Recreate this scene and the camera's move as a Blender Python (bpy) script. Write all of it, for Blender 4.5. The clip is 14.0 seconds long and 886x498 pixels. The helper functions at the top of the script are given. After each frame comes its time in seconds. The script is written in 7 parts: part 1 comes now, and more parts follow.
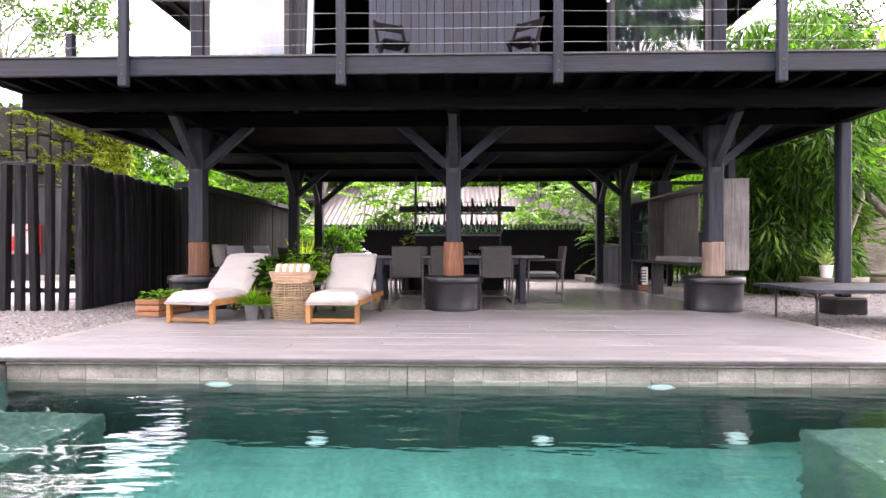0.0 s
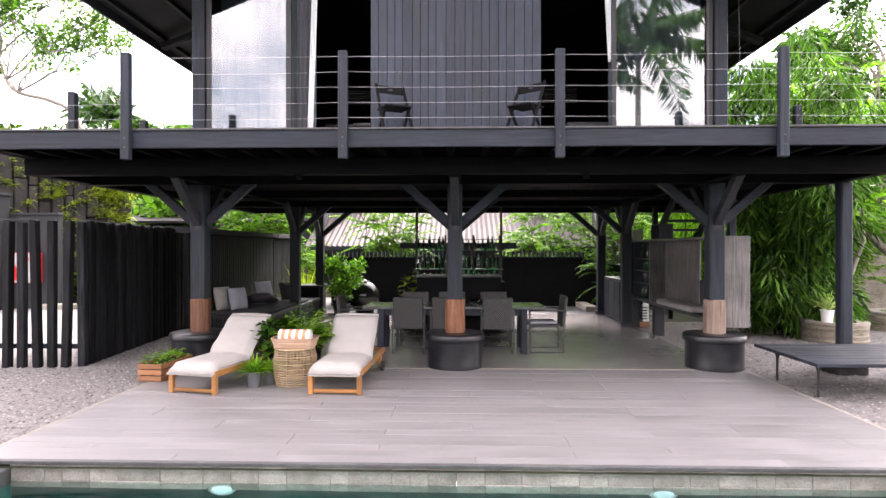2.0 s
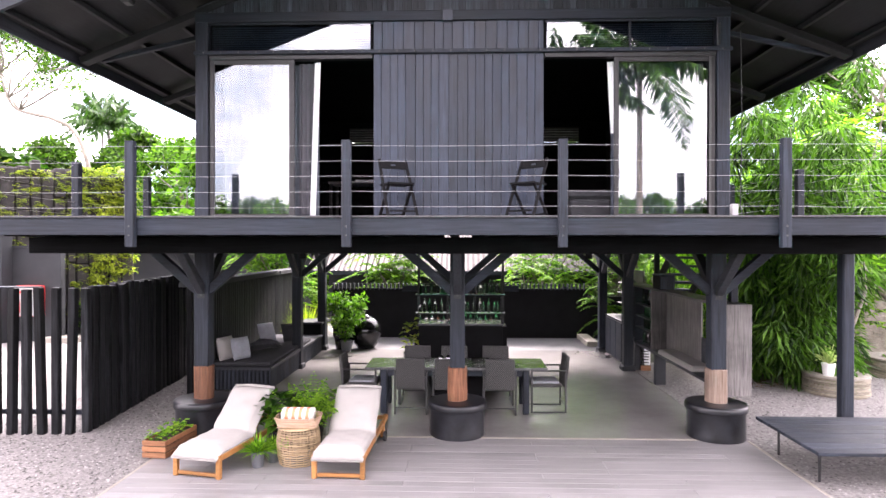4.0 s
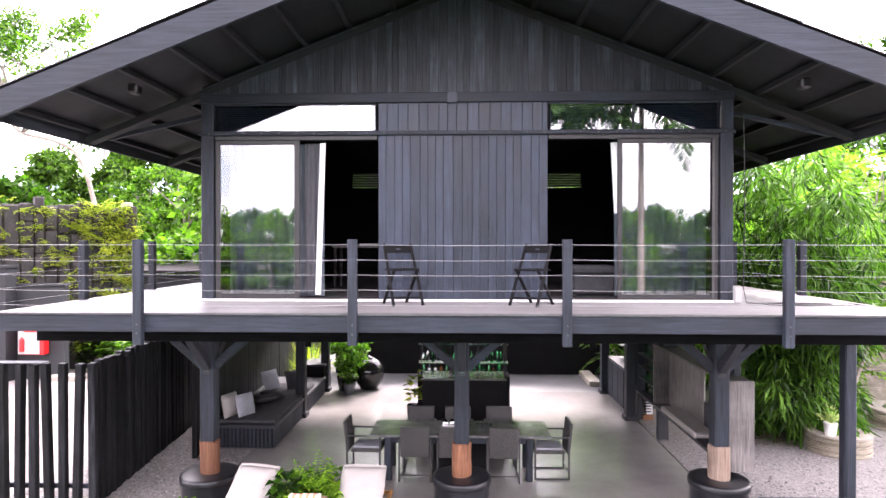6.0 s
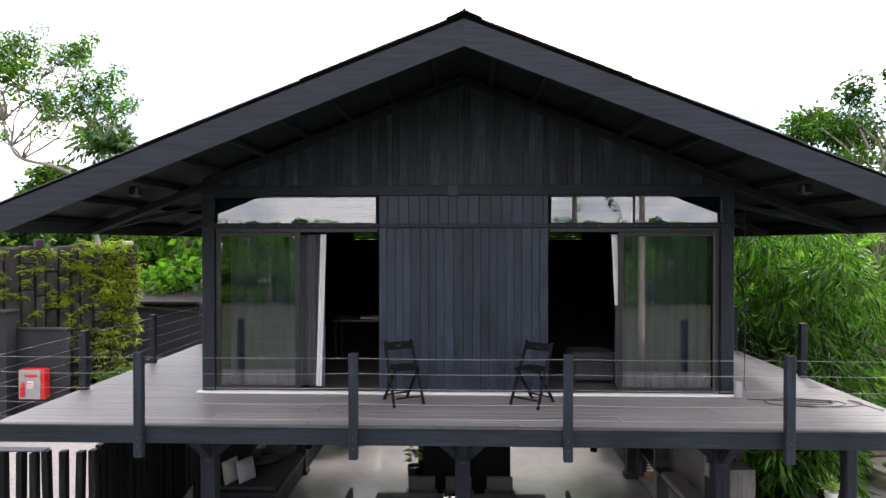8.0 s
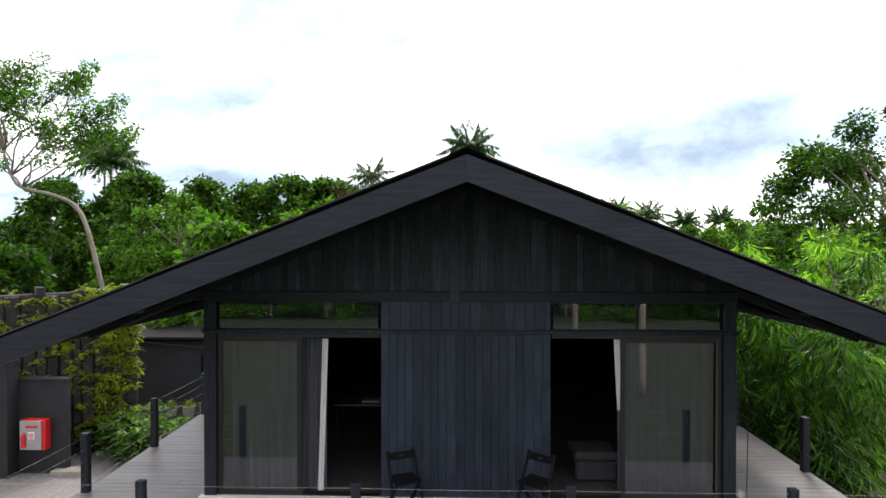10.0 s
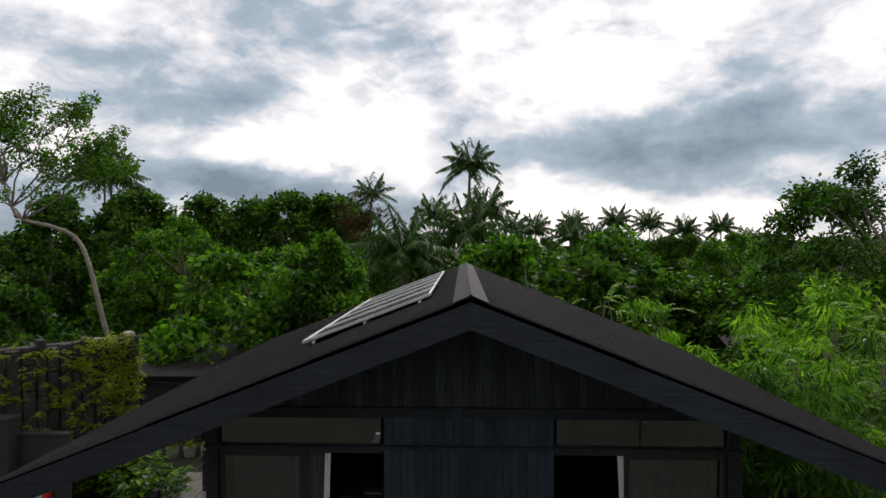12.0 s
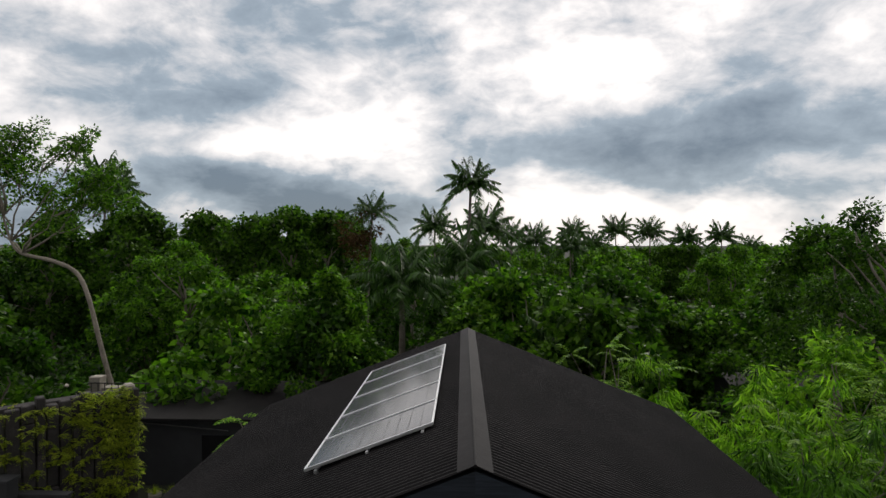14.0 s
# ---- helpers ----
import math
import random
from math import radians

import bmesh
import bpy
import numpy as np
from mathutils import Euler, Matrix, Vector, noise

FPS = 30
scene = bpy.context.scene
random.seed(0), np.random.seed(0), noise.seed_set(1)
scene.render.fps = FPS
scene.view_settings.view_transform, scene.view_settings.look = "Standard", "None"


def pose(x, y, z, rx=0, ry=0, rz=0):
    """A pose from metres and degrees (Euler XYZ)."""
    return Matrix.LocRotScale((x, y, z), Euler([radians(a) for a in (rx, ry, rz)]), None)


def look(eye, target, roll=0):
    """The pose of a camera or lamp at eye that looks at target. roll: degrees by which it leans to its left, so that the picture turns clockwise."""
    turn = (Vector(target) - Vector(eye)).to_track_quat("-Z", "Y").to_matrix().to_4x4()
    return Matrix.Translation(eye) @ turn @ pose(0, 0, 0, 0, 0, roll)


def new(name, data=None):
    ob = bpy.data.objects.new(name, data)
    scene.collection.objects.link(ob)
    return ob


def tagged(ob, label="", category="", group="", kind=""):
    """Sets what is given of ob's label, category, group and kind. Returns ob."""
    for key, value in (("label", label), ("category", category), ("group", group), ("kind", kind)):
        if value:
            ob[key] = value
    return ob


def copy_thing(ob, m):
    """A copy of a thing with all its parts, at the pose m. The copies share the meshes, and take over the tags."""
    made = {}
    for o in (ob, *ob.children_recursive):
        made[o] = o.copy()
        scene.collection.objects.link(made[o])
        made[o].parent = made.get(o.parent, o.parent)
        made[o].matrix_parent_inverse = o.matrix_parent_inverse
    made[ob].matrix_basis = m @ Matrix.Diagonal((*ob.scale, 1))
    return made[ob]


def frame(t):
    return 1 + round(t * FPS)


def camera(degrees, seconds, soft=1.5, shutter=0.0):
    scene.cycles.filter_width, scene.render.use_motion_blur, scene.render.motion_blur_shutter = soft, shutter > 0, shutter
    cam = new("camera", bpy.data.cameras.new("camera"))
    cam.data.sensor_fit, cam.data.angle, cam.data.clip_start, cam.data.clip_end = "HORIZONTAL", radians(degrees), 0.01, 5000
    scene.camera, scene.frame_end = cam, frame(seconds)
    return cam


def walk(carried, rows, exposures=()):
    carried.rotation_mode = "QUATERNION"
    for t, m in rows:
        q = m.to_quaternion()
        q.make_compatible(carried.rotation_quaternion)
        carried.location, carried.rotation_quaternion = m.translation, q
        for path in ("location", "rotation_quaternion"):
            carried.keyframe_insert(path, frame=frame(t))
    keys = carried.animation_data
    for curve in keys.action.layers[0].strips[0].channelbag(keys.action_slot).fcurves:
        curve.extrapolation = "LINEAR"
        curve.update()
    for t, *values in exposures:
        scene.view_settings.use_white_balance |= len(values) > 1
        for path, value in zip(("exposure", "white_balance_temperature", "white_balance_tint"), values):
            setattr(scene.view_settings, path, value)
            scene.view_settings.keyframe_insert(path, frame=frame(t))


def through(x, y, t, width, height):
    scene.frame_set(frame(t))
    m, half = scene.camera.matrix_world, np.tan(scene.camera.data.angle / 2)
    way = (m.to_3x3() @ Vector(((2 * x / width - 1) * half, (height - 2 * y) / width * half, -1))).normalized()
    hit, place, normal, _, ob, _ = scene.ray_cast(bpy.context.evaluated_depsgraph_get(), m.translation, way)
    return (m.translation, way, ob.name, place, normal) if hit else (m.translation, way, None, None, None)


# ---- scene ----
cam = camera(72.0, 14.0)
METRES, EYE, TILT, LEAN, TURN = 9.0, 0.85, 0.0, 0.0, 1.65
ROWS = [
    (0.0, 0.0000, 0.0000, 0.0000, 0.000, 0.000, -0.000),
    (0.5, -0.0008, 0.0010, 0.0207, 0.007, -0.022, 0.010),
    (1.0, -0.0012, 0.0006, 0.0425, 0.022, -0.022, 0.020),
    (1.5, -0.0014, -0.0003, 0.0662, 0.022, -0.050, 0.030),
    (2.0, -0.0018, -0.0015, 0.0904, 0.036, -0.058, 0.010),
    (2.5, -0.0014, -0.0021, 0.1164, 0.058, -0.079, 0.000),
    (5.0, -0.0082, -0.0070, 0.2617, 0.137, -0.388, -0.050),
    (5.5, -0.0097, -0.0086, 0.2922, 0.158, -0.367, -0.030),
    (6.0, -0.0103, -0.0088, 0.3246, 0.180, -0.403, -0.010),
    (6.5, -0.0100, -0.0085, 0.3584, 0.165, -0.460, 0.030),
    (7.0, -0.0102, -0.0077, 0.3928, 0.173, -0.460, 0.020),
    (7.5, -0.0102, -0.0074, 0.4282, 0.208, -0.482, -0.010),
    (8.0, -0.0108, -0.0075, 0.4661, 0.208, -0.510, 0.020),
    (8.5, -0.0117, -0.0071, 0.5046, 0.208, -0.539, 0.010),
    (9.0, -0.0132, -0.0075, 0.5449, 0.194, -0.575, -0.010),
    (11.5, -0.0147, 0.0017, 0.7572, 0.237, -0.726, 0.050),
    (12.0, -0.0184, 0.0011, 0.8028, 0.208, -0.755, 0.020),
    (12.5, -0.0196, 0.0017, 0.8503, 0.208, -0.805, -0.010),
    (13.0, -0.0213, 0.0042, 0.8980, 0.201, -0.856, -0.040),
    (13.5, -0.0212, 0.0090, 0.9475, 0.208, -0.906, -0.070),
    (14.0, -0.0233, 0.0149, 0.9988, 0.216, -0.971, -0.080),
]
# the clip's camera closes down as it rises out of the shade towards the sky: stops, kelvin, tint
EXPOSURES = [(0.0, 2.75, 6650, 29), (2.5, 2.5, 6600, 24), (5.0, 3.2, 6450, 30), (6.5, 2.95, 6450, 29), (7.5, 2.0, 6350, 22), (8.5, 1.25, 6400, 16), (9.0, 1.3, 6400, 15), (11.5, -0.2, 6550, 14), (14.0, -0.6, 6600, 12)]
walk(cam, [(t, pose(0, 0, EYE, TILT, LEAN, TURN) @ pose(METRES * x, METRES * y, METRES * z, 90 + pitch, roll, yaw)) for t, x, y, z, yaw, pitch, roll in ROWS],
     EXPOSURES)

# ---- light ----
SUN_ELEVATION, SUN_AZIMUTH = 44.0, 16.0
sun = new("sun", bpy.data.lights.new("sun", "SUN"))
sun.data.energy, sun.data.angle, sun.data.color = 2.1, radians(16), (1.0, 0.95, 0.87)
sun.matrix_world = look((60 * math.sin(radians(SUN_AZIMUTH)), 60 * math.cos(radians(SUN_AZIMUTH)), 60 * math.tan(radians(SUN_ELEVATION))), (0, 0, 0))


def build_world():
    """Broken overcast: a bright layer with grey-blue cloud bellies over a thin blue sky."""
    w = bpy.data.worlds.new("overcast_sky")
    w.use_nodes = True
    scene.world = w
    nt = w.node_tree
    nt.nodes.clear()
    add = nt.nodes.new
    out, bg = add("ShaderNodeOutputWorld"), add("ShaderNodeBackground")
    sky = add("ShaderNodeTexSky")
    sky.sky_type, sky.sun_disc = "NISHITA", False
    sky.sun_elevation, sky.sun_rotation = radians(SUN_ELEVATION), radians(SUN_AZIMUTH)
    tc, sep = add("ShaderNodeTexCoord"), add("ShaderNodeSeparateXYZ")
    nt.links.new(tc.outputs["Generated"], sep.inputs[0])

    def calc(op, a, b):
        n = add("ShaderNodeMath")
        n.operation = op
        for i, v in enumerate((a, b)):
            if isinstance(v, (int, float)):
                n.inputs[i].default_value = v
            else:
                nt.links.new(v, n.inputs[i])
        return n.outputs[0]

    def noise(vec, scale, detail, rough, dist, out="Fac"):
        n = add("ShaderNodeTexNoise")
        n.inputs["Scale"].default_value, n.inputs["Detail"].default_value = scale, detail
        n.inputs["Roughness"].default_value, n.inputs["Distortion"].default_value = rough, dist
        nt.links.new(vec, n.inputs["Vector"])
        return n.outputs[out]

    comb = add("ShaderNodeCombineXYZ")
    nt.links.new(calc("ADD", sep.outputs[0], 2.35), comb.inputs[0])
    nt.links.new(calc("ADD", sep.outputs[1], 0.8), comb.inputs[1])
    nt.links.new(calc("MULTIPLY", sep.outputs[2], 1.9), comb.inputs[2])
    billow = noise(comb.outputs[0], 4.2, 10.0, 0.56, 0.25)
    puff = noise(comb.outputs[0], 13.0, 6.0, 0.6, 0.4)
    shift = add("ShaderNodeSeparateXYZ")
    nt.links.new(noise(comb.outputs[0], 5.0, 5.0, 0.55, 0.0, "Color"), shift.inputs[0])
    # ragged offsets that tear the outlines of the cloud banks
    across = calc("ADD", sep.outputs[0], calc("MULTIPLY", calc("SUBTRACT", shift.outputs[0], 0.5), 0.30))
    height = calc("ADD", sep.outputs[2], calc("MULTIPLY", calc("SUBTRACT", shift.outputs[1], 0.5), 0.13))
    ahead = calc("MINIMUM", calc("MAXIMUM", calc("MULTIPLY", sep.outputs[1], 3.0), 0.0), 1.0)
    banks = None
    # cloud banks and bright gaps over the forest: across, height, half widths, weight
    for cx, cz, rx, rz, weight in ((0.448, 0.151, 0.284, 0.065, 0.95), (0.263, 0.121, 0.164, 0.039, 0.7), (-0.409, 0.055, 0.26, 0.045, 1.5), (-0.19, 0.06, 0.15, 0.035, 1.2), (-0.332, 0.232, 0.103, 0.065, 0.7), (-0.481, 0.246, 0.095, 0.102, 0.4), (-0.18, 0.325, 0.207, 0.051, 0.6), (-0.088, 0.281, 0.129, 0.051, 0.5), (0.312, 0.302, 0.207, 0.046, 0.75), (0.08, 0.17, 0.11, 0.07, 0.55), (0.49, 0.066, 0.06, 0.022, 0.9), (-0.232, 0.145, 0.172, 0.035, -0.45), (0.25, 0.05, 0.2, 0.03, -0.6), (0.044, 0.316, 0.095, 0.056, -0.5), (0.165, 0.262, 0.129, 0.042, -0.4)):
        ex = calc("DIVIDE", calc("SUBTRACT", across, cx), rx)
        ez = calc("DIVIDE", calc("SUBTRACT", height, cz), rz)
        fall = calc("POWER", 2.718, calc("MULTIPLY", calc("ADD", calc("MULTIPLY", ex, ex), calc("MULTIPLY", ez, ez)), -0.8))
        one = calc("MULTIPLY", fall, weight)
        banks = one if banks is None else calc("ADD", banks, one)
    mass = calc("ADD", calc("MULTIPLY", billow, 0.56), calc("MULTIPLY", puff, 0.24))
    mass = calc("ADD", mass, calc("MULTIPLY", calc("MULTIPLY", banks, ahead), 0.13))
    ramp = add("ShaderNodeValToRGB")
    cr = ramp.color_ramp
    cr.elements[0].position, cr.elements[0].color = 0.385, (1.7, 1.65, 1.61, 1)
    cr.elements[1].position, cr.elements[1].color = 0.66, (0.25, 0.335, 0.43, 1)
    e = cr.elements.new(0.455)
    e.color = (1.12, 1.14, 1.17, 1)
    e = cr.elements.new(0.525)
    e.color = (0.56, 0.68, 0.79, 1)
    nt.links.new(mass, ramp.inputs[0])
    dim = add("ShaderNodeMix")
    dim.data_type = "RGBA"
    dim.inputs["Factor"].default_value = 0.9
    faint = add("ShaderNodeMix")
    faint.data_type, faint.blend_type = "RGBA", "MULTIPLY"
    faint.inputs["Factor"].default_value = 1.0
    nt.links.new(sky.outputs[0], faint.inputs["A"])
    faint.inputs["B"].default_value = (0.1, 0.1, 0.1, 1)
    nt.links.new(faint.outputs["Result"], dim.inputs["A"])
    nt.links.new(ramp.outputs[0], dim.inputs["B"])
    nt.links.new(dim.outputs["Result"], bg.inputs[0])
    # the bright side of the sky is the one with the sun behind the cloud; it falls off towards the pool's end
    turn = calc("MINIMUM", calc("MAXIMUM", calc("ADD", calc("MULTIPLY", sep.outputs[1], 1.1), 0.55), 0.0), 1.0)
    nt.links.new(calc("ADD", calc("MULTIPLY", turn, 0.42), 0.58), bg.inputs[1])
    nt.links.new(bg.outputs[0], out.inputs[0])


build_world()


# ---- materials ----
def material(name):
    m = bpy.data.materials.new(name)
    m.use_nodes = True
    nt = m.node_tree
    return m, nt, nt.nodes["Principled BSDF"]


def coords(nt, stretch=(1, 1, 1), shuffle=False):
    tc = nt.nodes.new("ShaderNodeTexCoord")
    mp = nt.nodes.new("ShaderNodeMapping")
    mp.inputs["Scale"].default_value = stretch
    nt.links.new(tc.outputs["Object"], mp.inputs["Vector"])
    if shuffle:
        oi, mul = nt.nodes.new("ShaderNodeObjectInfo"), nt.nodes.new("ShaderNodeMath")
        mul.operation = "MULTIPLY"
        mul.inputs[1].default_value = 37.0
        nt.links.new(oi.outputs["Random"], mul.inputs[0])
        nt.links.new(mul.outputs[0], mp.inputs["Location"])
    return mp.outputs[0]


def speckle(nt, vec, scale, detail=6.0, rough=0.6):
    n = nt.nodes.new("ShaderNodeTexNoise")
    n.inputs["Scale"].default_value, n.inputs["Detail"].default_value, n.inputs["Roughness"].default_value = scale, detail, rough
    nt.links.new(vec, n.inputs["Vector"])
    return n.outputs["Fac"]


def spread(nt, fac, stops):
    r = nt.nodes.new("ShaderNodeValToRGB")
    el = r.color_ramp.elements
    el[0].position, el[0].color = stops[0][0], (*stops[0][1], 1)
    el[1].position, el[1].color = stops[-1][0], (*stops[-1][1], 1)
    for p, c in stops[1:-1]:
        el.new(p).color = (*c, 1)
    nt.links.new(fac, r.inputs[0])
    return r.outputs[0]


def times(nt, a, b, how="MULTIPLY", fac=1.0):
    x = nt.nodes.new("ShaderNodeMix")
    x.data_type, x.blend_type = "RGBA", how
    x.inputs["Factor"].default_value = fac
    nt.links.new(a, x.inputs["A"])
    nt.links.new(b, x.inputs["B"])
    return x.outputs["Result"]


def relief(nt, bsdf, fac, strength, distance=0.01):
    b = nt.nodes.new("ShaderNodeBump")
    b.inputs["Strength"].default_value, b.inputs["Distance"].default_value = strength, distance
    nt.links.new(fac, b.inputs["Height"])
    nt.links.new(b.outputs[0], bsdf.inputs["Normal"])


def tint_by_piece(nt, lo, hi):
    oi = nt.nodes.new("ShaderNodeObjectInfo")
    return spread(nt, oi.outputs["Random"], [(0.0, (lo, lo, lo)), (1.0, (hi, hi, hi))])


def timber(name, dark, light, axis="z", rough=0.6, pieces=True, grain=1.0, gloss=0.35, vary=0.28, patchy=0.35):
    """Stained or raw wood with grain along one axis, a coarse patchiness and a shade of its own for each piece."""
    m, nt, b = material(name)
    long = {"x": (2.0, 40, 40), "y": (40, 2.0, 40), "z": (40, 40, 2.0)}[axis]
    fine = speckle(nt, coords(nt, long, True), 1.0, 5, 0.65)
    patch = speckle(nt, coords(nt, tuple(0.25 if s > 10 else 0.5 for s in long), True), 3.0, 4, 0.6)
    col = spread(nt, fine, [(0.3, dark), (0.72, light)])
    col = times(nt, col, spread(nt, patch, [(0.3, (1 - patchy,) * 3), (0.7, (1 + 0.7 * patchy,) * 3)]))
    if pieces:
        col = times(nt, col, tint_by_piece(nt, 1 - vary, 1 + vary))
    nt.links.new(col, b.inputs["Base Color"])
    nt.links.new(spread(nt, patch, [(0.2, (rough - 0.12,) * 3), (0.8, (rough + 0.15,) * 3)]), b.inputs["Roughness"])
    b.inputs["Specular IOR Level"].default_value = gloss
    relief(nt, b, fine, 0.35 * grain, 0.004)
    return m


def plain(name, colour, rough=0.5, metal=0.0, var=0.2, scale=6.0, bump=0.1, spec=0.5, fine=80.0):
    m, nt, b = material(name)
    vec = coords(nt)
    patch = speckle(nt, vec, scale, 5, 0.6)
    lo, hi = tuple(c * (1 - var) for c in colour), tuple(min(1, c * (1 + var)) for c in colour)
    nt.links.new(spread(nt, patch, [(0.3, lo), (0.7, hi)]), b.inputs["Base Color"])
    b.inputs["Roughness"].default_value, b.inputs["Metallic"].default_value = rough, metal
    b.inputs["Specular IOR Level"].default_value = spec
    if bump:
        relief(nt, b, speckle(nt, vec, fine, 3, 0.6), bump, 0.004)
    return m


def stony(name, lo, mid, hi, scale=4.0, rough=0.8, bump=0.5, pieces=False, spec=0.4, grit=1.0):
    m, nt, b = material(name)
    vec = coords(nt, (1, 1, 1), pieces)
    big, small = speckle(nt, vec, scale, 8, 0.65), speckle(nt, vec, scale * 14, 4, 0.6)
    col = spread(nt, big, [(0.25, lo), (0.5, mid), (0.75, hi)])
    col = times(nt, col, spread(nt, small, [(0.3, (1 - 0.25 * grit,) * 3), (0.7, (1 + 0.2 * grit,) * 3)]))
    if pieces:
        col = times(nt, col, tint_by_piece(nt, 0.75, 1.2))
    nt.links.new(col, b.inputs["Base Color"])
    b.inputs["Roughness"].default_value = rough
    b.inputs["Specular IOR Level"].default_value = spec
    relief(nt, b, small, bump, 0.006)
    return m


def leafy(name, dark, light, rough=0.45, through=0.35):
    """Leaves: a shade for each leaf, a little light through the blade."""
    m, nt, b = material(name)
    g = nt.nodes.new("ShaderNodeNewGeometry")
    vec = coords(nt)
    col = spread(nt, g.outputs["Random Per Island"], [(0.0, dark), (0.6, tuple((a + c) / 2 for a, c in zip(dark, light))), (1.0, light)])
    col = times(nt, col, spread(nt, speckle(nt, vec, 0.9, 3), [(0.3, (0.55,) * 3), (0.7, (1.35,) * 3)]))
    nt.links.new(col, b.inputs["Base Color"])
    b.inputs["Roughness"].default_value = rough
    b.inputs["Specular IOR Level"].default_value = 0.12
    tr, mix, out = nt.nodes.new("ShaderNodeBsdfTranslucent"), nt.nodes.new("ShaderNodeMixShader"), nt.nodes["Material Output"]
    nt.links.new(times(nt, col, spread(nt, g.outputs["Random Per Island"], [(0, (1.0, 1.5, 0.5)), (1, (1.2, 1.6, 0.6))])), tr.inputs[0])
    mix.inputs[0].default_value = through
    nt.links.new(b.outputs[0], mix.inputs[1])
    nt.links.new(tr.outputs[0], mix.inputs[2])
    nt.links.new(mix.outputs[0], out.inputs[0])
    return m


BLACK_X = timber("black_stained_timber_x", (0.006318, 0.00858, 0.01312), (0.02387, 0.03042, 0.04524), "x", grain=1.4)
BLACK_Y = timber("black_stained_timber_y", (0.0156, 0.01716, 0.02106), (0.04056, 0.04368, 0.05226), "y")
BLACK_Z = timber("black_stained_timber_z", (0.004914, 0.00663, 0.009953), (0.02387, 0.03042, 0.04524), "z", grain=1.4)
CLAD = timber("charcoal_cladding", (0.01334, 0.01872, 0.02986), (0.03299, 0.04368, 0.06786), "z", 0.42)
GABLE = timber("weathered_gable_boards", (0.005616, 0.00702, 0.009953), (0.04914, 0.05616, 0.07057), "z", 0.62, grain=1.8, vary=0.5, patchy=0.6)
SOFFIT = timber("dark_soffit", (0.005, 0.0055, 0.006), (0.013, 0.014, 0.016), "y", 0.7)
# black timber again, with the shade below the balcony put into its colour
SHADED_X = timber("shaded_black_timber_x", (0.002, 0.002, 0.0023), (0.0065, 0.0065, 0.0072), "x", 0.6, gloss=0.04)
SHADED_Y = timber("shaded_black_timber_y", (0.002, 0.002, 0.0023), (0.0065, 0.0065, 0.0072), "y", 0.6, gloss=0.04)
FENCE = timber("tarred_fence_timber", (0.00108, 0.001258, 0.00156), (0.0216, 0.02294, 0.02652), "z", 0.6, grain=2.2, gloss=0.16, vary=0.6, patchy=0.6)
DECK = timber("grey_composite_decking", (0.1736, 0.1669, 0.168), (0.2128, 0.2038, 0.205), "x", 0.42, grain=0.5, vary=0.08, patchy=0.2)
TEAK = timber("oiled_teak", (0.196, 0.084, 0.0245), (0.35, 0.168, 0.056), "x", 0.45)
STUB = timber("natural_log_wood", (0.075, 0.0285, 0.0135), (0.255, 0.1125, 0.06), "z", 0.55, grain=1.4)
STUB_PALE = timber("bleached_log_wood", (0.195, 0.1275, 0.09), (0.4125, 0.315, 0.255), "z", 0.6, grain=1.4)
GREYWOOD = timber("grey_brown_laminate", (0.055, 0.05, 0.048), (0.20, 0.185, 0.178), "z", 0.42, patchy=0.55)
CRATE = timber("reddish_crate_wood", (0.195, 0.0825, 0.0375), (0.345, 0.165, 0.0825), "x", 0.6)
BARK = timber("pale_bark", (0.10, 0.085, 0.065), (0.32, 0.29, 0.245), "z", 0.85, grain=2)
PALMBARK = timber("palm_bark", (0.10, 0.085, 0.07), (0.26, 0.23, 0.20), "x", 0.9, grain=2)
CONCRETE = stony("polished_concrete", (0.15, 0.142, 0.134), (0.215, 0.206, 0.197), (0.27, 0.26, 0.25), 0.5, 0.22, 0.015, False, 0.5, 0.15)
DARKFLOOR = stony("dark_floor_slab", (0.05, 0.05, 0.052), (0.07, 0.07, 0.072), (0.1, 0.1, 0.1), 1.2, 0.5, 0.1)
COPING = stony("beige_pool_stone", (0.15, 0.1425, 0.1237), (0.27, 0.2587, 0.2325), (0.375, 0.36, 0.33), 5.0, 0.7, 0.4, True)
POOLTILE = stony("green_pool_stone", (0.03375, 0.15, 0.1275), (0.0675, 0.255, 0.2175), (0.12, 0.3375, 0.2925), 1.6, 0.6, 0.2)
# green pool stone darkened: the far wall's shade is in this colour
SHADED_POOLWALL = stony("shaded_green_pool_wall", (0.006, 0.026, 0.023), (0.011, 0.042, 0.037), (0.02, 0.06, 0.053), 2.0, 0.6, 0.2)
GRAVEL = stony("grey_gravel", (0.0868, 0.08184, 0.07812), (0.1984, 0.186, 0.1798), (0.2976, 0.2821, 0.2728), 22.0, 0.9, 1.0)
EARTH = stony("forest_floor", (0.011, 0.01375, 0.0066), (0.01925, 0.02475, 0.011), (0.033, 0.0385, 0.0165), 0.6, 0.95, 0.6)
PEBBLE, _nt, _b = material("gravel_stones")
_g = _nt.nodes.new("ShaderNodeNewGeometry")
_nt.links.new(spread(_nt, _g.outputs["Random Per Island"], [(0, (0.06, 0.056, 0.054)), (0.5, (0.16, 0.15, 0.145)), (1, (0.36, 0.34, 0.33))]), _b.inputs["Base Color"])
_b.inputs["Roughness"].default_value = 0.85
CANVAS = plain("cream_canvas", (0.33, 0.3135, 0.297), 0.9, 0, 0.05, 3, 0.3, 0.2, 220)
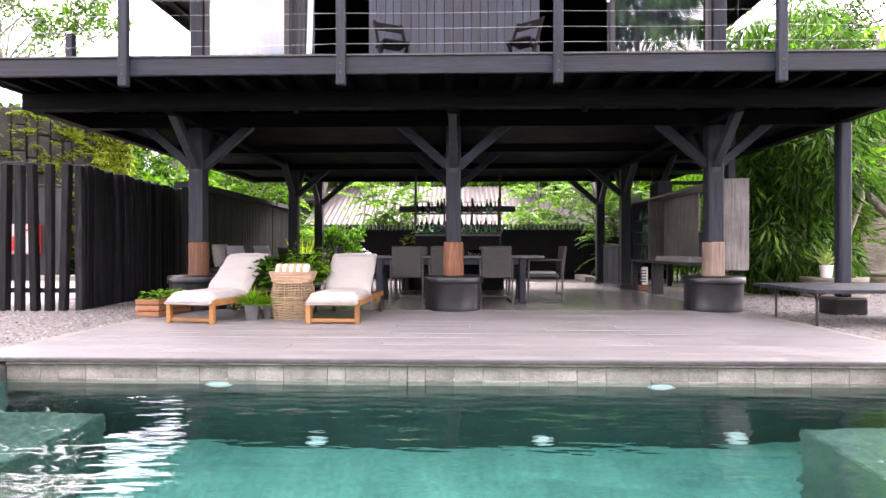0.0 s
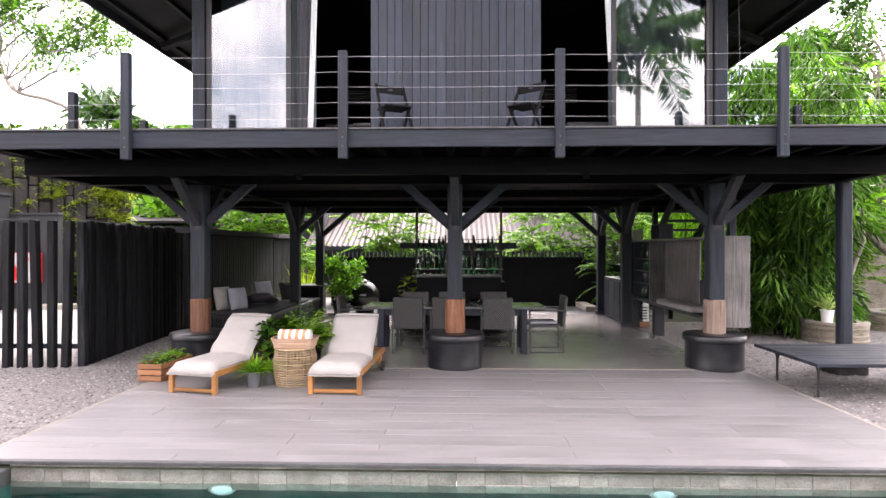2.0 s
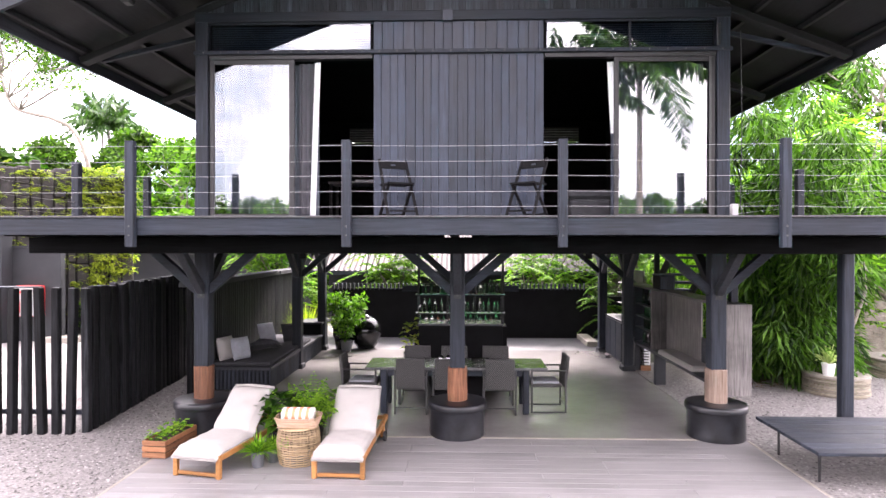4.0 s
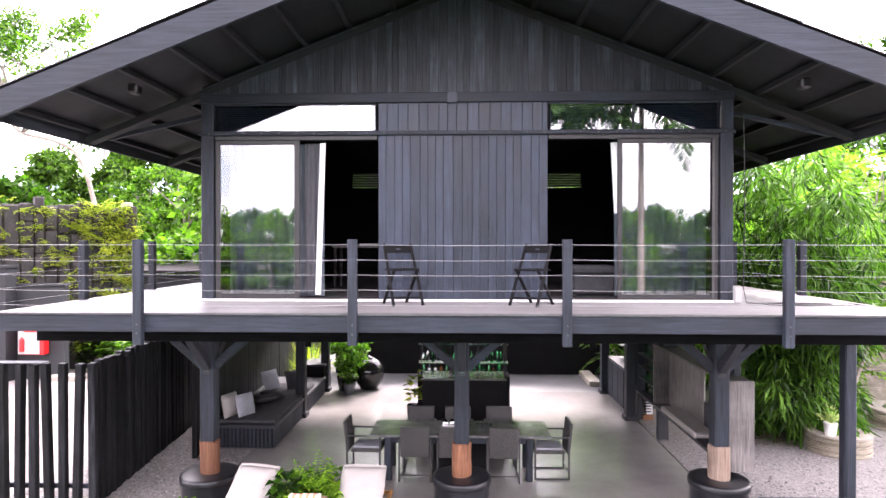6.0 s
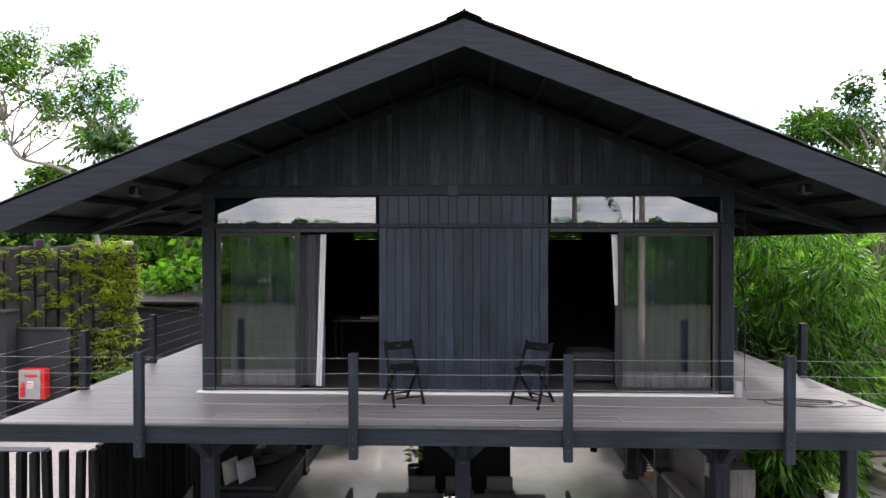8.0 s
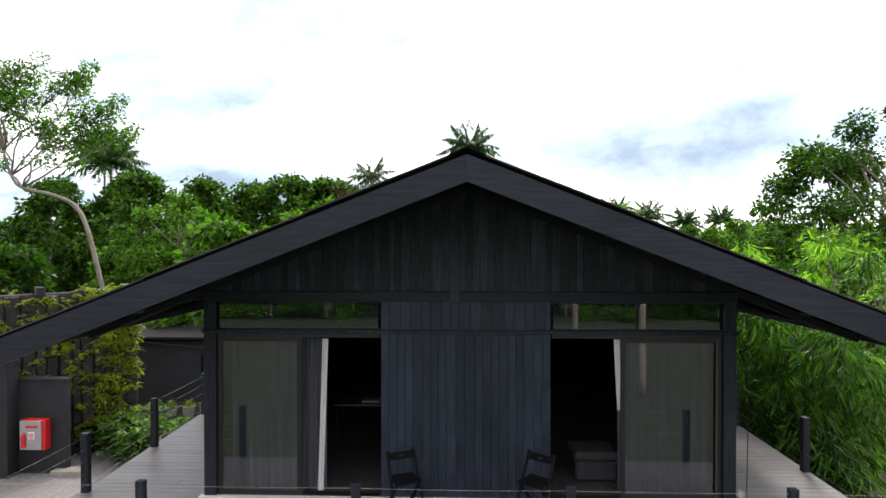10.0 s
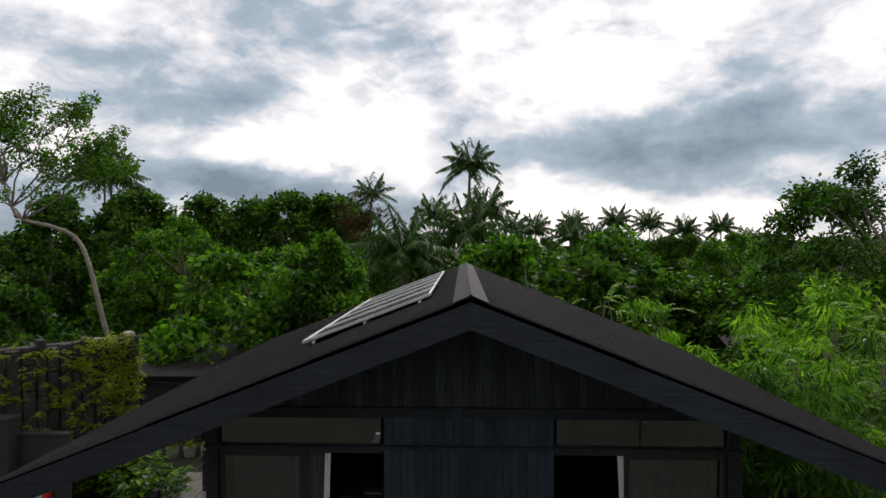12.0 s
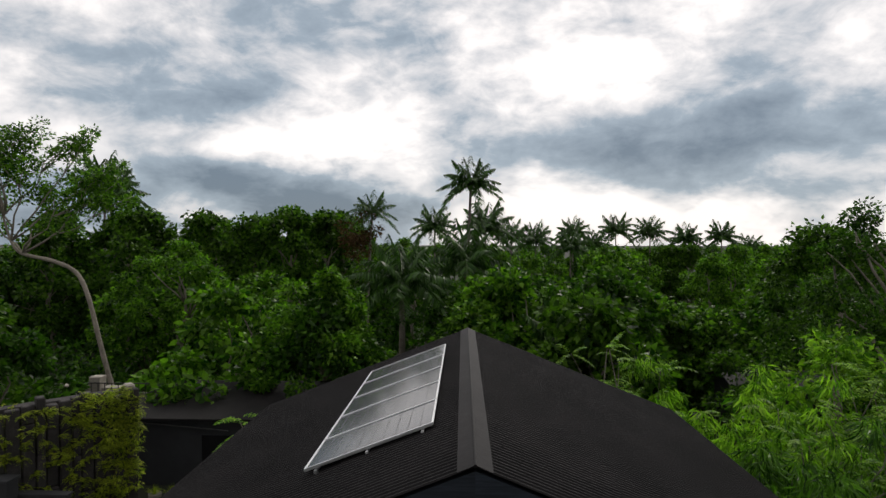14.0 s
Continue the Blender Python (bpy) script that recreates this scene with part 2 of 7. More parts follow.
GREYCLOTH = plain("grey_cushion_cloth", (0.30, 0.31, 0.34), 0.95, 0, 0.12, 8, 0.4, 0.2, 260)
DARKCLOTH = plain("charcoal_cushion_cloth", (0.045, 0.046, 0.05), 0.95, 0, 0.2, 8, 0.4, 0.2, 260)
PEACH = plain("peach_towel_stripe", (0.62, 0.25, 0.14), 0.95, 0, 0.06, 8, 0.5, 0.1, 300)
TOWEL = plain("white_towel", (0.6048, 0.576, 0.5472), 0.95, 0, 0.04, 8, 0.5, 0.1, 300)
WICKER = timber("pale_wicker", (0.30, 0.19, 0.12), (0.52, 0.37, 0.27), "x", 0.7)
RATTAN = timber("tan_rattan", (0.26, 0.18, 0.10), (0.48, 0.36, 0.22), "x", 0.6)
WEAVE, _nt, _b = material("grey_woven_resin")
_v = coords(_nt, (1, 1, 1))
_w = _nt.nodes.new("ShaderNodeTexChecker")
_w.inputs["Scale"].default_value = 62.0
_w.inputs["Color1"].default_value, _w.inputs["Color2"].default_value = (0.075, 0.073, 0.071, 1), (0.016, 0.016, 0.0155, 1)
_nt.links.new(_v, _w.inputs["Vector"])
_nt.links.new(_w.outputs["Color"], _b.inputs["Base Color"])
_b.inputs["Roughness"].default_value = 0.6
relief(_nt, _b, _w.outputs["Fac"], 0.6, 0.004)
GREYMETAL = plain("dark_grey_metal", (0.054, 0.054, 0.0552), 0.5, 0.3, 0.15, 6, 0.05)
BLACKMETAL = plain("black_metal", (0.014, 0.014, 0.015), 0.45, 0.0, 0.2, 6, 0.05)
STEEL = plain("brushed_steel_wire", (0.372, 0.372, 0.378), 0.35, 1.0, 0.1, 10, 0)
CHROME = plain("chrome", (0.75, 0.75, 0.76), 0.12, 1.0, 0.05, 10, 0)
ALU = plain("aluminium", (0.60, 0.61, 0.62), 0.4, 0.9, 0.1, 5, 0)
DRUM = plain("black_painted_drum", (0.01014, 0.01092, 0.01404), 0.33, 0, 0.7, 6.0, 0.15, 0.5, 30)
BLACKPOT = plain("glossy_black_glaze", (0.012, 0.012, 0.013), 0.12, 0, 0.2, 4, 0.05)
GREYPOT = plain("dark_grey_plastic", (0.10, 0.105, 0.115), 0.5, 0, 0.1, 5, 0.05)
WHITEPAINT = plain("white_paint", (0.80, 0.80, 0.79), 0.5, 0, 0.06, 5, 0.1)
CHARWALL = plain("charcoal_render", (0.02028, 0.02184, 0.02496), 0.75, 0, 0.2, 1.6, 0.25, 0.4, 40)
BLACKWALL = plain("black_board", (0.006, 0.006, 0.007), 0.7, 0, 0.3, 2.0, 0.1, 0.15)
REDPAINT = plain("red_paint", (0.62, 0.02, 0.02), 0.4, 0, 0.1, 5, 0.02)
PALEPLASTIC = plain("pale_plastic", (0.341, 0.341, 0.341), 0.35, 0, 0.08, 5, 0.02)
SOLAR = plain("solar_cells", (0.035, 0.04, 0.05), 0.12, 0.0, 0.25, 6, 0, 0.8)
ROOFTIN = stony("dark_corrugated_roofing", (0.007, 0.0065, 0.007), (0.012, 0.011, 0.0115), (0.020, 0.018, 0.0185), 0.8, 0.62, 0.4, False, 0.12)
OLDTIN = stony("weathered_roof_sheet", (0.0315, 0.0252, 0.02436), (0.0462, 0.0378, 0.03654), (0.063, 0.0525, 0.0504), 1.4, 0.7, 0.1)
BASALT = stony("dark_basalt_slab", (0.012, 0.0115, 0.0115), (0.03, 0.027, 0.027), (0.07, 0.063, 0.062), 2.5, 0.85, 0.8, True)
PLANTERSTONE = stony("layered_sandstone", (0.176, 0.152, 0.112), (0.288, 0.256, 0.2), (0.384, 0.352, 0.288), 6.0, 0.85, 0.6, True)
PALESTONE = stony("pale_rim_stone", (0.225, 0.2025, 0.1725), (0.285, 0.2625, 0.225), (0.345, 0.315, 0.2775), 4.0, 0.8, 0.3)
ROUGHWALL = stony("stacked_stone_wall", (0.12, 0.105, 0.08), (0.22, 0.20, 0.16), (0.34, 0.31, 0.26), 3.0, 0.9, 1.0)
SOIL = stony("potting_soil", (0.02, 0.015, 0.01), (0.035, 0.026, 0.018), (0.05, 0.04, 0.03), 20.0, 0.95, 0.8)
GAUZE = plain("grey_gauze_curtain", (0.085, 0.10, 0.12), 0.9, 0, 0.1, 4, 0.2)
CURTAIN = plain("charcoal_curtain", (0.07, 0.07, 0.08), 0.9, 0, 0.1, 4, 0.2)
SHEER = plain("white_sheer_curtain", (0.72, 0.72, 0.73), 0.9, 0, 0.05, 4, 0.2)
STONETOP = stony("dark_stone_tabletop", (0.07, 0.07, 0.072), (0.12, 0.12, 0.122), (0.19, 0.19, 0.19), 5.0, 0.18, 0.05)

LEAF_DARK = leafy("deep_green_leaves", (0.004, 0.017, 0.003), (0.060, 0.145, 0.012), 0.4, 0.4)
LEAF_FOREST = leafy("forest_green_leaves", (0.004, 0.020, 0.003), (0.10, 0.205, 0.018), 0.4, 0.4)
STEPSTONE = stony("grey_green_step_stone", (0.03, 0.07, 0.06), (0.055, 0.12, 0.10), (0.09, 0.17, 0.15), 2.0, 0.6, 0.2)
LEAF_MID = leafy("mid_green_leaves", (0.006, 0.034, 0.004), (0.150, 0.300, 0.024), 0.4, 0.42)
LEAF_BRIGHT = leafy("fresh_green_leaves", (0.030, 0.10, 0.008), (0.28, 0.47, 0.04), 0.45, 0.48)
LEAF_LIME = leafy("yellow_green_ferns", (0.09, 0.14, 0.012), (0.48, 0.52, 0.06), 0.55, 0.4)
LEAF_BAMBOO = leafy("bamboo_leaves", (0.005, 0.022, 0.004), (0.105, 0.23, 0.028), 0.35, 0.32)
LEAF_PALM = leafy("palm_leaflets", (0.014, 0.045, 0.008), (0.07, 0.15, 0.03), 0.35, 0.3)
LEAF_PALE = leafy("pale_striped_leaves", (0.22, 0.30, 0.10), (0.55, 0.58, 0.30), 0.5, 0.3)
LEAF_DRY = leafy("dry_brown_vines", (0.05, 0.03, 0.015), (0.12, 0.075, 0.03), 0.8, 0.1)


def glassy(name, tint, rough, ior=1.45):
    m, nt, b = material(name)
    b.inputs["Base Color"].default_value = (*tint, 1)
    b.inputs["Transmission Weight"].default_value = 1.0
    b.inputs["Roughness"].default_value, b.inputs["IOR"].default_value = rough, ior
    return m, nt, b


GLASS, _, _ = glassy("window_glass", (0.74, 0.80, 0.83), 0.0, 2.15)
BOTTLE_GREEN, _, _ = glassy("green_bottle_glass", (0.02, 0.30, 0.08), 0.03)
BOTTLE_CLEAR, _, _ = glassy("clear_bottle_glass", (0.75, 0.82, 0.80), 0.03)
BOTTLE_BROWN, _, _ = glassy("brown_bottle_glass", (0.16, 0.06, 0.02), 0.03)
WATER, _nt, _b = glassy("pool_water", (0.72, 0.93, 0.90), 0.0, 1.33)
_v = coords(_nt, (0.55, 1.5, 1))
_rip = times(_nt, speckle(_nt, _v, 2.2, 2, 0.5), speckle(_nt, _v, 7.0, 2, 0.5), "MIX", 0.2)
relief(_nt, _b, _rip, 0.20, 0.1)
LAMPGLASS = plain("pool_lamp_lens", (0.70, 0.86, 0.90), 0.15, 0, 0.03, 5, 0)


# ---- building blocks ----
class Geo:
    """Vertices and faces of one mesh, gathered piece by piece."""

    def __init__(self):
        self.v, self.f, self.mats = [], [], []

    def add(self, verts, faces):
        n = len(self.v)
        self.v.extend(tuple(p) for p in verts)
        self.f.extend(tuple(n + i for i in q) for q in faces)
        return self

    def box(self, x0, x1, y0, y1, z0, z1, c=0.006, m=None):
        """A box with chamfered edges, turned and moved by m."""
        lo, hi = (x0, y0, z0), (x1, y1, z1)
        c = min(c, 0.3 * min(h - l for l, h in zip(lo, hi)))
        ids, verts = {}, []
        for sx in (0, 1):
            for sy in (0, 1):
                for sz in (0, 1):
                    s = (sx, sy, sz)
                    for ax in range(3):
                        p = [(hi[i] if s[i] else lo[i]) + (0 if i == ax else (-c if s[i] else c)) for i in range(3)]
                        ids[s, ax] = len(verts)
                        verts.append(Vector(p))
        faces = []
        for ax in range(3):
            u, w = (ax + 1) % 3, (ax + 2) % 3
            for side in (0, 1):
                ring = []
                for a, b in ((0, 0), (1, 0), (1, 1), (0, 1)):
                    s = [0, 0, 0]
                    s[ax], s[u], s[w] = side, a, b
                    ring.append(ids[tuple(s), ax])
                faces.append(ring if side else ring[::-1])
            for a in (0, 1):
                for b in (0, 1):
                    s0, s1 = [0, 0, 0], [0, 0, 0]
                    s0[u] = s1[u] = a
                    s0[w] = s1[w] = b
                    s1[ax] = 1
                    s0, s1 = tuple(s0), tuple(s1)
                    q = [ids[s0, u], ids[s1, u], ids[s1, w], ids[s0, w]]
                    faces.append(q if a == b else q[::-1])
        for sx in (0, 1):
            for sy in (0, 1):
                for sz in (0, 1):
                    t = [ids[(sx, sy, sz), i] for i in range(3)]
                    faces.append(t if (sx + sy + sz) % 2 else t[::-1])
        if m is not None:
            verts = [m @ p for p in verts]
        return self.add(verts, faces)

    def beam(self, p, q, w, h, c=0.006, up=(0, 0, 1)):
        """A squared timber from p to q, w wide and h high."""
        p, q = Vector(p), Vector(q)
        d = q - p
        z = d.normalized()
        x = Vector(up).cross(z)
        if x.length < 1e-4:
            x = Vector((1, 0, 0))
        x.normalize()
        y = z.cross(x)
        m = Matrix((x, y, z)).transposed().to_4x4()
        m.translation = p
        return self.box(-w / 2, w / 2, -h / 2, h / 2, 0, d.length, c, m)

    def tube(self, pts, radii, n=8, cap=True):
        pts = [Vector(p) for p in pts]
        if isinstance(radii, (int, float)):
            radii = [radii] * len(pts)
        side, verts, faces = None, [], []
        for i, p in enumerate(pts):
            d = (pts[min(i + 1, len(pts) - 1)] - pts[max(i - 1, 0)]).normalized()
            if side is None:
                side = d.orthogonal().normalized()
            side = (side - d * side.dot(d)).normalized()
            other = d.cross(side)
            for k in range(n):
                a = 2 * math.pi * k / n
                verts.append(p + radii[i] * (math.cos(a) * side + math.sin(a) * other))
        for i in range(len(pts) - 1):
            for k in range(n):
                a, b = i * n + k, i * n + (k + 1) % n
                faces.append((a, b, b + n, a + n))
        if cap:
            faces.append(tuple(range(n))[::-1])
            faces.append(tuple((len(pts) - 1) * n + k for k in range(n)))
        return self.add(verts, faces)

    def lathe(self, prof, n=32, at=(0, 0, 0), closed=False):
        """A profile of (radius, height) turned round z."""
        verts, faces = [], []
        for r, z in prof:
            for k in range(n):
                a = 2 * math.pi * k / n
                verts.append((at[0] + r * math.cos(a), at[1] + r * math.sin(a), at[2] + z))
        for i in range(len(prof) - 1):
            for k in range(n):
                a, b = i * n + k, i * n + (k + 1) % n
                faces.append((a, b, b + n, a + n))
        if closed:
            faces.append(tuple(range(n))[::-1])
            faces.append(tuple((len(prof) - 1) * n + k for k in range(n)))
        return self.add(verts, faces)

    def leaf(self, base, along, width, length, droop=0.25, fold=0.0):
        """One leaf: a pointed blade of four faces, bent down at its tip."""
        base, d = Vector(base), Vector(along).normalized()
        s = d.cross(Vector((0, 0, 1)))
        if s.length < 1e-3:
            s = Vector((1, 0, 0))
        s = s.normalized() * width / 2
        down = Vector((0, 0, -1))
        mid = base + d * length * 0.45 + down * droop * length * 0.12
        tip = base + d * length * 0.95 + down * droop * length * 0.5
        up = Vector((0, 0, fold * width))
        return self.add([base, mid - s + up, mid, mid + s + up, tip], [(0, 2, 1), (0, 3, 2), (1, 2, 4), (2, 3, 4)])

    def mesh(self, name, mat, smooth=False):
        me = bpy.data.meshes.new(name)
        me.from_pydata([tuple(p) for p in self.v], [], self.f)
        me.materials.append(mat)
        if smooth:
            me.polygons.foreach_set("use_smooth", [True] * len(me.polygons))
        me.update()
        return me


def cloud_mesh(name, mat, verts, faces):
    me = bpy.data.meshes.new(name)
    me.from_pydata(verts.tolist(), [], faces.tolist())
    me.materials.append(mat)
    me.update()
    return me


def thing(name, at, label, category, group="", kind=""):
    ob = new(name)
    ob.empty_display_size = 0.1
    ob.location = at
    return tagged(ob, label, category, group, kind)


def part(name, geo, mat, parent, label="", smooth=False):
    """One mesh, given in the world's metres, under a thing or a part."""
    ob = new(name, geo if isinstance(geo, bpy.types.Mesh) else geo.mesh(name, mat, smooth))
    top, shift = parent, Vector((0, 0, 0))
    while top is not None:
        shift += top.location
        top = top.parent
    ob.parent = parent
    ob.location = -shift
    if label:
        ob["label"] = label
    return ob


def piece(name, me, parent, at):
    """One of many alike pieces that share a mesh."""
    ob = new(name, me)
    top, shift = parent, Vector((0, 0, 0))
    while top is not None:
        shift += top.location
        top = top.parent
    ob.parent = parent
    ob.location = Vector(at) - shift
    return ob


def solo(name, geo, mat, label, category, group="", kind="", smooth=False):
    return tagged(new(name, geo.mesh(name, mat, smooth)), label, category, group, kind)


rnd = random.Random(7)

# ---- ground, pool, terrace ----
POOL = (-3.55, 3.2, -9.0, 4.69)      # x0, x1, y0, y1
WATER_Z, POOL_DEPTH = -0.17, -1.75


def build_ground():
    x0, x1, y0, y1 = POOL
    xs, ys = [-900, -30, x0 - 0.3, x1 + 0.3, 30, 900], [-900, y0 - 0.3, y1 - 0.05, 22, 900]
    g = Geo()
    for i in range(5):
        for j in range(4):
            if i == 2 and j == 1:
                continue
            g.add([(xs[i], ys[j], -0.05), (xs[i + 1], ys[j], -0.05), (xs[i + 1], ys[j + 1], -0.05), (xs[i], ys[j + 1], -0.05)], [(0, 1, 2, 3)])
    solo("ground", g, EARTH, "dark forest floor reaching the horizon", "ground", kind="structure")
    beds = Geo()
    for a, b, c, d in ((-16, -3.7, 4.4, 21), (3.7, 13, 3.0, 14.2)):
        beds.box(a, b, c, d, -0.2, -0.03, 0.01)
    solo("gravel_bed", beds, GRAVEL, "grey gravel spread round the terrace", "gravel", kind="structure")
    stones = Geo()
    r = random.Random(3)
    for _ in range(15000):
        if r.random() < 0.55:
            x, y = r.uniform(-6.9, -3.95), r.uniform(4.8, 13)
        else:
            x, y = r.uniform(3.9, 8.5), r.uniform(4.8, 12.5)
        s, q, h = r.uniform(0.010, 0.026), r.uniform(0, 6.3), r.uniform(0.5, 0.9)
        c0, s0 = math.cos(q) * s, math.sin(q) * s
        stones.add([(x + c0, y + s0, -0.025), (x - s0 * 0.8, y + c0 * 0.8, -0.022), (x - c0, y - s0, -0.027), (x + s0 * 0.7, y - c0 * 0.7, -0.024), (x, y, -0.03 + h * s)],
                   [(0, 1, 4), (1, 2, 4), (2, 3, 4), (3, 0, 4)])
    solo("gravel_stones", stones, PEBBLE, "loose grey gravel stones beside the terrace", "gravel", kind="stuff")


build_ground()


def build_pool():
    x0, x1, y0, y1 = POOL
    basin = thing("pool_basin", (0, -2, POOL_DEPTH), "stone-lined swimming pool basin", "pool", kind="structure")
    part("pool_floor", Geo().box(x0 - 0.2, x1 + 0.2, y0 - 0.2, y1 + 0.2, POOL_DEPTH - 0.1, POOL_DEPTH, 0.002), POOLTILE, basin, "mottled green stone pool floor")
    lower = WATER_Z - 0.12
    # far wall takes the shaded colour, the other walls the plain stone
    part("pool_wall", Geo().box(x0 - 0.2, x1 + 0.2, y1 + 0.03, y1 + 0.25, POOL_DEPTH, lower, 0.002), SHADED_POOLWALL, basin)
    part("pool_wall", Geo().box(x0 - 0.25, x0 - 0.02, y0, y1 + 0.02, POOL_DEPTH, WATER_Z - 0.03, 0.002), POOLTILE, basin)
    part("pool_wall", Geo().box(x1 + 0.02, x1 + 0.25, y0, y1 + 0.02, POOL_DEPTH, WATER_Z - 0.03, 0.002), POOLTILE, basin)
    part("pool_wall", Geo().box(x0, x1, y0 - 0.25, y0 - 0.02, POOL_DEPTH, -0.06, 0.002), POOLTILE, basin)
    part("sunken_step", Geo().box(x0 - 0.01, -2.45, 1.6, 4.15, POOL_DEPTH, -0.62, 0.02), STEPSTONE, basin, "submerged stone step")
    part("sunken_step", Geo().box(2.15, x1 + 0.01, 1.6, 3.95, POOL_DEPTH, -0.62, 0.02), STEPSTONE, basin, "submerged stone step")
    for x in (-1.88, 1.53):
        lamp = part("pool_lamp", Geo().tube([(x, y1 - 0.005, -0.30), (x, y1 + 0.02, -0.30)], 0.105, 24), ALU, basin, "round steel underwater lamp")
        g = Geo().tube([(x, y1 - 0.03, -0.30), (x, y1 - 0.006, -0.30)], [0.06, 0.085], 24)
        part("lens", g, LAMPGLASS, lamp)
    for x in (-1.12, 0.64, 2.1):
        lamp = part("pool_lamp", Geo().tube([(x, y1 + 0.005, -1.6), (x, y1 + 0.03, -1.6)], 0.085, 20), ALU, basin, "small round steel underwater lamp")
        part("lens", Geo().tube([(x, y1 - 0.02, -1.6), (x, y1 + 0.004, -1.6)], [0.05, 0.07], 20), LAMPGLASS, lamp)
    # coping stones along the deck side
    r = random.Random(5)
    x = x0 - 0.02
    while x < x1 + 0.6:
        w = r.choice((0.14, 0.22, 0.28, 0.34))
        d = r.uniform(0, 0.006)
        part("coping_stone", Geo().box(x + 0.001, x + w - 0.001, y1 - d, y1 + 0.06, -0.16, -0.022, 0.003), COPING, basin)
        part("coping_stone", Geo().box(x + 0.001, x + w - 0.001, y1 - d - 0.003, y1 + 0.06, WATER_Z - 0.13, -0.161, 0.003), COPING, basin)
        x += w
    part("coping_edge", Geo().box(x0 - 0.55, x0 - 0.0, y0, y1 - 0.01, WATER_Z - 0.028, -0.055, 0.01), DARKFLOOR, basin, "dark stone side coping")
    part("coping_edge", Geo().box(x1, x1 + 0.5, y0, y1 - 0.01, WATER_Z - 0.028, -0.055, 0.01), DARKFLOOR, basin, "dark stone side coping")
    g = Geo()
    g.add([(x0 - 0.02, y0, WATER_Z), (x1 + 0.02, y0, WATER_Z), (x1 + 0.02, y1 + 0.01, WATER_Z), (x0 - 0.02, y1 + 0.01, WATER_Z)], [(0, 1, 2, 3)])
    w = solo("pool_water", g, WATER, "clear rippled green pool water", "water", kind="structure")
    w.visible_shadow = False


build_pool()


def build_terrace():
    floor = thing("floor", (0, 10, 0), "polished grey concrete floor with worn stains", "floor", kind="structure")
    part("slab", Geo().box(-3.95, 3.66, 8.47, 15.6, -0.16, -0.004, 0.004), CONCRETE, floor)
    part("rear_slab", Geo().box(-5.2, 5.2, 15.604, 17.98, -0.16, -0.02, 0.004), DARKFLOOR, floor, "dark rear floor strip")
    part("threshold", Geo().box(-3.9, 3.7, 8.42, 8.466, -0.12, 0.002, 0.003), PALESTONE, floor, "pale threshold strip")
    deck = thing("terrace_deck", (0, 6.5, -0.1), "pale grey composite decking beside the pool", "decking", kind="structure")
    part("substructure", Geo().box(-3.88, 3.84, 4.75, 8.41, -0.16, -0.035, 0.002), BLACK_X, deck)
    part("edge_trim", Geo().box(-3.92, 3.88, 4.66, 4.70, -0.03, 0.0, 0.004), DARKFLOOR, deck, "dark metal nosing along the pool")
    rows, pitch = 26, 0.1425
    shared = {}
    r = random.Random(11)
    for j in range(rows):
        y = 4.704 + j * pitch
        x = -3.9
        first = True
        while x < 3.86 - 0.01:
            w = r.choice((0.8, 1.6, 2.4)) if first else 2.4
            first = False
            w = round(min(w, 3.86 - x), 3)
            if w not in shared:
                shared[w] = Geo().box(0.0015, w - 0.0015, 0.0012, pitch - 0.0012, -0.028, 0, 0.0018).mesh("deck_board", DECK)
            piece("deck_board", shared[w], deck, (x, y, r.uniform(-0.0012, 0.0012)))
            x += w
    for x in (-3.925, 3.862):
        part("side_trim", Geo().box(x, x + 0.04, 4.7, 8.41, -0.06, 0.002, 0.004), PALESTONE, deck)


build_terrace()

# ---- pavilion: columns, beams, balcony ----
COLUMN_X, ROW_Y = (-3.75, -0.10, 3.53), (8.63, 13.2, 15.55)
BEAM_Z, DECK_Z = 2.57, 3.0
DX0, DX1, DY0, DY1 = -5.46, 5.14, 6.75, 15.9


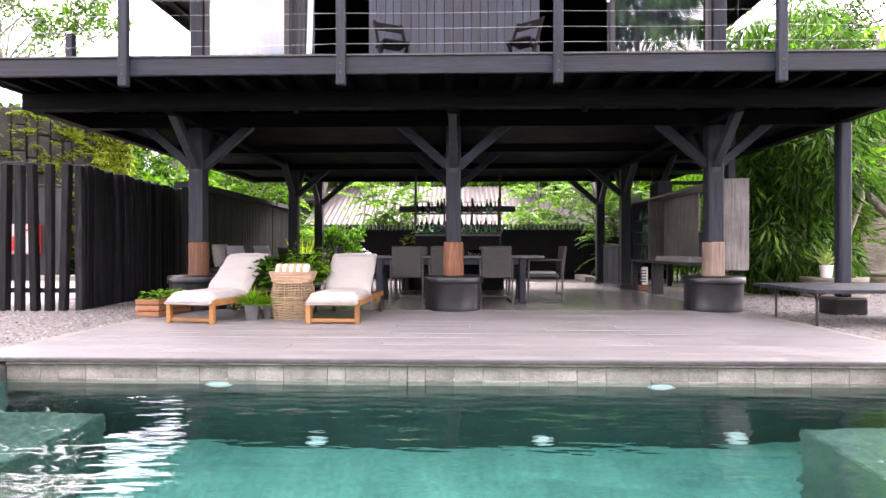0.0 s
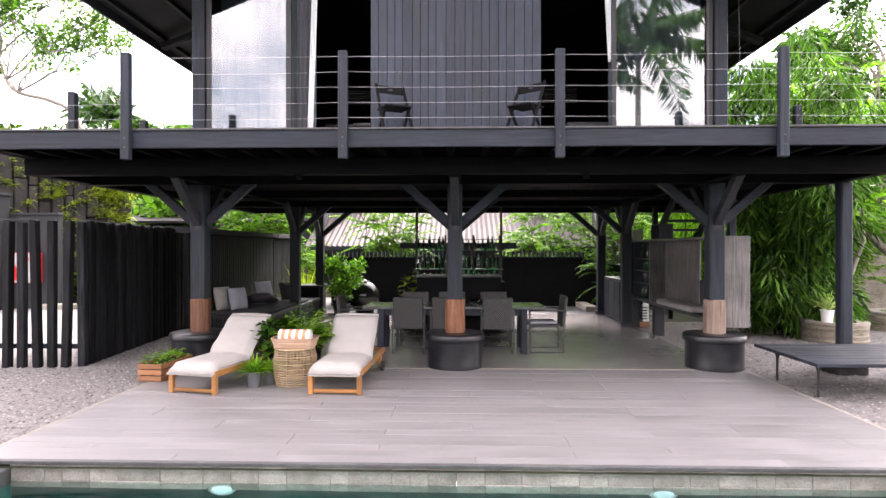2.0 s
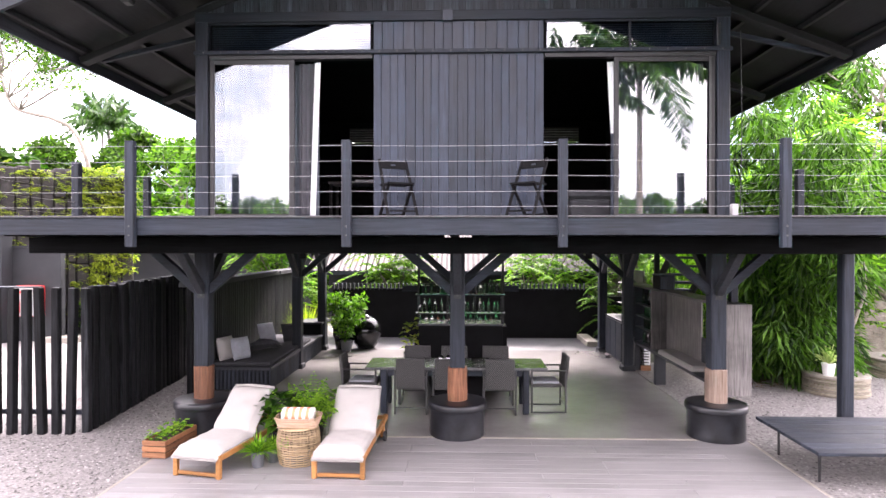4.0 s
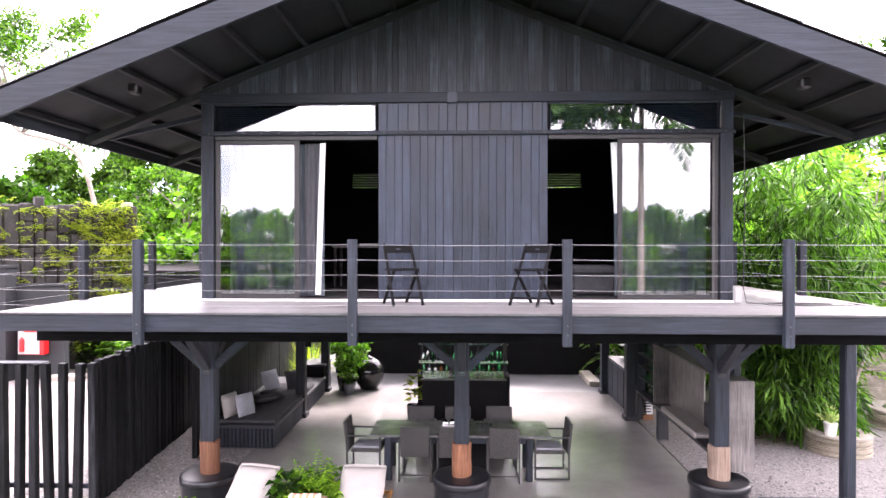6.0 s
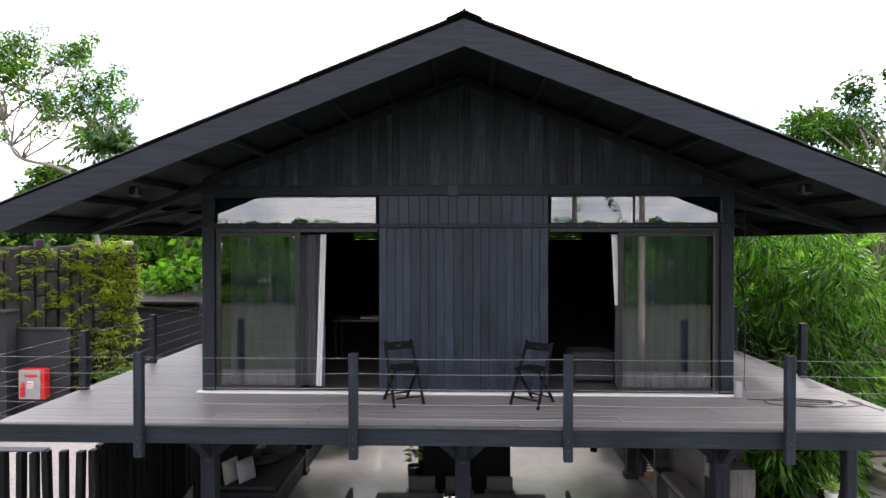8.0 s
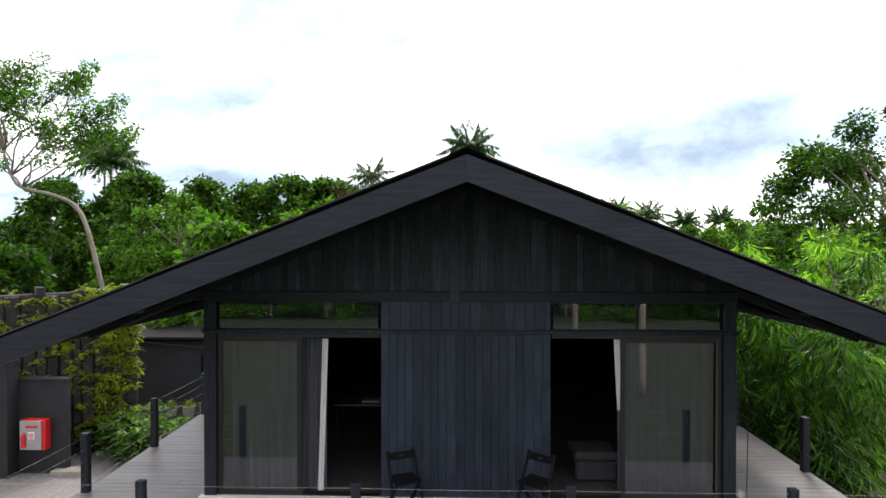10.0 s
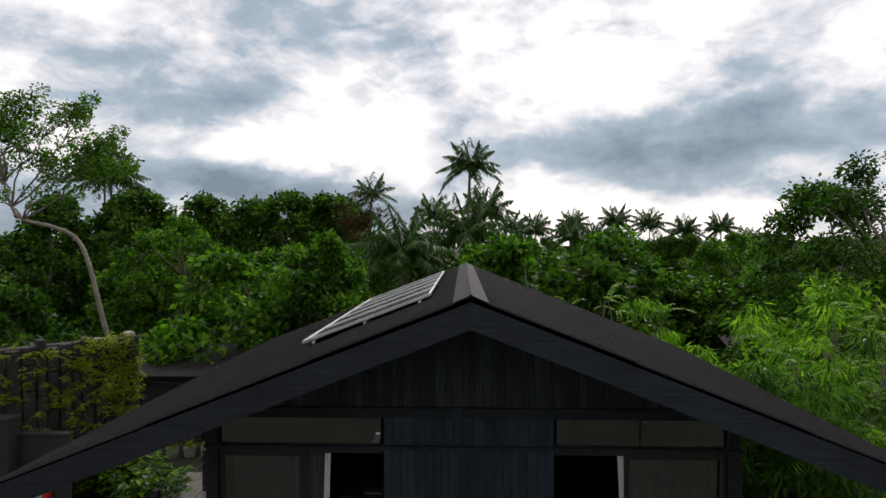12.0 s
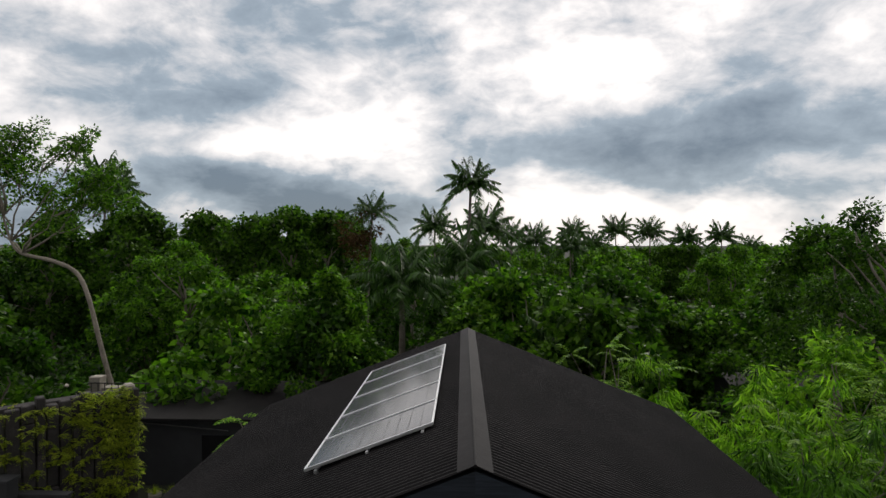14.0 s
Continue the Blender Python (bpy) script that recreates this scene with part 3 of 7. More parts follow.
def column(x, y, stub, log=True, label="black timber column on a drum footing"):
    t = thing("column", (x, y, 0), label, "column", "pavilion columns")
    w = 0.21 if log else 0.20
    foot = 0.49 if log else 0.0
    part("post", Geo().box(x - w / 2, x + w / 2, y - w / 2, y + w / 2, foot + (0.45 if log else 0), BEAM_Z, 0.012), BLACK_Z, t)
    if log:
        prof = [(0.385, 0), (0.39, 0.03), (0.385, 0.06), (0.385, 0.37), (0.388, 0.38)]
        drum = part("drum", Geo().lathe(prof, 48, (x, y, 0)), DRUM, t, "black painted drum, scuffed", True)
        lid = [(0.388, 0.375), (0.412, 0.38), (0.416, 0.40), (0.416, 0.455), (0.405, 0.472), (0.37, 0.478), (0.17, 0.482), (0.0, 0.482)]
        part("rim", Geo().lathe(lid, 48, (x, y, 0)), DRUM, drum, "rounded black drum lid", True)
        g = Geo()
        r = random.Random(int(x * 100))
        n, verts, faces = 14, [], []
        for z in (0.478, 0.6, 0.75, 0.935, 0.95):
            for k in range(n):
                a = 2 * math.pi * k / n
                q = 0.142 + 0.012 * math.sin(2 * a + x) + r.uniform(-0.004, 0.004) - (0.012 if z > 0.94 else 0)
                verts.append((x + q * math.cos(a), y + q * math.sin(a), z))
        for i in range(4):
            for k in range(n):
                faces.append((i * n + k, i * n + (k + 1) % n, (i + 1) * n + (k + 1) % n, (i + 1) * n + k))
        faces.append(tuple(4 * n + k for k in range(n)))
        part("log_stub", g.add(verts, faces), stub, t, "bare reddish log stub")
    else:
        part("plinth", Geo().box(x - 0.14, x + 0.14, y - 0.14, y + 0.14, -0.02, 0.10, 0.02), CHARWALL, t)
    top, low, run = BEAM_Z + 0.06, 2.02, 0.78
    for dx, dy in ((-1, 0), (1, 0), (0, 1), (0, -1)):
        if (x < -3 and dx < 0 and y > 9) or (x > 3 and dx > 0 and y > 9):
            continue
        if dx:
            part("brace", Geo().beam((x + dx * 0.08, y, low), (x + dx * run, y, top), 0.11, 0.12, 0.008), BLACK_X, t)
        else:
            part("brace", Geo().beam((x, y + dy * 0.08, low), (x, y + dy * run, top), 0.11, 0.12, 0.008), BLACK_Y, t)
    if log:
        part("bolt", Geo().tube([(x, y - w / 2 - 0.012, 1.97), (x, y - w / 2 + 0.01, 1.97)], 0.014, 10), GREYMETAL, t)
        part("tie_plate", Geo().box(x - 0.05, x + 0.05, y - w / 2 - 0.006, y - w / 2 + 0.001, 1.92, 2.06, 0.003), BLACKMETAL, t)
    return t


column(COLUMN_X[0], ROW_Y[0], STUB)
column(COLUMN_X[1], ROW_Y[0], STUB)
column(COLUMN_X[2], ROW_Y[0], STUB_PALE, label="black timber column on a drum footing with a bleached log stub")
for cy in ROW_Y[1:]:
    for cx in (COLUMN_X[0] + 0.12, COLUMN_X[1], COLUMN_X[2]):
        if abs(cx) > 1:
            column(cx, cy, STUB, False, "slender black timber column on a low plinth")
column(COLUMN_X[1], 11.3, STUB, False, "slender black timber column on a low plinth")


def corner_post():
    x, y = 5.2, 8.45
    t = thing("corner_post", (x, y, 0), "thick black timber post on a mossy stone block", "post")
    part("post", Geo().box(x - 0.08, x + 0.08, y - 0.08, y + 0.08, 0.2, BEAM_Z, 0.02), BLACK_Z, t)
    part("base_block", Geo().box(x - 0.22, x + 0.22, y - 0.2, y + 0.2, -0.06, 0.2, 0.03), BASALT, t, "mossy stone base block")


corner_post()


def build_frame():
    t = thing("balcony_frame", (0, 10, BEAM_Z), "black timber beams and joists under the balcony", "balcony frame", kind="structure")
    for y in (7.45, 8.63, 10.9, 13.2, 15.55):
        part("cross_beam", Geo().box(DX0 + 0.05, DX1 + 0.15, y - 0.09, y + 0.09, BEAM_Z, BEAM_Z + 0.2, 0.008), SHADED_X, t)
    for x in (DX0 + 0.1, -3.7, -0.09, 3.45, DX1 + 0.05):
        part("long_beam", Geo().box(x - 0.08, x + 0.08, 7.55, DY1, BEAM_Z + 0.008, BEAM_Z + 0.19, 0.008), SHADED_Y, t)
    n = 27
    me = Geo().box(-0.04, 0.04, DY0 + 0.06, DY1, BEAM_Z + 0.203, DECK_Z - 0.032, 0.004).mesh("joist", SHADED_Y)
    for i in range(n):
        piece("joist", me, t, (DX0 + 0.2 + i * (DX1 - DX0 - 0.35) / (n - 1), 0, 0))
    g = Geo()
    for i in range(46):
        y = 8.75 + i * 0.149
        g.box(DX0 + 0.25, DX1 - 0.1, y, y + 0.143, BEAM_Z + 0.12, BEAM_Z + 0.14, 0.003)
    solo("ceiling", g, SHADED_X, "black boarded pavilion ceiling", "ceiling", kind="structure")
    for x in (-2.0, 1.5):
        part("spot_lamp", Geo().tube([(x, 7.4, BEAM_Z - 0.06), (x, 7.4, BEAM_Z)], 0.04, 14), SHADED_X, t, "small black downlight")


build_frame()


def build_balcony():
    t = thing("balcony_deck", (0, 10, DECK_Z), "pale grey boarded balcony deck", "balcony deck", kind="structure")
    part("fascia", Geo().box(DX0, DX1 + 0.25, DY0 - 0.05, DY0, DECK_Z - 0.215, DECK_Z - 0.022, 0.005), BLACK_X, t, "black timber fascia board")
    part("fascia", Geo().box(DX0 - 0.05, DX0, DY0 - 0.05, DY1, DECK_Z - 0.215, DECK_Z - 0.022, 0.005), BLACK_Y, t, "black timber fascia board")
    part("fascia", Geo().box(DX1, DX1 + 0.05, DY0 + 0.01, 11.9, DECK_Z - 0.215, DECK_Z - 0.022, 0.005), BLACK_Y, t, "black timber fascia board")
    part("edge_lip", Geo().box(DX0 - 0.05, DX1 + 0.05, DY0 - 0.07, DY0 - 0.001, DECK_Z - 0.021, DECK_Z + 0.001, 0.004), DARKFLOOR, t)
    # added sheet: hides the pale board undersides, standing for shade between joists
    part("underlay", Geo().box(DX0 + 0.02, DX1 - 0.02, DY0 + 0.02, DY1 - 0.02, DECK_Z - 0.0316, DECK_Z - 0.0288, 0.0005), SHADED_X, t, "added black sheet that stands for shade between the joists")
    pitch, r, shared = 0.1425, random.Random(21), {}

    def run(xa, xb, y):
        x, first = xa, True
        while x < xb - 0.02:
            w = round(min(r.choice((1.2, 2.4, 1.8)) if first else 2.4, xb - x), 3)
            first = False
            if w not in shared:
                shared[w] = Geo().box(0.001, w - 0.001, 0.002, pitch - 0.002, -0.028, 0, 0.003).mesh("deck_board", DECK)
            piece("deck_board", shared[w], t, (x, y, DECK_Z + r.uniform(-0.001, 0.001)))
            x += w

    y = DY0
    while y < DY1:
        if y < 8.1:
            run(DX0, DX1, y)
        else:
            run(DX0, -3.66, y)
            if y < 11.8:
                run(3.52, DX1, y)
        y += pitch


build_balcony()


# ---- upper house ----
WALL_Y, WX0, WX1 = 8.2, -3.67, 3.52
RIDGE_X, RIDGE_Z, SLOPE, EAVE = -0.08, 7.445, 0.390, 5.3
RY0, RY1 = 6.43, 16.05


def roof_z(x):
    return RIDGE_Z - SLOPE * abs(x - RIDGE_X)


def build_house():
    h = thing("house", (0, 11, DECK_Z), "black timber house on stilts with a corrugated gable roof", "house")
    y = WALL_Y
    # plank-clad centre bay, from door to door
    backing = part("wall", Geo().box(-1.24, 1.06, y + 0.02, y + 0.12, DECK_Z, 5.84, 0.003), BLACKWALL, h)
    r = random.Random(31)
    x = -1.235
    while x < 1.05:
        w = min(r.choice((0.105, 0.12, 0.135)), 1.058 - x)
        if w > 0.03:
            part("plank", Geo().box(x + 0.002, x + w - 0.002, y - r.uniform(0.004, 0.012), y + 0.019, DECK_Z + 0.03, 5.27, 0.003), CLAD, backing)
        x += w
    x = -1.235
    while x < 1.05:
        w = min(r.choice((0.12, 0.15, 0.135)), 1.058 - x)
        if w > 0.03:
            part("plank", Geo().box(x + 0.002, x + w - 0.002, y - r.uniform(0.002, 0.010), y + 0.019, 5.30, 5.70, 0.003), CLAD, backing)
        x += w
    part("beam", Geo().box(WX0, WX1, y - 0.045, y + 0.12, 5.70, 5.83, 0.006), BLACK_X, h, "weathered lintel beam")
    part("beam_block", Geo().box(-0.30, -0.16, y - 0.055, y - 0.046, 5.69, 5.84, 0.004), CLAD, h)
    part("rail", Geo().box(WX0 - 0.02, WX1 + 0.02, y - 0.05, y + 0.0, 5.26, 5.31, 0.004), BLACK_X, h, "narrow track rail above the doors")
    bolt = Geo().tube([(0, y - 0.06, 5.285), (0, y - 0.045, 5.285)], 0.012, 8).mesh("bolt", GREYMETAL)
    for i in range(30):
        piece("bolt", bolt, h, (WX0 + 0.12 + i * 0.24, 0, 0))
    # corner posts
    for xa, xb in ((WX0, WX0 + 0.17), (WX1 - 0.17, WX1)):
        part("corner_post", Geo().box(xa, xb, y - 0.03, y + 0.14, DECK_Z, 5.84, 0.008), BLACK_Z, h)
    # gable boards
    x = WX0
    backing2 = part("gable", Geo().add([(WX0, y + 0.03, 5.84), (WX1, y + 0.03, 5.84), (WX1, y + 0.03, roof_z(WX1) - 0.1), (RIDGE_X, y + 0.03, RIDGE_Z - 0.12), (WX0, y + 0.03, roof_z(WX0) - 0.1),
                                        (WX0, y + 0.12, 5.84), (WX1, y + 0.12, 5.84), (WX1, y + 0.12, roof_z(WX1) - 0.1), (RIDGE_X, y + 0.12, RIDGE_Z - 0.12), (WX0, y + 0.12, roof_z(WX0) - 0.1)],
                                       [(0, 1, 2, 3, 4), (9, 8, 7, 6, 5), (0, 5, 6, 1), (1, 6, 7, 2), (2, 7, 8, 3), (3, 8, 9, 4), (4, 9, 5, 0)]), BLACKWALL, h)
    while x < WX1:
        w = min(r.choice((0.085, 0.10, 0.12)), WX1 - x)
        a, b = x + 0.002, x + w - 0.002
        d = y + 0.01 - r.uniform(0, 0.014)
        za, zb, e = roof_z(a) - 0.13, roof_z(b) - 0.13, y + 0.029
        if w > 0.02:
            part("gable_board", Geo().add([(a, d, 5.832), (b, d, 5.832), (b, d, zb), (a, d, za), (a, e, 5.832), (b, e, 5.832), (b, e, zb), (a, e, za)],
                                          [(0, 1, 2, 3), (0, 4, 5, 1), (1, 5, 6, 2), (3, 2, 6, 7), (0, 3, 7, 4)]), GABLE, backing2)
        x += w
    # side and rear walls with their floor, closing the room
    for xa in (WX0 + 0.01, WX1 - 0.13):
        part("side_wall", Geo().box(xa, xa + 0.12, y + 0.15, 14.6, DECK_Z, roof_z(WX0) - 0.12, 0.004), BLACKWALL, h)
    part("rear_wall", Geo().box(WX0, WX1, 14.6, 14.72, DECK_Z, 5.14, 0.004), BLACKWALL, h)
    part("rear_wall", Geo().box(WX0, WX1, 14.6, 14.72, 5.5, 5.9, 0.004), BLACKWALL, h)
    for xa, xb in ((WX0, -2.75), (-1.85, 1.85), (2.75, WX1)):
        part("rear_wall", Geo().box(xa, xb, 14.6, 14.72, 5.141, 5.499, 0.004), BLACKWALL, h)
    slat = Geo().box(-0.45, 0.45, 14.62, 14.7, 0, 0.05, 0.003).mesh("vent_slat", BLACKMETAL)
    for x in (-2.3, 2.3):
        for k in range(6):
            piece("vent_slat", slat, h, (x, 0, 5.16 + k * 0.06))
    part("room_floor", Geo().box(WX0 + 0.14, WX1 - 0.14, y + 0.13, 14.6, DECK_Z - 0.02, DECK_Z + 0.03, 0.004), DARKFLOOR, h)
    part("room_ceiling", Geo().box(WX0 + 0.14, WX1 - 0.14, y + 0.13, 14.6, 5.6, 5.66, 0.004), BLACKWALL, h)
    part("sill", Geo().box(WX0 - 0.06, WX1 + 0.08, y - 0.09, y + 0.02, DECK_Z + 0.003, DECK_Z + 0.03, 0.006), WHITEPAINT, h, "white sill strip at the wall's foot")
    # transom lights with louvres behind the glass
    for xa, xb in ((WX0 + 0.18, -1.25), (1.07, WX1 - 0.18)):
        t = part("transom", Geo().box(xa, xb, y + 0.07, y + 0.1, 5.31, 5.69, 0.003), BLACKWALL, h, "louvred transom light")
        g = Geo()
        for i in range(11):
            z = 5.335 + i * 0.031
            g.beam((xa + 0.03, y + 0.05, z), (xb - 0.03, y + 0.05, z), 0.006, 0.028, 0.001, (0, 0.6, 1))
        part("louvre", g, CLAD, t)
        p = part("pane", Geo().box(xa + 0.03, xb - 0.03, y + 0.004, y + 0.01, 5.32, 5.68, 0.001), GLASS, t)
        p.visible_shadow = False
        mid = (xa + xb) / 2
        if xa > 0:
            part("mullion", Geo().box(mid - 0.015, mid + 0.015, y - 0.004, y + 0.012, 5.31, 5.69, 0.003), BLACK_Z, t)
        for za, zb in ((5.305, 5.325), (5.675, 5.695)):
            part("bead", Geo().box(xa, xb, y - 0.012, y + 0.02, za, zb, 0.003), BLACK_X, t)
    # sliding doors: one glazed leaf at each outer side, the opening beside it
    for xa, xb, xo in ((WX0 + 0.18, -2.32, -1.25), (2.0, WX1 - 0.18, 1.07)):
        d = part("sliding_door", Geo().box(xa, xa + 0.065, y + 0.01, y + 0.05, DECK_Z + 0.04, 5.2, 0.004), BLACKMETAL, h, "black-framed glazed sliding door, half open")
        part("stile", Geo().box(xb - 0.075, xb, y + 0.01, y + 0.05, DECK_Z + 0.04, 5.2, 0.004), BLACKMETAL, d)
        part("top_rail", Geo().box(xa + 0.066, xb - 0.076, y + 0.012, y + 0.048, 5.14, 5.2, 0.004), BLACKMETAL, d)
        part("bottom_rail", Geo().box(xa + 0.066, xb - 0.076, y + 0.012, y + 0.048, DECK_Z + 0.04, DECK_Z + 0.1, 0.004), BLACKMETAL, d)
        p = part("pane", Geo().box(xa + 0.06, xb - 0.07, y + 0.027, y + 0.033, DECK_Z + 0.09, 5.15, 0.001), GLASS, d)
        p.visible_shadow = False
        lo, hi = min(xa, xo), max(xb, xo)
        part("door_head", Geo().box(lo, hi, y - 0.01, y + 0.11, 5.2, 5.258, 0.004), BLACKMETAL, h)
        part("door_track", Geo().box(lo, hi, y + 0.0, y + 0.11, DECK_Z + 0.03, DECK_Z + 0.042, 0.002), BLACKMETAL, h)
    part("jamb", Geo().box(WX1 - 0.27, WX1 - 0.24, y - 0.015, y + 0.005, DECK_Z + 0.04, 5.2, 0.003), GREYMETAL, h, "slim grey jamb strip")
    part("sensor", Geo().box(WX1 - 0.19, WX1 - 0.14, y - 0.06, y - 0.03, 5.33, 5.62, 0.01), BLACKMETAL, h)
    # roof
    for side in (-1, 1):
        e = RIDGE_X + side * EAVE
        pitch, sheets = 0.095, 3
        cols = int((RY1 - RY0) / pitch * 6)
        for s in range(sheets):
            xa, xb = RIDGE_X + side * (EAVE * s / sheets - (0.06 if s else 0)), RIDGE_X + side * EAVE * (s + 1) / sheets
            lift = 0.012 * (sheets - 1 - s)
            verts, faces = [], []
            for i in range(cols + 1):
                yy = RY0 - 0.03 + (RY1 - RY0 + 0.06) * i / cols
                wv = 0.022 * math.sin(2 * math.pi * i / 6)
                for xx in (xa, xb):
                    verts.append((xx, yy, roof_z(xx) + lift + wv + 0.01))
            for i in range(cols):
                q = (2 * i, 2 * i + 1, 2 * i + 3, 2 * i + 2)
                faces.append(q if side < 0 else q[::-1])
            part("roof_sheet", Geo().add(verts, faces), ROOFTIN, h, "dark corrugated roof sheet")
        up = Vector((-side * SLOPE, 0, 1)).normalized()
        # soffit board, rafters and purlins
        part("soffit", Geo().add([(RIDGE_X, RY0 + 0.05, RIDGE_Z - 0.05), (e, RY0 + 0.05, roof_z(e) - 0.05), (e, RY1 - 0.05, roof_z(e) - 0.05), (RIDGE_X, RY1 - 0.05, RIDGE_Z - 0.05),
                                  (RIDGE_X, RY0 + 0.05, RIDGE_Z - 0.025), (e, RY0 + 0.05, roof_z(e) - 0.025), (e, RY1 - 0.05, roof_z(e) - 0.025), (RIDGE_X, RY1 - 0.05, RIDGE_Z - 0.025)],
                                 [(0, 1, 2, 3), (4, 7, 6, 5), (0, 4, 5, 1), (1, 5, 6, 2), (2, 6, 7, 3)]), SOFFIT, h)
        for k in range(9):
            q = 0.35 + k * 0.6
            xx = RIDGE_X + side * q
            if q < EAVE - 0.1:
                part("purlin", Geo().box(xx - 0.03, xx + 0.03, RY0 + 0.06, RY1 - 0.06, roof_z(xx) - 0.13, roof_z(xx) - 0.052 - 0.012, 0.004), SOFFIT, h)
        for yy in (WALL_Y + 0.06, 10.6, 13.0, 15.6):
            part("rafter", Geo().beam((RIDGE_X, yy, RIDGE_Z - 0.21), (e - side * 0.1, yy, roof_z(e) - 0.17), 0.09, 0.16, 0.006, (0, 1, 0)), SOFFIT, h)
        # barge board
        bb = Geo()
        for yy in (RY0 - 0.02,):
            zt, zb = -0.015, -0.305
            bb.add([(RIDGE_X, yy, RIDGE_Z + zt), (e, yy, roof_z(e) + zt), (e, yy, roof_z(e) + zb), (RIDGE_X, yy, RIDGE_Z + zb),
                    (RIDGE_X, yy + 0.045, RIDGE_Z + zt), (e, yy + 0.045, roof_z(e) + zt), (e, yy + 0.045, roof_z(e) + zb), (RIDGE_X, yy + 0.045, RIDGE_Z + zb)],
                   [(0, 1, 2, 3), (4, 7, 6, 5), (0, 4, 5, 1), (1, 5, 6, 2), (2, 6, 7, 3), (3, 7, 4, 0)])
        part("barge_board", bb, BLACK_X, h, "wide black barge board")
        part("eave_board", Geo().box(min(e, e + side * 0.03), max(e, e + side * 0.03), RY0, RY1, roof_z(e) - 0.2, roof_z(e) - 0.01, 0.005), BLACK_Y, h)
        # strut from wall to eave, seen under each overhang
        sx = WX0 if side < 0 else WX1
        for yy in (WALL_Y + 0.25, 10.6):
            part("eave_strut", Geo().beam((sx + side * 0.02, yy, 5.6), (sx + side * 1.45, yy, roof_z(sx + side * 1.45) - 0.2), 0.06, 0.06, 0.004), BLACK_X, h)
        part("gable_lamp", Geo().box(RIDGE_X + side * 4.05 - 0.06, RIDGE_X + side * 4.05 + 0.06, 7.25, 7.4, roof_z(RIDGE_X + side * 4.05) - 0.24, roof_z(RIDGE_X + side * 4.05) - 0.12, 0.02), BLACKMETAL, h, "boxy black floodlight under the eave")
    cap = Geo()
    for side in (-1, 1):
        a, b = RIDGE_X, RIDGE_X + side * 0.19
        v = [(a, RY0 - 0.06, RIDGE_Z + 0.065), (b, RY0 - 0.06, roof_z(b) + 0.055), (b, RY1 + 0.06, roof_z(b) + 0.055), (a, RY1 + 0.06, RIDGE_Z + 0.065)]
        v += [(p[0], p[1], p[2] - 0.012) for p in v]
        cap.add(v, [(0, 1, 2, 3), (4, 7, 6, 5), (0, 4, 5, 1), (1, 5, 6, 2), (2, 6, 7, 3)])
    cap.tube([(RIDGE_X, RY0 - 0.07, RIDGE_Z + 0.06), (RIDGE_X, RY1 + 0.06, RIDGE_Z + 0.06)], 0.016, 8)
    part("ridge_cap", cap, ROOFTIN, h, "folded ridge capping")


build_house()


def build_railing():
    t = thing("balcony_railing", (0, DY0, DECK_Z), "black posts with steel wires round the balcony", "railing")
    z1 = 3.83
    for x in (-3.73, -1.31, 1.06, 3.45):
        p = part("post", Geo().box(x - 0.05, x + 0.05, DY0 - 0.14, DY0 - 0.06, 2.65, z1, 0.006), BLACK_Z, t)
        for z in (2.78, 2.88):
            part("bolt", Geo().tube([(x, DY0 - 0.146, z), (x, DY0 - 0.139, z)], 0.011, 10), GREYMETAL, p)
    for x, ys in ((DX0 + 0.06, (8.3, 10.2, 12.2, 14.2)), (DX1 - 0.05, (9.4, 11.75))):
        for yy in ys:
            part("post", Geo().box(x - 0.05, x + 0.05, yy - 0.05, yy + 0.05, DECK_Z - 0.1, z1, 0.006), BLACK_Z, t)
    r = random.Random(2)
    front = [DX0 + 0.06, -3.73, -1.31, 1.06, 3.45, DX1 - 0.05]
    for k in range(5):
        z = DECK_Z + 0.10 + k * 0.168
        g = Geo()
        for a, b in zip(front, front[1:]):
            s = r.uniform(0.004, 0.018)
            pts = [(a + (b - a) * i / 6, DY0 - 0.1, z - s * 4 * (i / 6) * (1 - i / 6)) for i in range(7)]
            g.tube(pts, 0.0017, 5)
        part("wire", g, STEEL, t)
        for x, yb in ((DX0 + 0.06, 15.8), (DX1 - 0.05, 11.75)):
            part("wire", Geo().tube([(x, DY0 - 0.1, z), (x, yb, z)], 0.0017, 5), STEEL, t)
        part("wire", Geo().tube([(WX1, 11.75, z), (DX1 - 0.05, 11.75, z)], 0.0017, 5), STEEL, t)


build_railing()


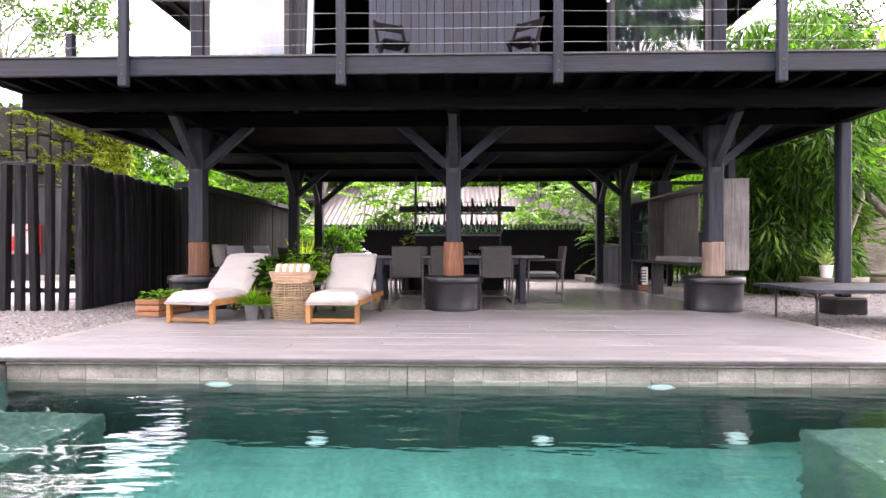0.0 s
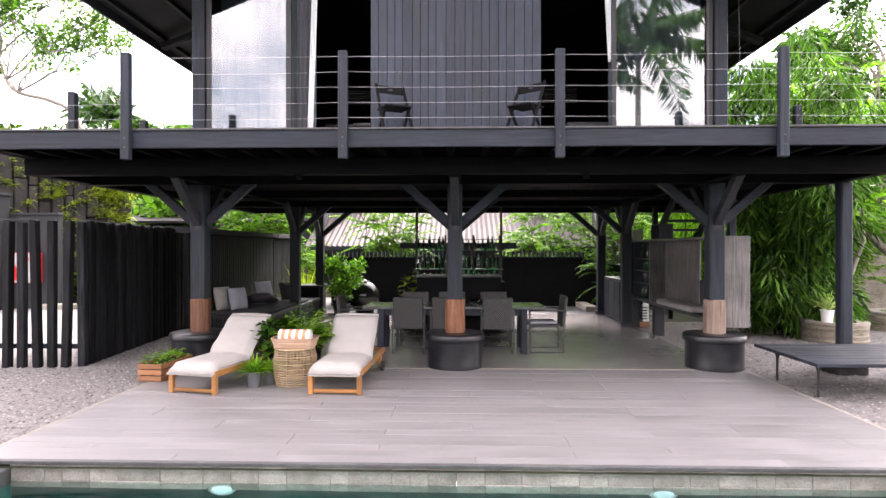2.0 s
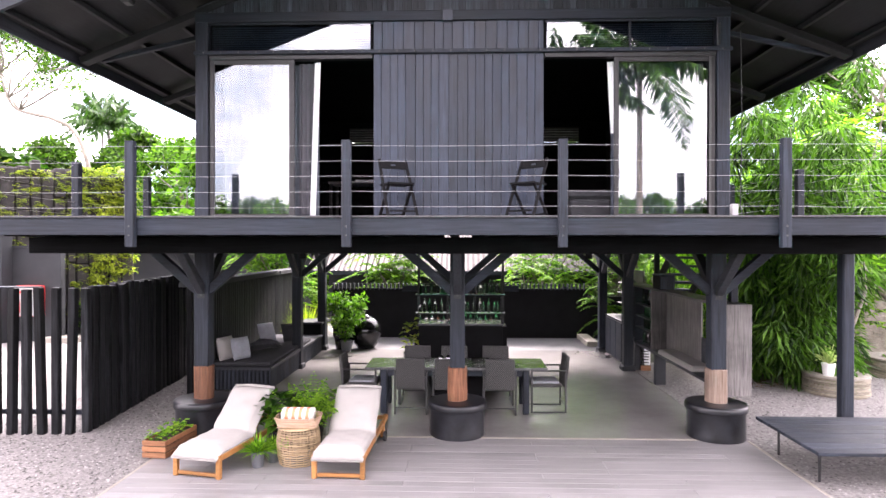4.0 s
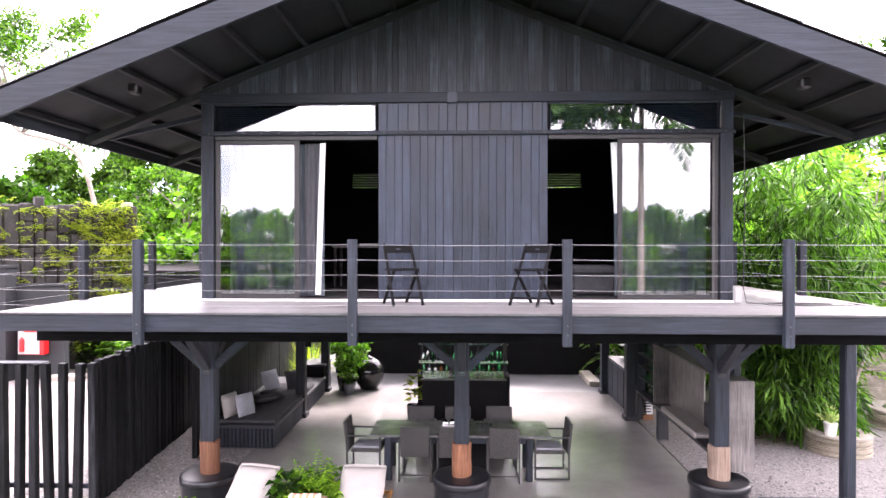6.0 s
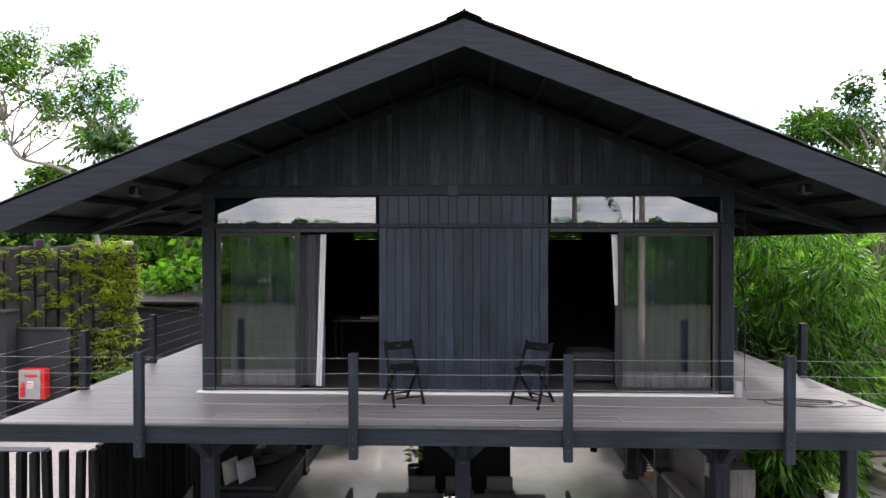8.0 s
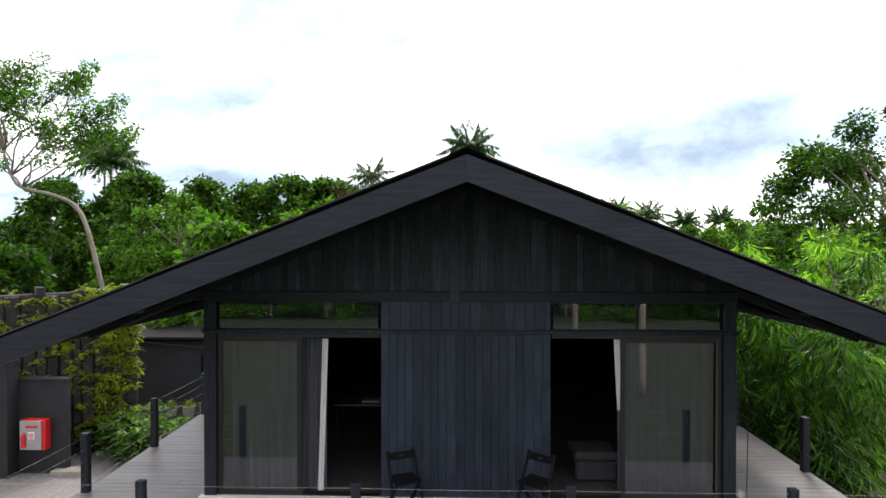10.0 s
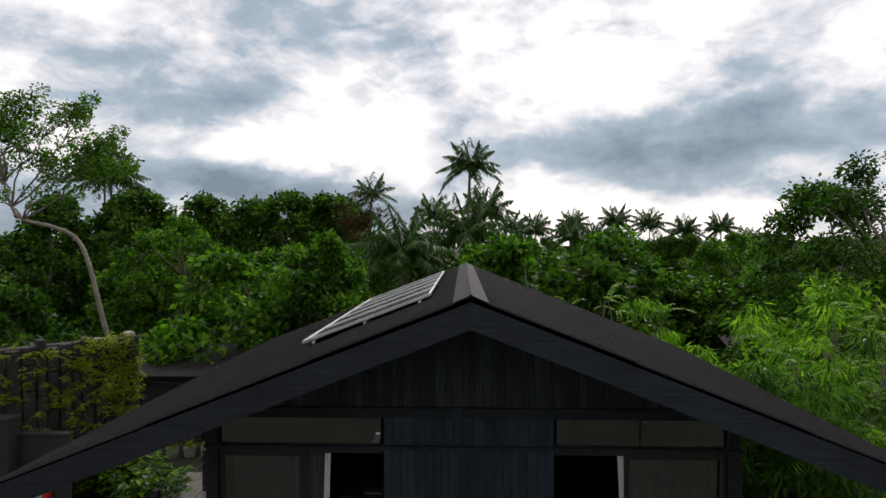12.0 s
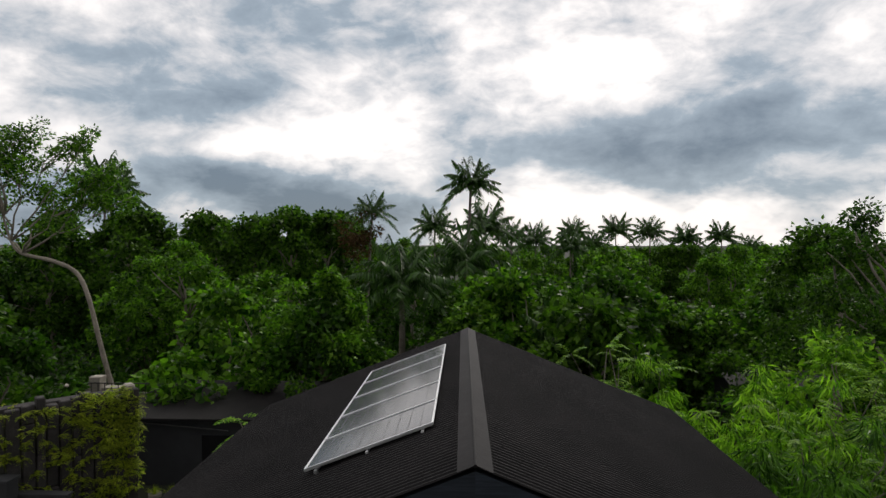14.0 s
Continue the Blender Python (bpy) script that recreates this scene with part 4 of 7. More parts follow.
# ---- leaves ----
def leaf_cloud(rs, centres, radius, count, length, width, droop=0.5, flat=0.5):
    """Vertices and faces of many pointed leaves round the given centres; each leaf is two bent triangles."""
    c = np.asarray(centres, float)
    k = rs.randint(0, len(c), count)
    d = rs.normal(size=(count, 3))
    d /= np.linalg.norm(d, axis=1)[:, None]
    rad = np.asarray(radius, float)
    rad = rad[k] if rad.ndim else np.full(count, float(rad))
    p = c[k] + d * (rad * rs.uniform(0.45, 1.0, count))[:, None] * np.array([1, 1, 0.75])
    a = d * np.array([1, 1, flat]) + rs.normal(size=(count, 3)) * 0.55
    a[:, 2] -= droop
    a /= np.linalg.norm(a, axis=1)[:, None]
    s = np.cross(a, rs.normal(size=(count, 3)))
    s /= np.linalg.norm(s, axis=1)[:, None] + 1e-9
    l = (length * rs.uniform(0.7, 1.3, count))[:, None]
    w = l * (width / length) * 0.5
    bend = np.cross(a, s) * l * 0.12
    v = np.stack([p, p + a * l * 0.45 - s * w + bend, p + a * l * 0.45 + s * w + bend, p + a * l], 1).reshape(-1, 3)
    i = np.arange(count)[:, None] * 4
    f = np.concatenate([i + np.array([[0, 1, 2]]), i + np.array([[1, 3, 2]])], 1).reshape(-1, 3)
    return v, f


def join(chunks):
    vs, fs, n = [], [], 0
    for v, f in chunks:
        vs.append(v)
        fs.append(f + n)
        n += len(v)
    return np.concatenate(vs), np.concatenate(fs)


def frond_chunk(rs, base, yaw, length, rise, sag, pairs, leaf, width, hang=0.5):
    """One feather frond: leaflets in pairs along an arching rib."""
    t = np.linspace(0.12, 1.0, pairs)
    h = np.array([math.cos(yaw), math.sin(yaw), 0])
    side = np.array([-h[1], h[0], 0])
    rib = np.array(base) + h * (t * length * math.cos(rise))[:, None] + np.array([0, 0, 1]) * (t * length * math.sin(rise) - sag * length * t ** 2.2)[:, None]
    size = leaf * np.sin(np.pi * (0.12 + 0.86 * t)) ** 0.6
    vs = []
    for s in (-1, 1):
        a = side * s * 0.85 + h * 0.45 + rs.normal(size=(pairs, 3)) * 0.12
        a[:, 2] -= hang * rs.uniform(0.6, 1.3, pairs)
        a /= np.linalg.norm(a, axis=1)[:, None]
        w = np.cross(a, np.array([0, 0, 1.0]) + rs.normal(size=(pairs, 3)) * 0.3)
        w /= np.linalg.norm(w, axis=1)[:, None]
        l = size[:, None]
        mid = rib + a * l * 0.4
        vs.append(np.stack([rib, mid - w * width / 2, mid + w * width / 2, rib + a * l - np.array([0, 0, 0.12]) * l], 1).reshape(-1, 3))
    v = np.concatenate(vs)
    i = np.arange(2 * pairs)[:, None] * 4
    f = np.concatenate([i + np.array([[0, 1, 2]]), i + np.array([[1, 3, 2]])], 1).reshape(-1, 3)
    return v, f


def rib_points(base, yaw, length, rise, sag, n=6):
    h = Vector((math.cos(yaw), math.sin(yaw), 0))
    return [Vector(base) + h * (t * length * math.cos(rise)) + Vector((0, 0, t * length * math.sin(rise) - sag * length * t ** 2.2)) for t in (i / (n - 1) for i in range(n))]


def limb(g, p, q, r0, r1, wob, rs, n=6):
    p, q = Vector(p), Vector(q)
    pts = []
    for i in range(n):
        t = i / (n - 1)
        k = math.sin(math.pi * t) * wob
        pts.append(p.lerp(q, t) + Vector((rs.normal() * k, rs.normal() * k, rs.normal() * k * 0.4)))
    g.tube(pts, [r0 + (r1 - r0) * i / (n - 1) for i in range(n)], 7)
    return pts


def tree(at, height, spread_r, leaves, mat, seed, leaf=0.22, width=0.10, clumps=26, crown_from=0.35, clump_r=None, label="", bark=None, droop=0.4, name="tree", forks=9, trunk=None):
    """A tapered trunk with limbs to the clumps of an uneven crown. Built at the origin, set at its place."""
    rs = np.random.RandomState(seed)
    t = thing(name, (0, 0, 0), label, "tree")
    g = Geo()
    top = Vector((rs.normal() * 0.25, rs.normal() * 0.25, height * 0.62))
    r0 = trunk or height * 0.016 + 0.03
    stem = limb(g, (0, 0, -0.1), top, r0, r0 * 0.4, height * 0.018, rs, 8)
    cs, rr = [], []
    for i in range(clumps):
        u = rs.uniform(crown_from, 1.0)
        a = rs.uniform(0, 2 * math.pi)
        belt = math.sin(math.pi * min(1.0, 0.18 + 0.80 * (u - crown_from) / (1 - crown_from))) ** 0.7
        q = spread_r * belt * rs.uniform(0.25, 1.0) ** 0.5
        cs.append((q * math.cos(a), q * math.sin(a), height * u - 0.12 * height))
        rr.append((clump_r or spread_r * 0.34) * rs.uniform(0.6, 1.3))
    for i in range(min(forks, clumps)):
        c = Vector(cs[i])
        k = min(len(stem) - 1, max(2, int(len(stem) * c.z / height)))
        limb(g, stem[k], c, r0 * 0.32, r0 * 0.07, height * 0.02, rs, 5)
    part("trunk", g, bark or BARK, t, smooth=True)
    v, f = leaf_cloud(rs, cs, rr, leaves, leaf, width, droop)
    part("crown", cloud_mesh("crown", mat, v, f), mat, t)
    t.location = at
    return t


def palm(at, height, fronds, length, seed, label, mat=None, pairs=34, lean=(0.0, 0.0), trunk_r=0.14, blade=0.034):
    rs = np.random.RandomState(seed)
    mat = mat or LEAF_PALM
    t = thing("palm_tree", (0, 0, 0), label, "palm tree")
    n = 9
    pts = [(lean[0] * (i / (n - 1)) ** 1.6, lean[1] * (i / (n - 1)) ** 1.6, -0.1 + (height + 0.1) * i / (n - 1)) for i in range(n)]
    part("trunk", Geo().tube(pts, [trunk_r * (1.15 - 0.45 * i / (n - 1)) for i in range(n)], 9), PALMBARK, t, smooth=True)
    chunks, ribs = [], Geo()
    for i in range(fronds):
        yaw = 2 * math.pi * (i * 0.381966) + rs.uniform(-0.2, 0.2)
        k = i / (fronds - 1)
        rise, sag = 1.25 - 1.45 * k + rs.uniform(-0.1, 0.1), 0.18 + 0.42 * k * rs.uniform(0.8, 1.2)
        l = length * rs.uniform(0.85, 1.1)
        chunks.append(frond_chunk(rs, pts[-1], yaw, l, rise, sag, pairs, length * 0.26, length * blade, 0.75))
        rp = rib_points(pts[-1], yaw, l, rise, sag)
        ribs.tube(rp, [length * 0.011 * (1 - 0.8 * j / 5) for j in range(6)], 4)
    v, f = join(chunks)
    part("crown", cloud_mesh("crown", mat, v, f), mat, t)
    part("frond_ribs", ribs, mat, t)
    t.location = at
    return t


def feather_bush(at, r, height, fronds, seed, mat, label, leaf=0.06, frond=0.8, name="shrub", category="shrub"):
    """A loose crown of ferny compound leaves on thin stems."""
    rs = np.random.RandomState(seed)
    t = thing(name, (0, 0, 0), label, category)
    g, chunks = Geo(), []
    stems = max(4, fronds // 14)
    tips = []
    for i in range(stems):
        a, q = rs.uniform(0, 6.28), r * rs.uniform(0.15, 0.8)
        tip = (q * math.cos(a), q * math.sin(a), height * rs.uniform(0.35, 0.95))
        pts = limb(g, (0.1 * math.cos(a), 0.1 * math.sin(a), -0.05), tip, 0.035, 0.012, 0.06 * height, rs, 6)
        tips += pts[2:]
    tagged(part("stem", g, BARK, t), kind="stuff")
    for i in range(fronds):
        b = tips[rs.randint(len(tips))]
        chunks.append(frond_chunk(rs, tuple(b), rs.uniform(0, 6.28), frond * rs.uniform(0.6, 1.2), rs.uniform(-0.1, 0.9), rs.uniform(0.25, 0.6), 24, leaf * 3, leaf, 0.15))
    v, f = join(chunks)
    part("foliage", cloud_mesh("foliage", mat, v, f), mat, t)
    t.location = at
    return t


def fern(at, n, length, seed, mat, leaf=0.07, width=0.02, rise=(0.5, 1.3)):
    rs = np.random.RandomState(seed)
    ch = [frond_chunk(rs, at, rs.uniform(0, 6.28), length * rs.uniform(0.7, 1.15), rs.uniform(*rise), rs.uniform(0.2, 0.55), 16, leaf, width, 0.1) for _ in range(n)]
    v, f = join(ch)
    return cloud_mesh("fern_fronds", mat, v, f)


def blades(at, n, length, seed, mat, width=0.012, spread_a=0.9):
    g, r = Geo(), random.Random(seed)
    for _ in range(n):
        a, e = r.uniform(0, 6.28), r.uniform(0.4, 1.45)
        d = (math.cos(a) * math.cos(e) * spread_a, math.sin(a) * math.cos(e) * spread_a, math.sin(e))
        g.leaf((at[0] + d[0] * 0.03, at[1] + d[1] * 0.03, at[2]), d, width, length * r.uniform(0.6, 1.15), r.uniform(0.2, 0.9), 0.3)
    return g


def broad(at, n, r, length, seed, height=0.3):
    g, q = Geo(), random.Random(seed)
    for _ in range(n):
        a, e = q.uniform(0, 6.28), q.uniform(0.1, 1.2)
        b = Vector((at[0] + math.cos(a) * r * q.random(), at[1] + math.sin(a) * r * q.random(), at[2] + height * q.random()))
        g.leaf(b, (math.cos(a), math.sin(a), math.sin(e) * 0.8), length * q.uniform(0.45, 0.65), length * q.uniform(0.7, 1.2), q.uniform(0.3, 1.0), 0.2)
    return g


# ---- fences and walls round the pavilion ----
def build_fences():
    t = thing("slat_fence", (-5.6, 9, 0), "black timber fence of close upright posts", "fence")
    r = random.Random(41)
    n = 26
    for i in range(n):
        k = i / (n - 1)
        x, y = -5.46 - 0.38 * k + r.uniform(-0.014, 0.014), 8.62 + 4.3 * k
        h = 2.06 + r.uniform(-0.02, 0.03)
        m = pose(x, y, 0, 0, r.uniform(-0.5, 0.5), r.uniform(-6, 6))
        part("slat", Geo().box(-0.05, 0.05, -0.06, 0.06, -0.04, h, 0.01, m), FENCE, t)
    part("backing", Geo().add([(-5.54, 8.75, 0.0), (-5.92, 12.95, 0.0), (-5.92, 12.95, 1.98), (-5.54, 8.75, 1.98), (-5.56, 8.75, 0.0), (-5.94, 12.95, 0.0), (-5.94, 12.95, 1.98), (-5.56, 8.75, 1.98)],
                              [(0, 1, 2, 3), (4, 7, 6, 5), (3, 2, 6, 7), (0, 3, 7, 4)]), BLACKWALL, t)
    f = thing("slat_screen", (-6.4, 8.5, 0), "open screen of upright black posts over gravel", "fence")
    for i in range(10):
        x = -5.63 - i * 0.212 + r.uniform(-0.02, 0.02)
        m = pose(x, 8.52 - 0.05 * i * 0.2, 0, 0, r.uniform(-1.5, 1.5), r.uniform(-8, 8))
        part("slat", Geo().box(-0.05, 0.05, -0.055, 0.055, -0.04, 2.05 + r.uniform(-0.02, 0.02), 0.008, m), FENCE, f)
    part("rail", Geo().box(-7.6, -5.5, 8.60, 8.64, 0.22, 0.29, 0.004), BLACK_X, f)
    part("cap_rail", Geo().box(-7.6, -6.1, 8.42, 8.60, 2.065, 2.08, 0.004), BLACK_X, f)
    w = thing("sofa_wall", (-4.3, 12, 0), "black boarded wall behind the built-in sofa", "wall", kind="structure")
    for a, b in ((10.5, 15.3), (15.4, 17.7)):
        part("board_wall", Geo().box(-4.86, -4.8, a, b, 0, 1.93, 0.004), BLACKWALL, w)
        y = a
        while y < b - 0.05:
            part("batten", Geo().box(-4.798, -4.775, y, y + 0.09, 0.02, 1.91, 0.004), FENCE, w)
            y += 0.105
        part("wall_cap", Geo().box(-5.0, -4.66, a, b, 1.932, 2.03, 0.006), CHARWALL, w, "weathered cap over the wall")
    b = thing("rear_fence", (0, 17, 0), "tall black boarded fence closing the pavilion", "fence")
    part("panel", Geo().box(-3.83, 3.62, 17.8, 17.9, -0.02, 1.42, 0.004), BLACKWALL, b)
    me = Geo().box(0, 0.035, 17.73, 17.89, 1.38, 1.565, 0.004).mesh("fin", BLACK_Z)
    for i in range(62):
        piece("fin", me, b, (-3.82 + i * 0.12, 0, 0))
    part("return_panel", Geo().box(3.62, 6.0, 17.8, 17.9, -0.02, 1.2, 0.004), BLACKWALL, b)
    part("planter_edge", Geo().box(3.3, 3.6, 16.3, 17.75, -0.02, 0.12, 0.01), PALESTONE, b)


build_fences()


def build_sofa():
    s = thing("built_in_sofa", (-3.9, 13, 0), "long black built-in bench with a ribbed front", "sofa")
    part("seat", Geo().box(-4.76, -3.54, 11.05, 15.2, 0.37, 0.43, 0.006), BLACK_Y, s)
    part("core", Geo().box(-4.74, -3.6, 11.09, 15.15, 0.0, 0.369, 0.004), BLACKWALL, s)
    me = Geo().box(-3.598, -3.565, 0, 0.05, 0.01, 0.365, 0.005).mesh("rib", BLACK_Z)
    for i in range(58):
        piece("rib", me, s, (0, 11.1 + i * 0.07, 0))
    me = Geo().box(0, 0.05, 11.06, 11.088, 0.01, 0.365, 0.005).mesh("rib", BLACK_Z)
    for i in range(15):
        piece("rib", me, s, (-4.72 + i * 0.075, 0, 0))
    part("seat_pad", Geo().box(-4.73, -3.58, 11.15, 14.2, 0.432, 0.50, 0.03), DARKCLOTH, s, "charcoal seat pad")


build_sofa()


def pillow(at, w, h, d, mat, label, rx, rz, ry=0):
    n, verts, faces = 9, [], []
    for side in (1, -1):
        for i in range(n):
            for j in range(n):
                u, v = i / (n - 1) * 2 - 1, j / (n - 1) * 2 - 1
                pin = 1 - 0.10 * (u * u * v * v) + 0.05 * (abs(u) ** 3 * abs(v) ** 3)
                q = max(0.0, (1 - u ** 4) * (1 - v ** 4)) ** 0.5
                verts.append((u * w / 2 * (pin - 0.06 * (1 - v * v)), side * d / 2 * q, h / 2 + v * h / 2 * (pin - 0.06 * (1 - u * u))))
    for i in range(n - 1):
        for j in range(n - 1):
            a = i * n + j
            faces.append((a, a + n, a + n + 1, a + 1))
            b = n * n + a
            faces.append((b, b + 1, b + n + 1, b + n))
    ob = solo("cushion", Geo().add(verts, faces), mat, label, "cushion", "sofa cushions", smooth=True)
    ob.matrix_world = pose(*at, rx, ry, rz)
    return ob


pillow((-4.46, 11.35, 0.50), 0.44, 0.46, 0.18, CANVAS, "pale grey cushion standing on the black bench", -12, 70)
pillow((-4.2, 11.42, 0.50), 0.44, 0.44, 0.18, GREYCLOTH, "mid-grey cushion leaning on the black bench", -14, 62)
pillow((-4.25, 12.3, 0.60), 0.48, 0.45, 0.16, DARKCLOTH, "charcoal cushion lying on the black bench", 76, 40)
pillow((-4.0, 12.75, 0.56), 0.45, 0.42, 0.15, DARKCLOTH, "charcoal cushion lying on the black bench", 70, -20)
pillow((-4.35, 13.5, 0.50), 0.48, 0.46, 0.16, GREYCLOTH, "dim grey cushion leaning on the black bench", -20, 60)
pillow((-3.85, 13.65, 0.50), 0.48, 0.44, 0.16, DARKCLOTH, "charcoal cushion leaning on the black bench", -24, 40)


# ---- sun loungers and what stands round them ----
def lounger(m, label):
    t = thing("sun_lounger", (0, 0, 0), label, "sun lounger", "loungers by the pool")
    for x in (-0.28, 0.28):
        part("leg", Geo().box(x - 0.028, x + 0.028, 0, 0.055, 0, 0.27, 0.006), TEAK, t)
        part("leg", Geo().box(x - 0.028, x + 0.028, 1.38, 1.43, 0.05, 0.27, 0.006), TEAK, t)
        part("side_rail", Geo().box(x - 0.022, x + 0.022, 0.056, 1.75, 0.20, 0.268, 0.006), TEAK, t)
        w = part("wheel", Geo().tube([(x * 1.13 - 0.018, 1.40, 0.07), (x * 1.13 + 0.018, 1.40, 0.07)], 0.07, 20), BLACKMETAL, t, "black rubber wheel")
        part("backrest_rail", Geo().beam((x * 0.86, 0.78, 0.27), (x * 0.86, 1.27, 0.71), 0.04, 0.035, 0.005), TEAK, t)
    part("front_rail", Geo().box(-0.25, 0.25, 0.005, 0.045, 0.205, 0.262, 0.006), TEAK, t)
    part("foot_rail", Geo().box(-0.25, 0.25, 0.01, 0.045, 0.02, 0.06, 0.006), TEAK, t)
    part("rear_rail", Geo().box(-0.25, 0.25, 1.70, 1.74, 0.205, 0.262, 0.006), TEAK, t)
    part("top_rail", Geo().beam((-0.24, 1.275, 0.72), (0.24, 1.275, 0.72), 0.04, 0.035, 0.005), TEAK, t)
    me = Geo().box(-0.255, 0.255, 0, 0.055, 0.245, 0.262, 0.003).mesh("slat", TEAK)
    for i in range(9):
        piece("slat", me, t, (0, 0.08 + i * 0.078, 0))
    # mattress: a draped pad with rounded rim, running up the back
    path, n = [], 26
    for i in range(n):
        s = i / (n - 1) * 1.52 - 0.05
        if s < 0.72:
            path.append((s, 0.272 - (0.05 * (0.05 - s) / 0.1 if s < 0.05 else 0), 0))
        else:
            k = min(1, (s - 0.72) / 0.12)
            a = 0.74 * k
            ly = 0.72 + (s - 0.72) * math.cos(a * 1.0)
            path.append((ly - 0.02 * k, 0.272 + (s - 0.72) * math.sin(a) * 0.96, a))
    verts, faces, m2 = [], [], 13
    r = random.Random(9)
    for i, (yy, zz, a) in enumerate(path):
        for j in range(m2):
            u = j / (m2 - 1) * 2 - 1
            edge = (1 - abs(u) ** 6) ** 0.5 if abs(u) < 1 else 0
            end = min(1, min(i, n - 1 - i) / 2.0) ** 0.5
            th = 0.012 + 0.085 * edge * end * (0.9 + 0.12 * math.sin(i * 1.7) * math.cos(j * 0.9)) + r.uniform(-0.003, 0.003)
            wob = 0.004 * math.sin(i * 0.9 + (2 if u > 0 else 0))
            verts.append((u * (0.298 + wob * abs(u)), yy - math.sin(a) * th, zz + math.cos(a) * th))
    for i, (yy, zz, a) in enumerate(path):
        for j in range(m2):
            u = j / (m2 - 1) * 2 - 1
            verts.append((u * 0.294, yy, zz - 0.002))
    o = n * m2
    for i in range(n - 1):
        for j in range(m2 - 1):
            q = i * m2 + j
            faces.append((q, q + 1, q + m2 + 1, q + m2))
            faces.append((o + q, o + q + m2, o + q + m2 + 1, o + q + 1))
        for q in (i * m2, i * m2 + m2 - 1):
            faces.append((q, q + m2, o + q + m2, o + q))
    for j in range(m2 - 1):
        for q in (j, (n - 1) * m2 + j):
            faces.append((q, q + 1, o + q + 1, o + q))
    pad = part("mattress", Geo().add(verts, faces), CANVAS, t, "rumpled cream canvas mattress", True)
    part("head_fold", Geo().tube([(-0.285, 1.262, 0.762), (-0.1, 1.27, 0.775), (0.1, 1.27, 0.772), (0.285, 1.262, 0.765)], 0.022, 10), CANVAS, pad, smooth=True)
    for x in (-0.3, 0.3):
        part("tie", Geo().tube([(x, 0.74, 0.32), (x * 1.03, 0.75, 0.24), (x * 1.02, 0.74, 0.15)], 0.004, 5), CANVAS, pad)
    t.matrix_basis = m
    return t


lounger(pose(-3.09, 6.86, 0, 0, 0, -12), "teak sun lounger with a cream mattress, backrest raised")
lounger(pose(-1.45, 6.86, 0, 0, 0, -2), "teak sun lounger with a cream mattress beside a rattan side table")


def rattan_table():
    x, y = -2.05, 7.42
    t = thing("side_table", (x, y, 0), "round tan rattan drum used as a side table", "side table")
    prof = lambda k: 0.215 + 0.045 * math.sin(math.pi * (0.1 + 0.75 * k))
    for i in range(16):
        k = i / 15
        q = prof(k)
        pts = [(x + q * math.cos(a), y + q * math.sin(a), 0.015 + 0.43 * k + 0.004 * math.sin(a * 9 + i)) for a in (2 * math.pi * j / 28 for j in range(29))]
        part("hoop", Geo().tube(pts, 0.0085, 5, False), RATTAN, t)
    for j in range(18):
        a = 2 * math.pi * j / 18
        pts = [(x + (prof(k) - 0.012) * math.cos(a), y + (prof(k) - 0.012) * math.sin(a), 0.45 * k) for k in (i / 8 for i in range(9))]
        part("stake", Geo().tube(pts, 0.006, 5), RATTAN, t)
    part("table_disc", Geo().lathe([(0, 0.455), (0.22, 0.455), (0.225, 0.445), (0.22, 0.438), (0, 0.438)], 28, (x, y, 0)), RATTAN, t)
    b = thing("wicker_tray", (x, y, 0.457), "pale wicker basket on the rattan drum", "basket")
    r = random.Random(4)
    for k in range(7):
        z = 0.468 + k * 0.017
        ex, ey = 0.235 + k * 0.006, 0.165 + k * 0.005
        pts = []
        for j in range(33):
            a = 2 * math.pi * j / 32
            c, s = math.cos(a), math.sin(a)
            p = 4.0
            q = (abs(c) ** p + abs(s) ** p) ** (-1 / p)
            pts.append((x + ex * c * q, y + ey * s * q, z + 0.004 * math.sin(j * math.pi + k * math.pi) + r.uniform(-0.002, 0.002)))
        part("weaver", Geo().tube(pts, 0.0095, 5, False), WICKER, b)
    part("tray_base", Geo().box(x - 0.23, x + 0.23, y - 0.16, y + 0.16, 0.458, 0.472, 0.004), WICKER, b)
    w = thing("rolled_towel", (x, y, 0.48), "rolled white towel with peach stripes in a basket", "towel")
    n = 9
    for i in range(n):
        xa = x - 0.19 + 0.38 * i / n
        g = Geo()
        ring = []
        for xx, sc in ((xa, 1.0), (xa + 0.38 / n, 1.0)):
            for j in range(16):
                a = 2 * math.pi * j / 16
                ring.append((xx, y + 0.105 * math.cos(a) * sc, 0.585 + 0.085 * math.sin(a) * sc))
        fs = [(j, (j + 1) % 16, 16 + (j + 1) % 16, 16 + j) for j in range(16)]
        if i in (0, n - 1):
            fs.append(tuple(range(16)) if i == 0 else tuple(range(16, 32)))
        part("stripe", g.add(ring, fs), PEACH if i % 2 else TOWEL, w, "peach stripe" if i % 2 else "white stripe", True)


rattan_table()


